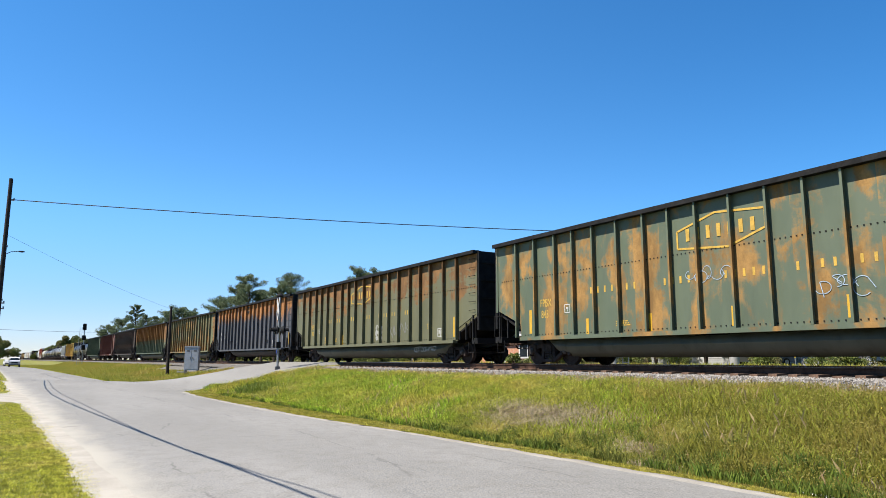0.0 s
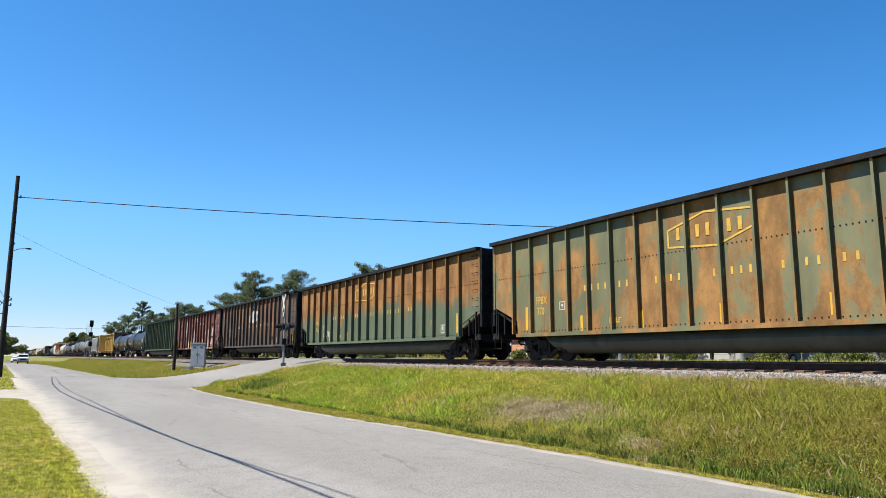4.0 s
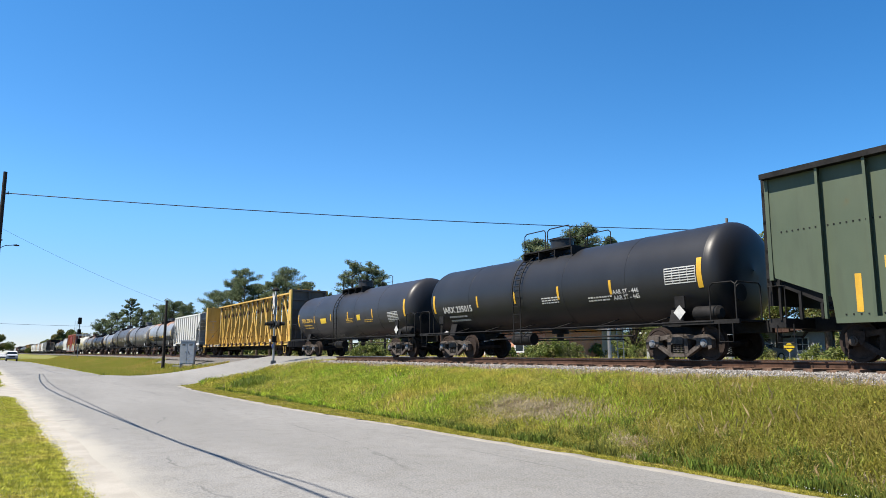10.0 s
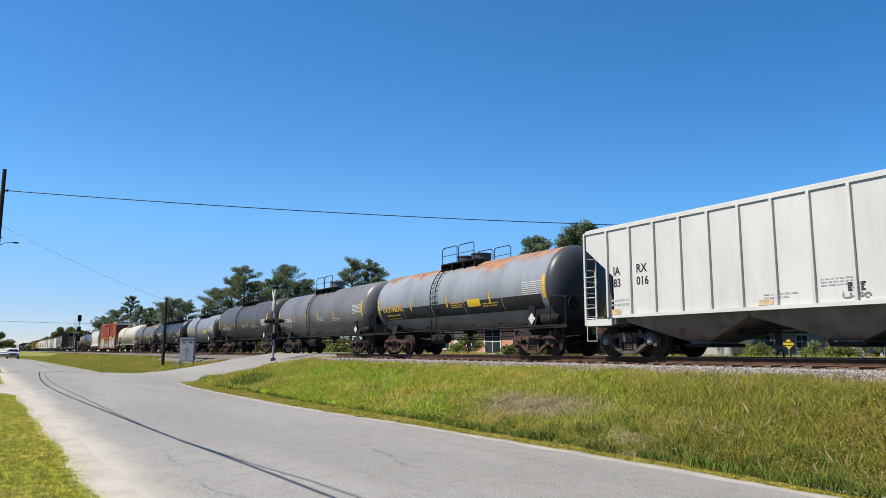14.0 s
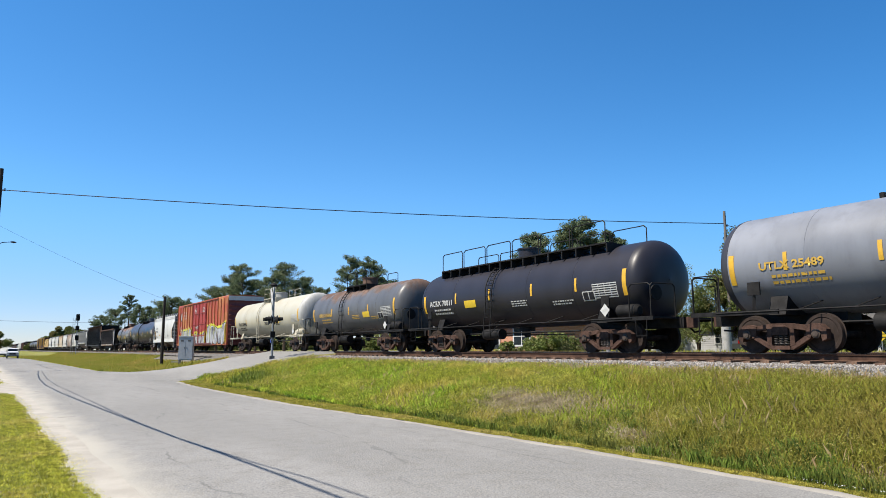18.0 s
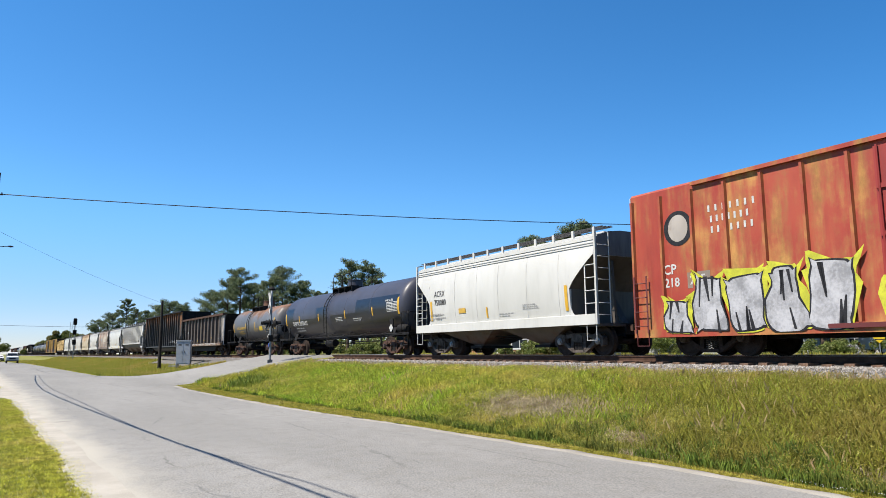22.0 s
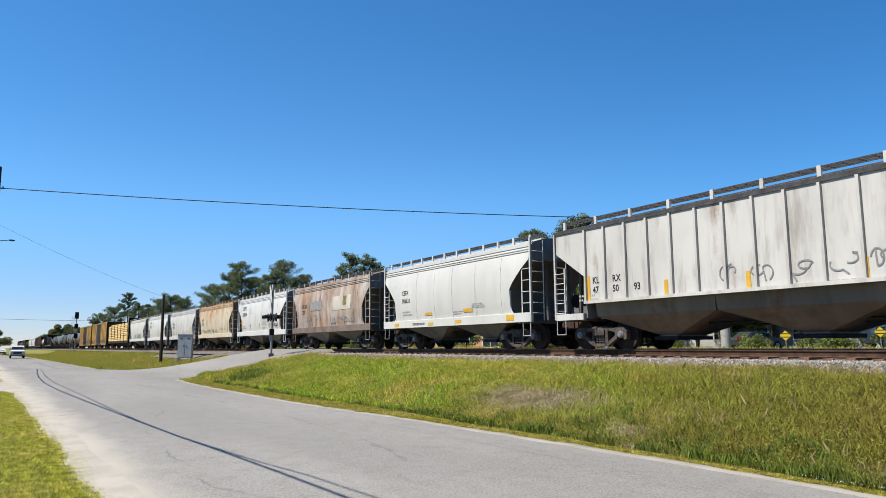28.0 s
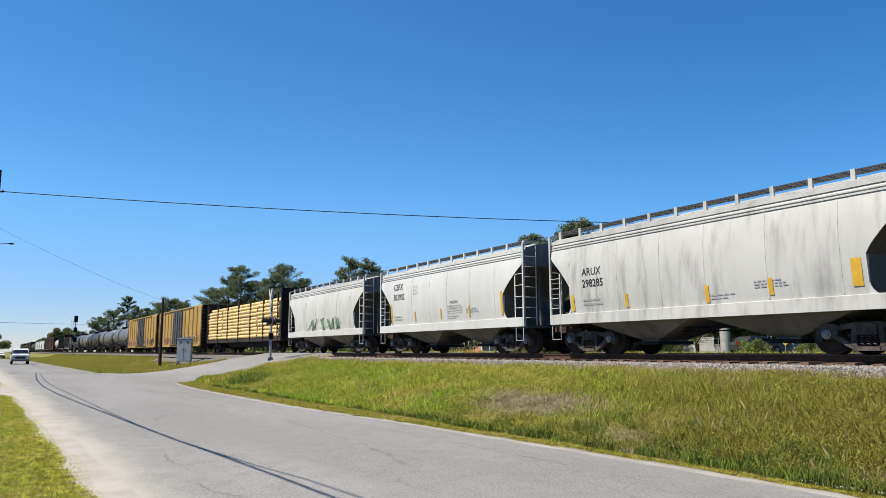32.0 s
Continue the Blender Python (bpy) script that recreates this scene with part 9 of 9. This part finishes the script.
def vehicle(kind, m, label, paint_mat=CARWHITE):
    """A van, sedan or pick-up; its front faces -y."""
    t = thing("van" if kind == "van" else "car", label, "van" if kind == "van" else "car", m)
    if kind == "van":
        side = [(-2.6, 0.42), (2.6, 0.42), (2.65, 1.0), (2.6, 1.8), (2.3, 1.88), (-0.9, 1.88), (-1.25, 1.78), (-1.85, 1.25), (-2.55, 1.1), (-2.65, 0.7)]
        hw, glass = 0.93, [(-1.30, 1.72), (-1.80, 1.27)]
        sides = [(-1.35, -0.5), (-0.35, 1.0), (1.1, 2.4)]
        sz = (1.2, 1.68)
    else:
        side = [(-2.25, 0.32), (2.25, 0.32), (2.3, 0.75), (2.15, 0.95), (1.5, 1.0), (0.95, 1.42), (-0.3, 1.45), (-1.05, 0.98), (-2.1, 0.85), (-2.3, 0.6)]
        hw, glass = 0.88, [(-0.36, 1.38), (-1.0, 1.0)]
        sides = [(-0.85, 0.1), (0.2, 1.05)]
        sz = (1.0, 1.32)
    n = len(side)
    g = Geo()
    g.loft([[(-hw * (0.86 if z > 1.1 else 1.0), yy, z) for yy, z in side], [(hw * (0.86 if z > 1.1 else 1.0), yy, z) for yy, z in side]])
    part("body", g, paint_mat, t)
    (ya, za), (yb, zb) = glass
    part("windscreen", Geo().add([(-hw * 0.78, ya - 0.03, za), (hw * 0.78, ya - 0.03, za), (hw * 0.86, yb - 0.03, zb), (-hw * 0.86, yb - 0.03, zb)], [(0, 1, 2, 3)]), CARGLASS, t, "dark windscreen")
    for s in (-1, 1):
        for a, b in sides:
            x = s * hw * (0.94 if kind == "van" else 0.93)
            part("side_window", Geo().add([(x + s * 0.06, a, sz[0]), (x + s * 0.06, b, sz[0]), (x - s * 0.03, b - 0.08, sz[1]), (x - s * 0.03, a + 0.12, sz[1])], [(0, 1, 2, 3)]), CARGLASS, t)
        for yy in ((-1.75, 1.75) if kind == "van" else (-1.4, 1.4)):
            wr = 0.37 if kind == "van" else 0.32
            w = part("wheel", Geo().rod((s * (hw - 0.2), yy, wr), (s * (hw + 0.01), yy, wr), wr, 18), TYRE, t)
            part("rim", Geo().rod((s * (hw + 0.01), yy, wr), (s * (hw + 0.02), yy, wr), wr * 0.6, 14), GALV, w)
        fy = side[0][0]
        part("headlight", Geo().box(s * hw * 0.62, s * hw * 0.95, fy - 0.09, fy, 0.72 if kind == "van" else 0.6, 0.95 if kind == "van" else 0.75), LAMPGLASS, t)
        part("tail_light", Geo().box(s * hw * 0.72, s * hw * 0.96, side[1][0] + 0.01, side[1][0] + 0.09, 0.75, 1.0), TAIL, t)
        part("mirror", Geo().box(s * hw * 0.98, s * (hw + 0.12), -1.2 if kind == "van" else -0.7, -1.05 if kind == "van" else -0.55, 1.2 if kind == "van" else 0.95, 1.42 if kind == "van" else 1.1), paint_mat, t)
    fy = side[0][0]
    part("grille", Geo().box(-hw * 0.58, hw * 0.58, fy - 0.085, fy, 0.68 if kind == "van" else 0.55, 0.95 if kind == "van" else 0.72), BLACKMARK, t, "dark grille")
    part("bumper", Geo().box(-hw * 0.97, hw * 0.97, fy - 0.14, fy + 0.05, 0.38, 0.58), GREYSTEEL, t)
    return t


van = vehicle("van", pose(1.2, 96, 0.08), "white passenger van driving along the road")
vehicle("car", pose(-2.2, 190, 0.06, 0, 0, 6), "white car parked beside the road")
vehicle("van", pose(60.5, 29.8, 1.2, 0, 0, 60), "white van parked beside the far house")
vehicle("car", pose(52.5, 37.0, 1.2, 0, 0, 75), "dark car parked before the mobile home", plain("dark car paint", (0.05, 0.055, 0.06), 0.3, 0, 0.05, 3, 0.0))

# ---- ties of both tracks ----
TIE_FULL = Geo().box(-1.3, 1.3, -0.115, 0.115, RAIL - 0.36, RAIL - 0.168).mesh("tie")
TIE_FULL.materials.append(TIMBER)
rnd = random.Random(17)
far_ties = Geo()
for bed, x0 in zip(beds, (TX, TX2)):
    for k in range(420):
        yy = -20 + k * 0.52
        if 38.3 < yy < 50.2:
            continue
        if x0 == TX and 2 < yy < 78:
            part("tie", TIE_FULL, None, bed, at=pose(x0 + rnd.uniform(-0.04, 0.04) + float(bend(yy)), yy, rnd.uniform(-0.015, 0.01), 0, 0, rnd.uniform(-1.2, 1.2)))
        else:
            xx = x0 + float(bend(yy))
            far_ties.box(xx - 1.3, xx + 1.3, yy - 0.115, yy + 0.115, RAIL - 0.36, RAIL - 0.172)
tagged(part("tie_rows", far_ties, TIMBER, beds[1], "weathered timber ties"), kind="stuff")
g = Geo()
for k in range(160):
    yy = -2 + k * 0.52
    if not 38.3 < yy < 50.2:
        for s in (-0.754, 0.754):
            xx = TX + s + float(bend(yy))
            for a, b, c_, d_ in ((-0.12, 0.12, -0.1, 0.1),):
                g.box(xx + a, xx + b, yy + c_, yy + d_, RAIL - 0.17, RAIL - 0.155)
tagged(part("tie_plates", g, RUSTIRON, beds[0], "rusty tie plates"), kind="stuff")
part("crossing_panel", Geo().box(TX - 0.7, TX + 0.7, 39.0, 50.0, RAIL - 0.2, RAIL - 0.02), ASPHALT, beds[0], "asphalt panel between the rails")
part("crossing_panel", Geo().box(TX + 0.82, TX2 - 0.82, 39.0, 50.0, RAIL - 0.2, RAIL - 0.02), ASPHALT, beds[0])


def motions():
    """Everything that moves: the cars of the train along the line, the van on the road."""
    for car, s in cars:
        walk(car, [(t, on_track(s - gone(t))) for t in (0, 2, 4, 6, 8, 10, 12, 14, 16, 18, 20, 22, 24, 26, 28, 30, 32)])
    path = ((0, 160), (10, 156), (16, 152), (20, 149), (22, 146), (24, 142), (25.5, 136), (28, 124), (30, 113), (31, 107), (32, 101))
    walk(van, [(t, pose(float(edge(LEFT_EDGE, d) * 0.55 + edge(RIGHT_EDGE, d) * 0.45) + float(np.interp(d, (100, 156), (0.2, 1.5))), d, 0.08, 0, 0, 1)) for t, d in path])


motions()
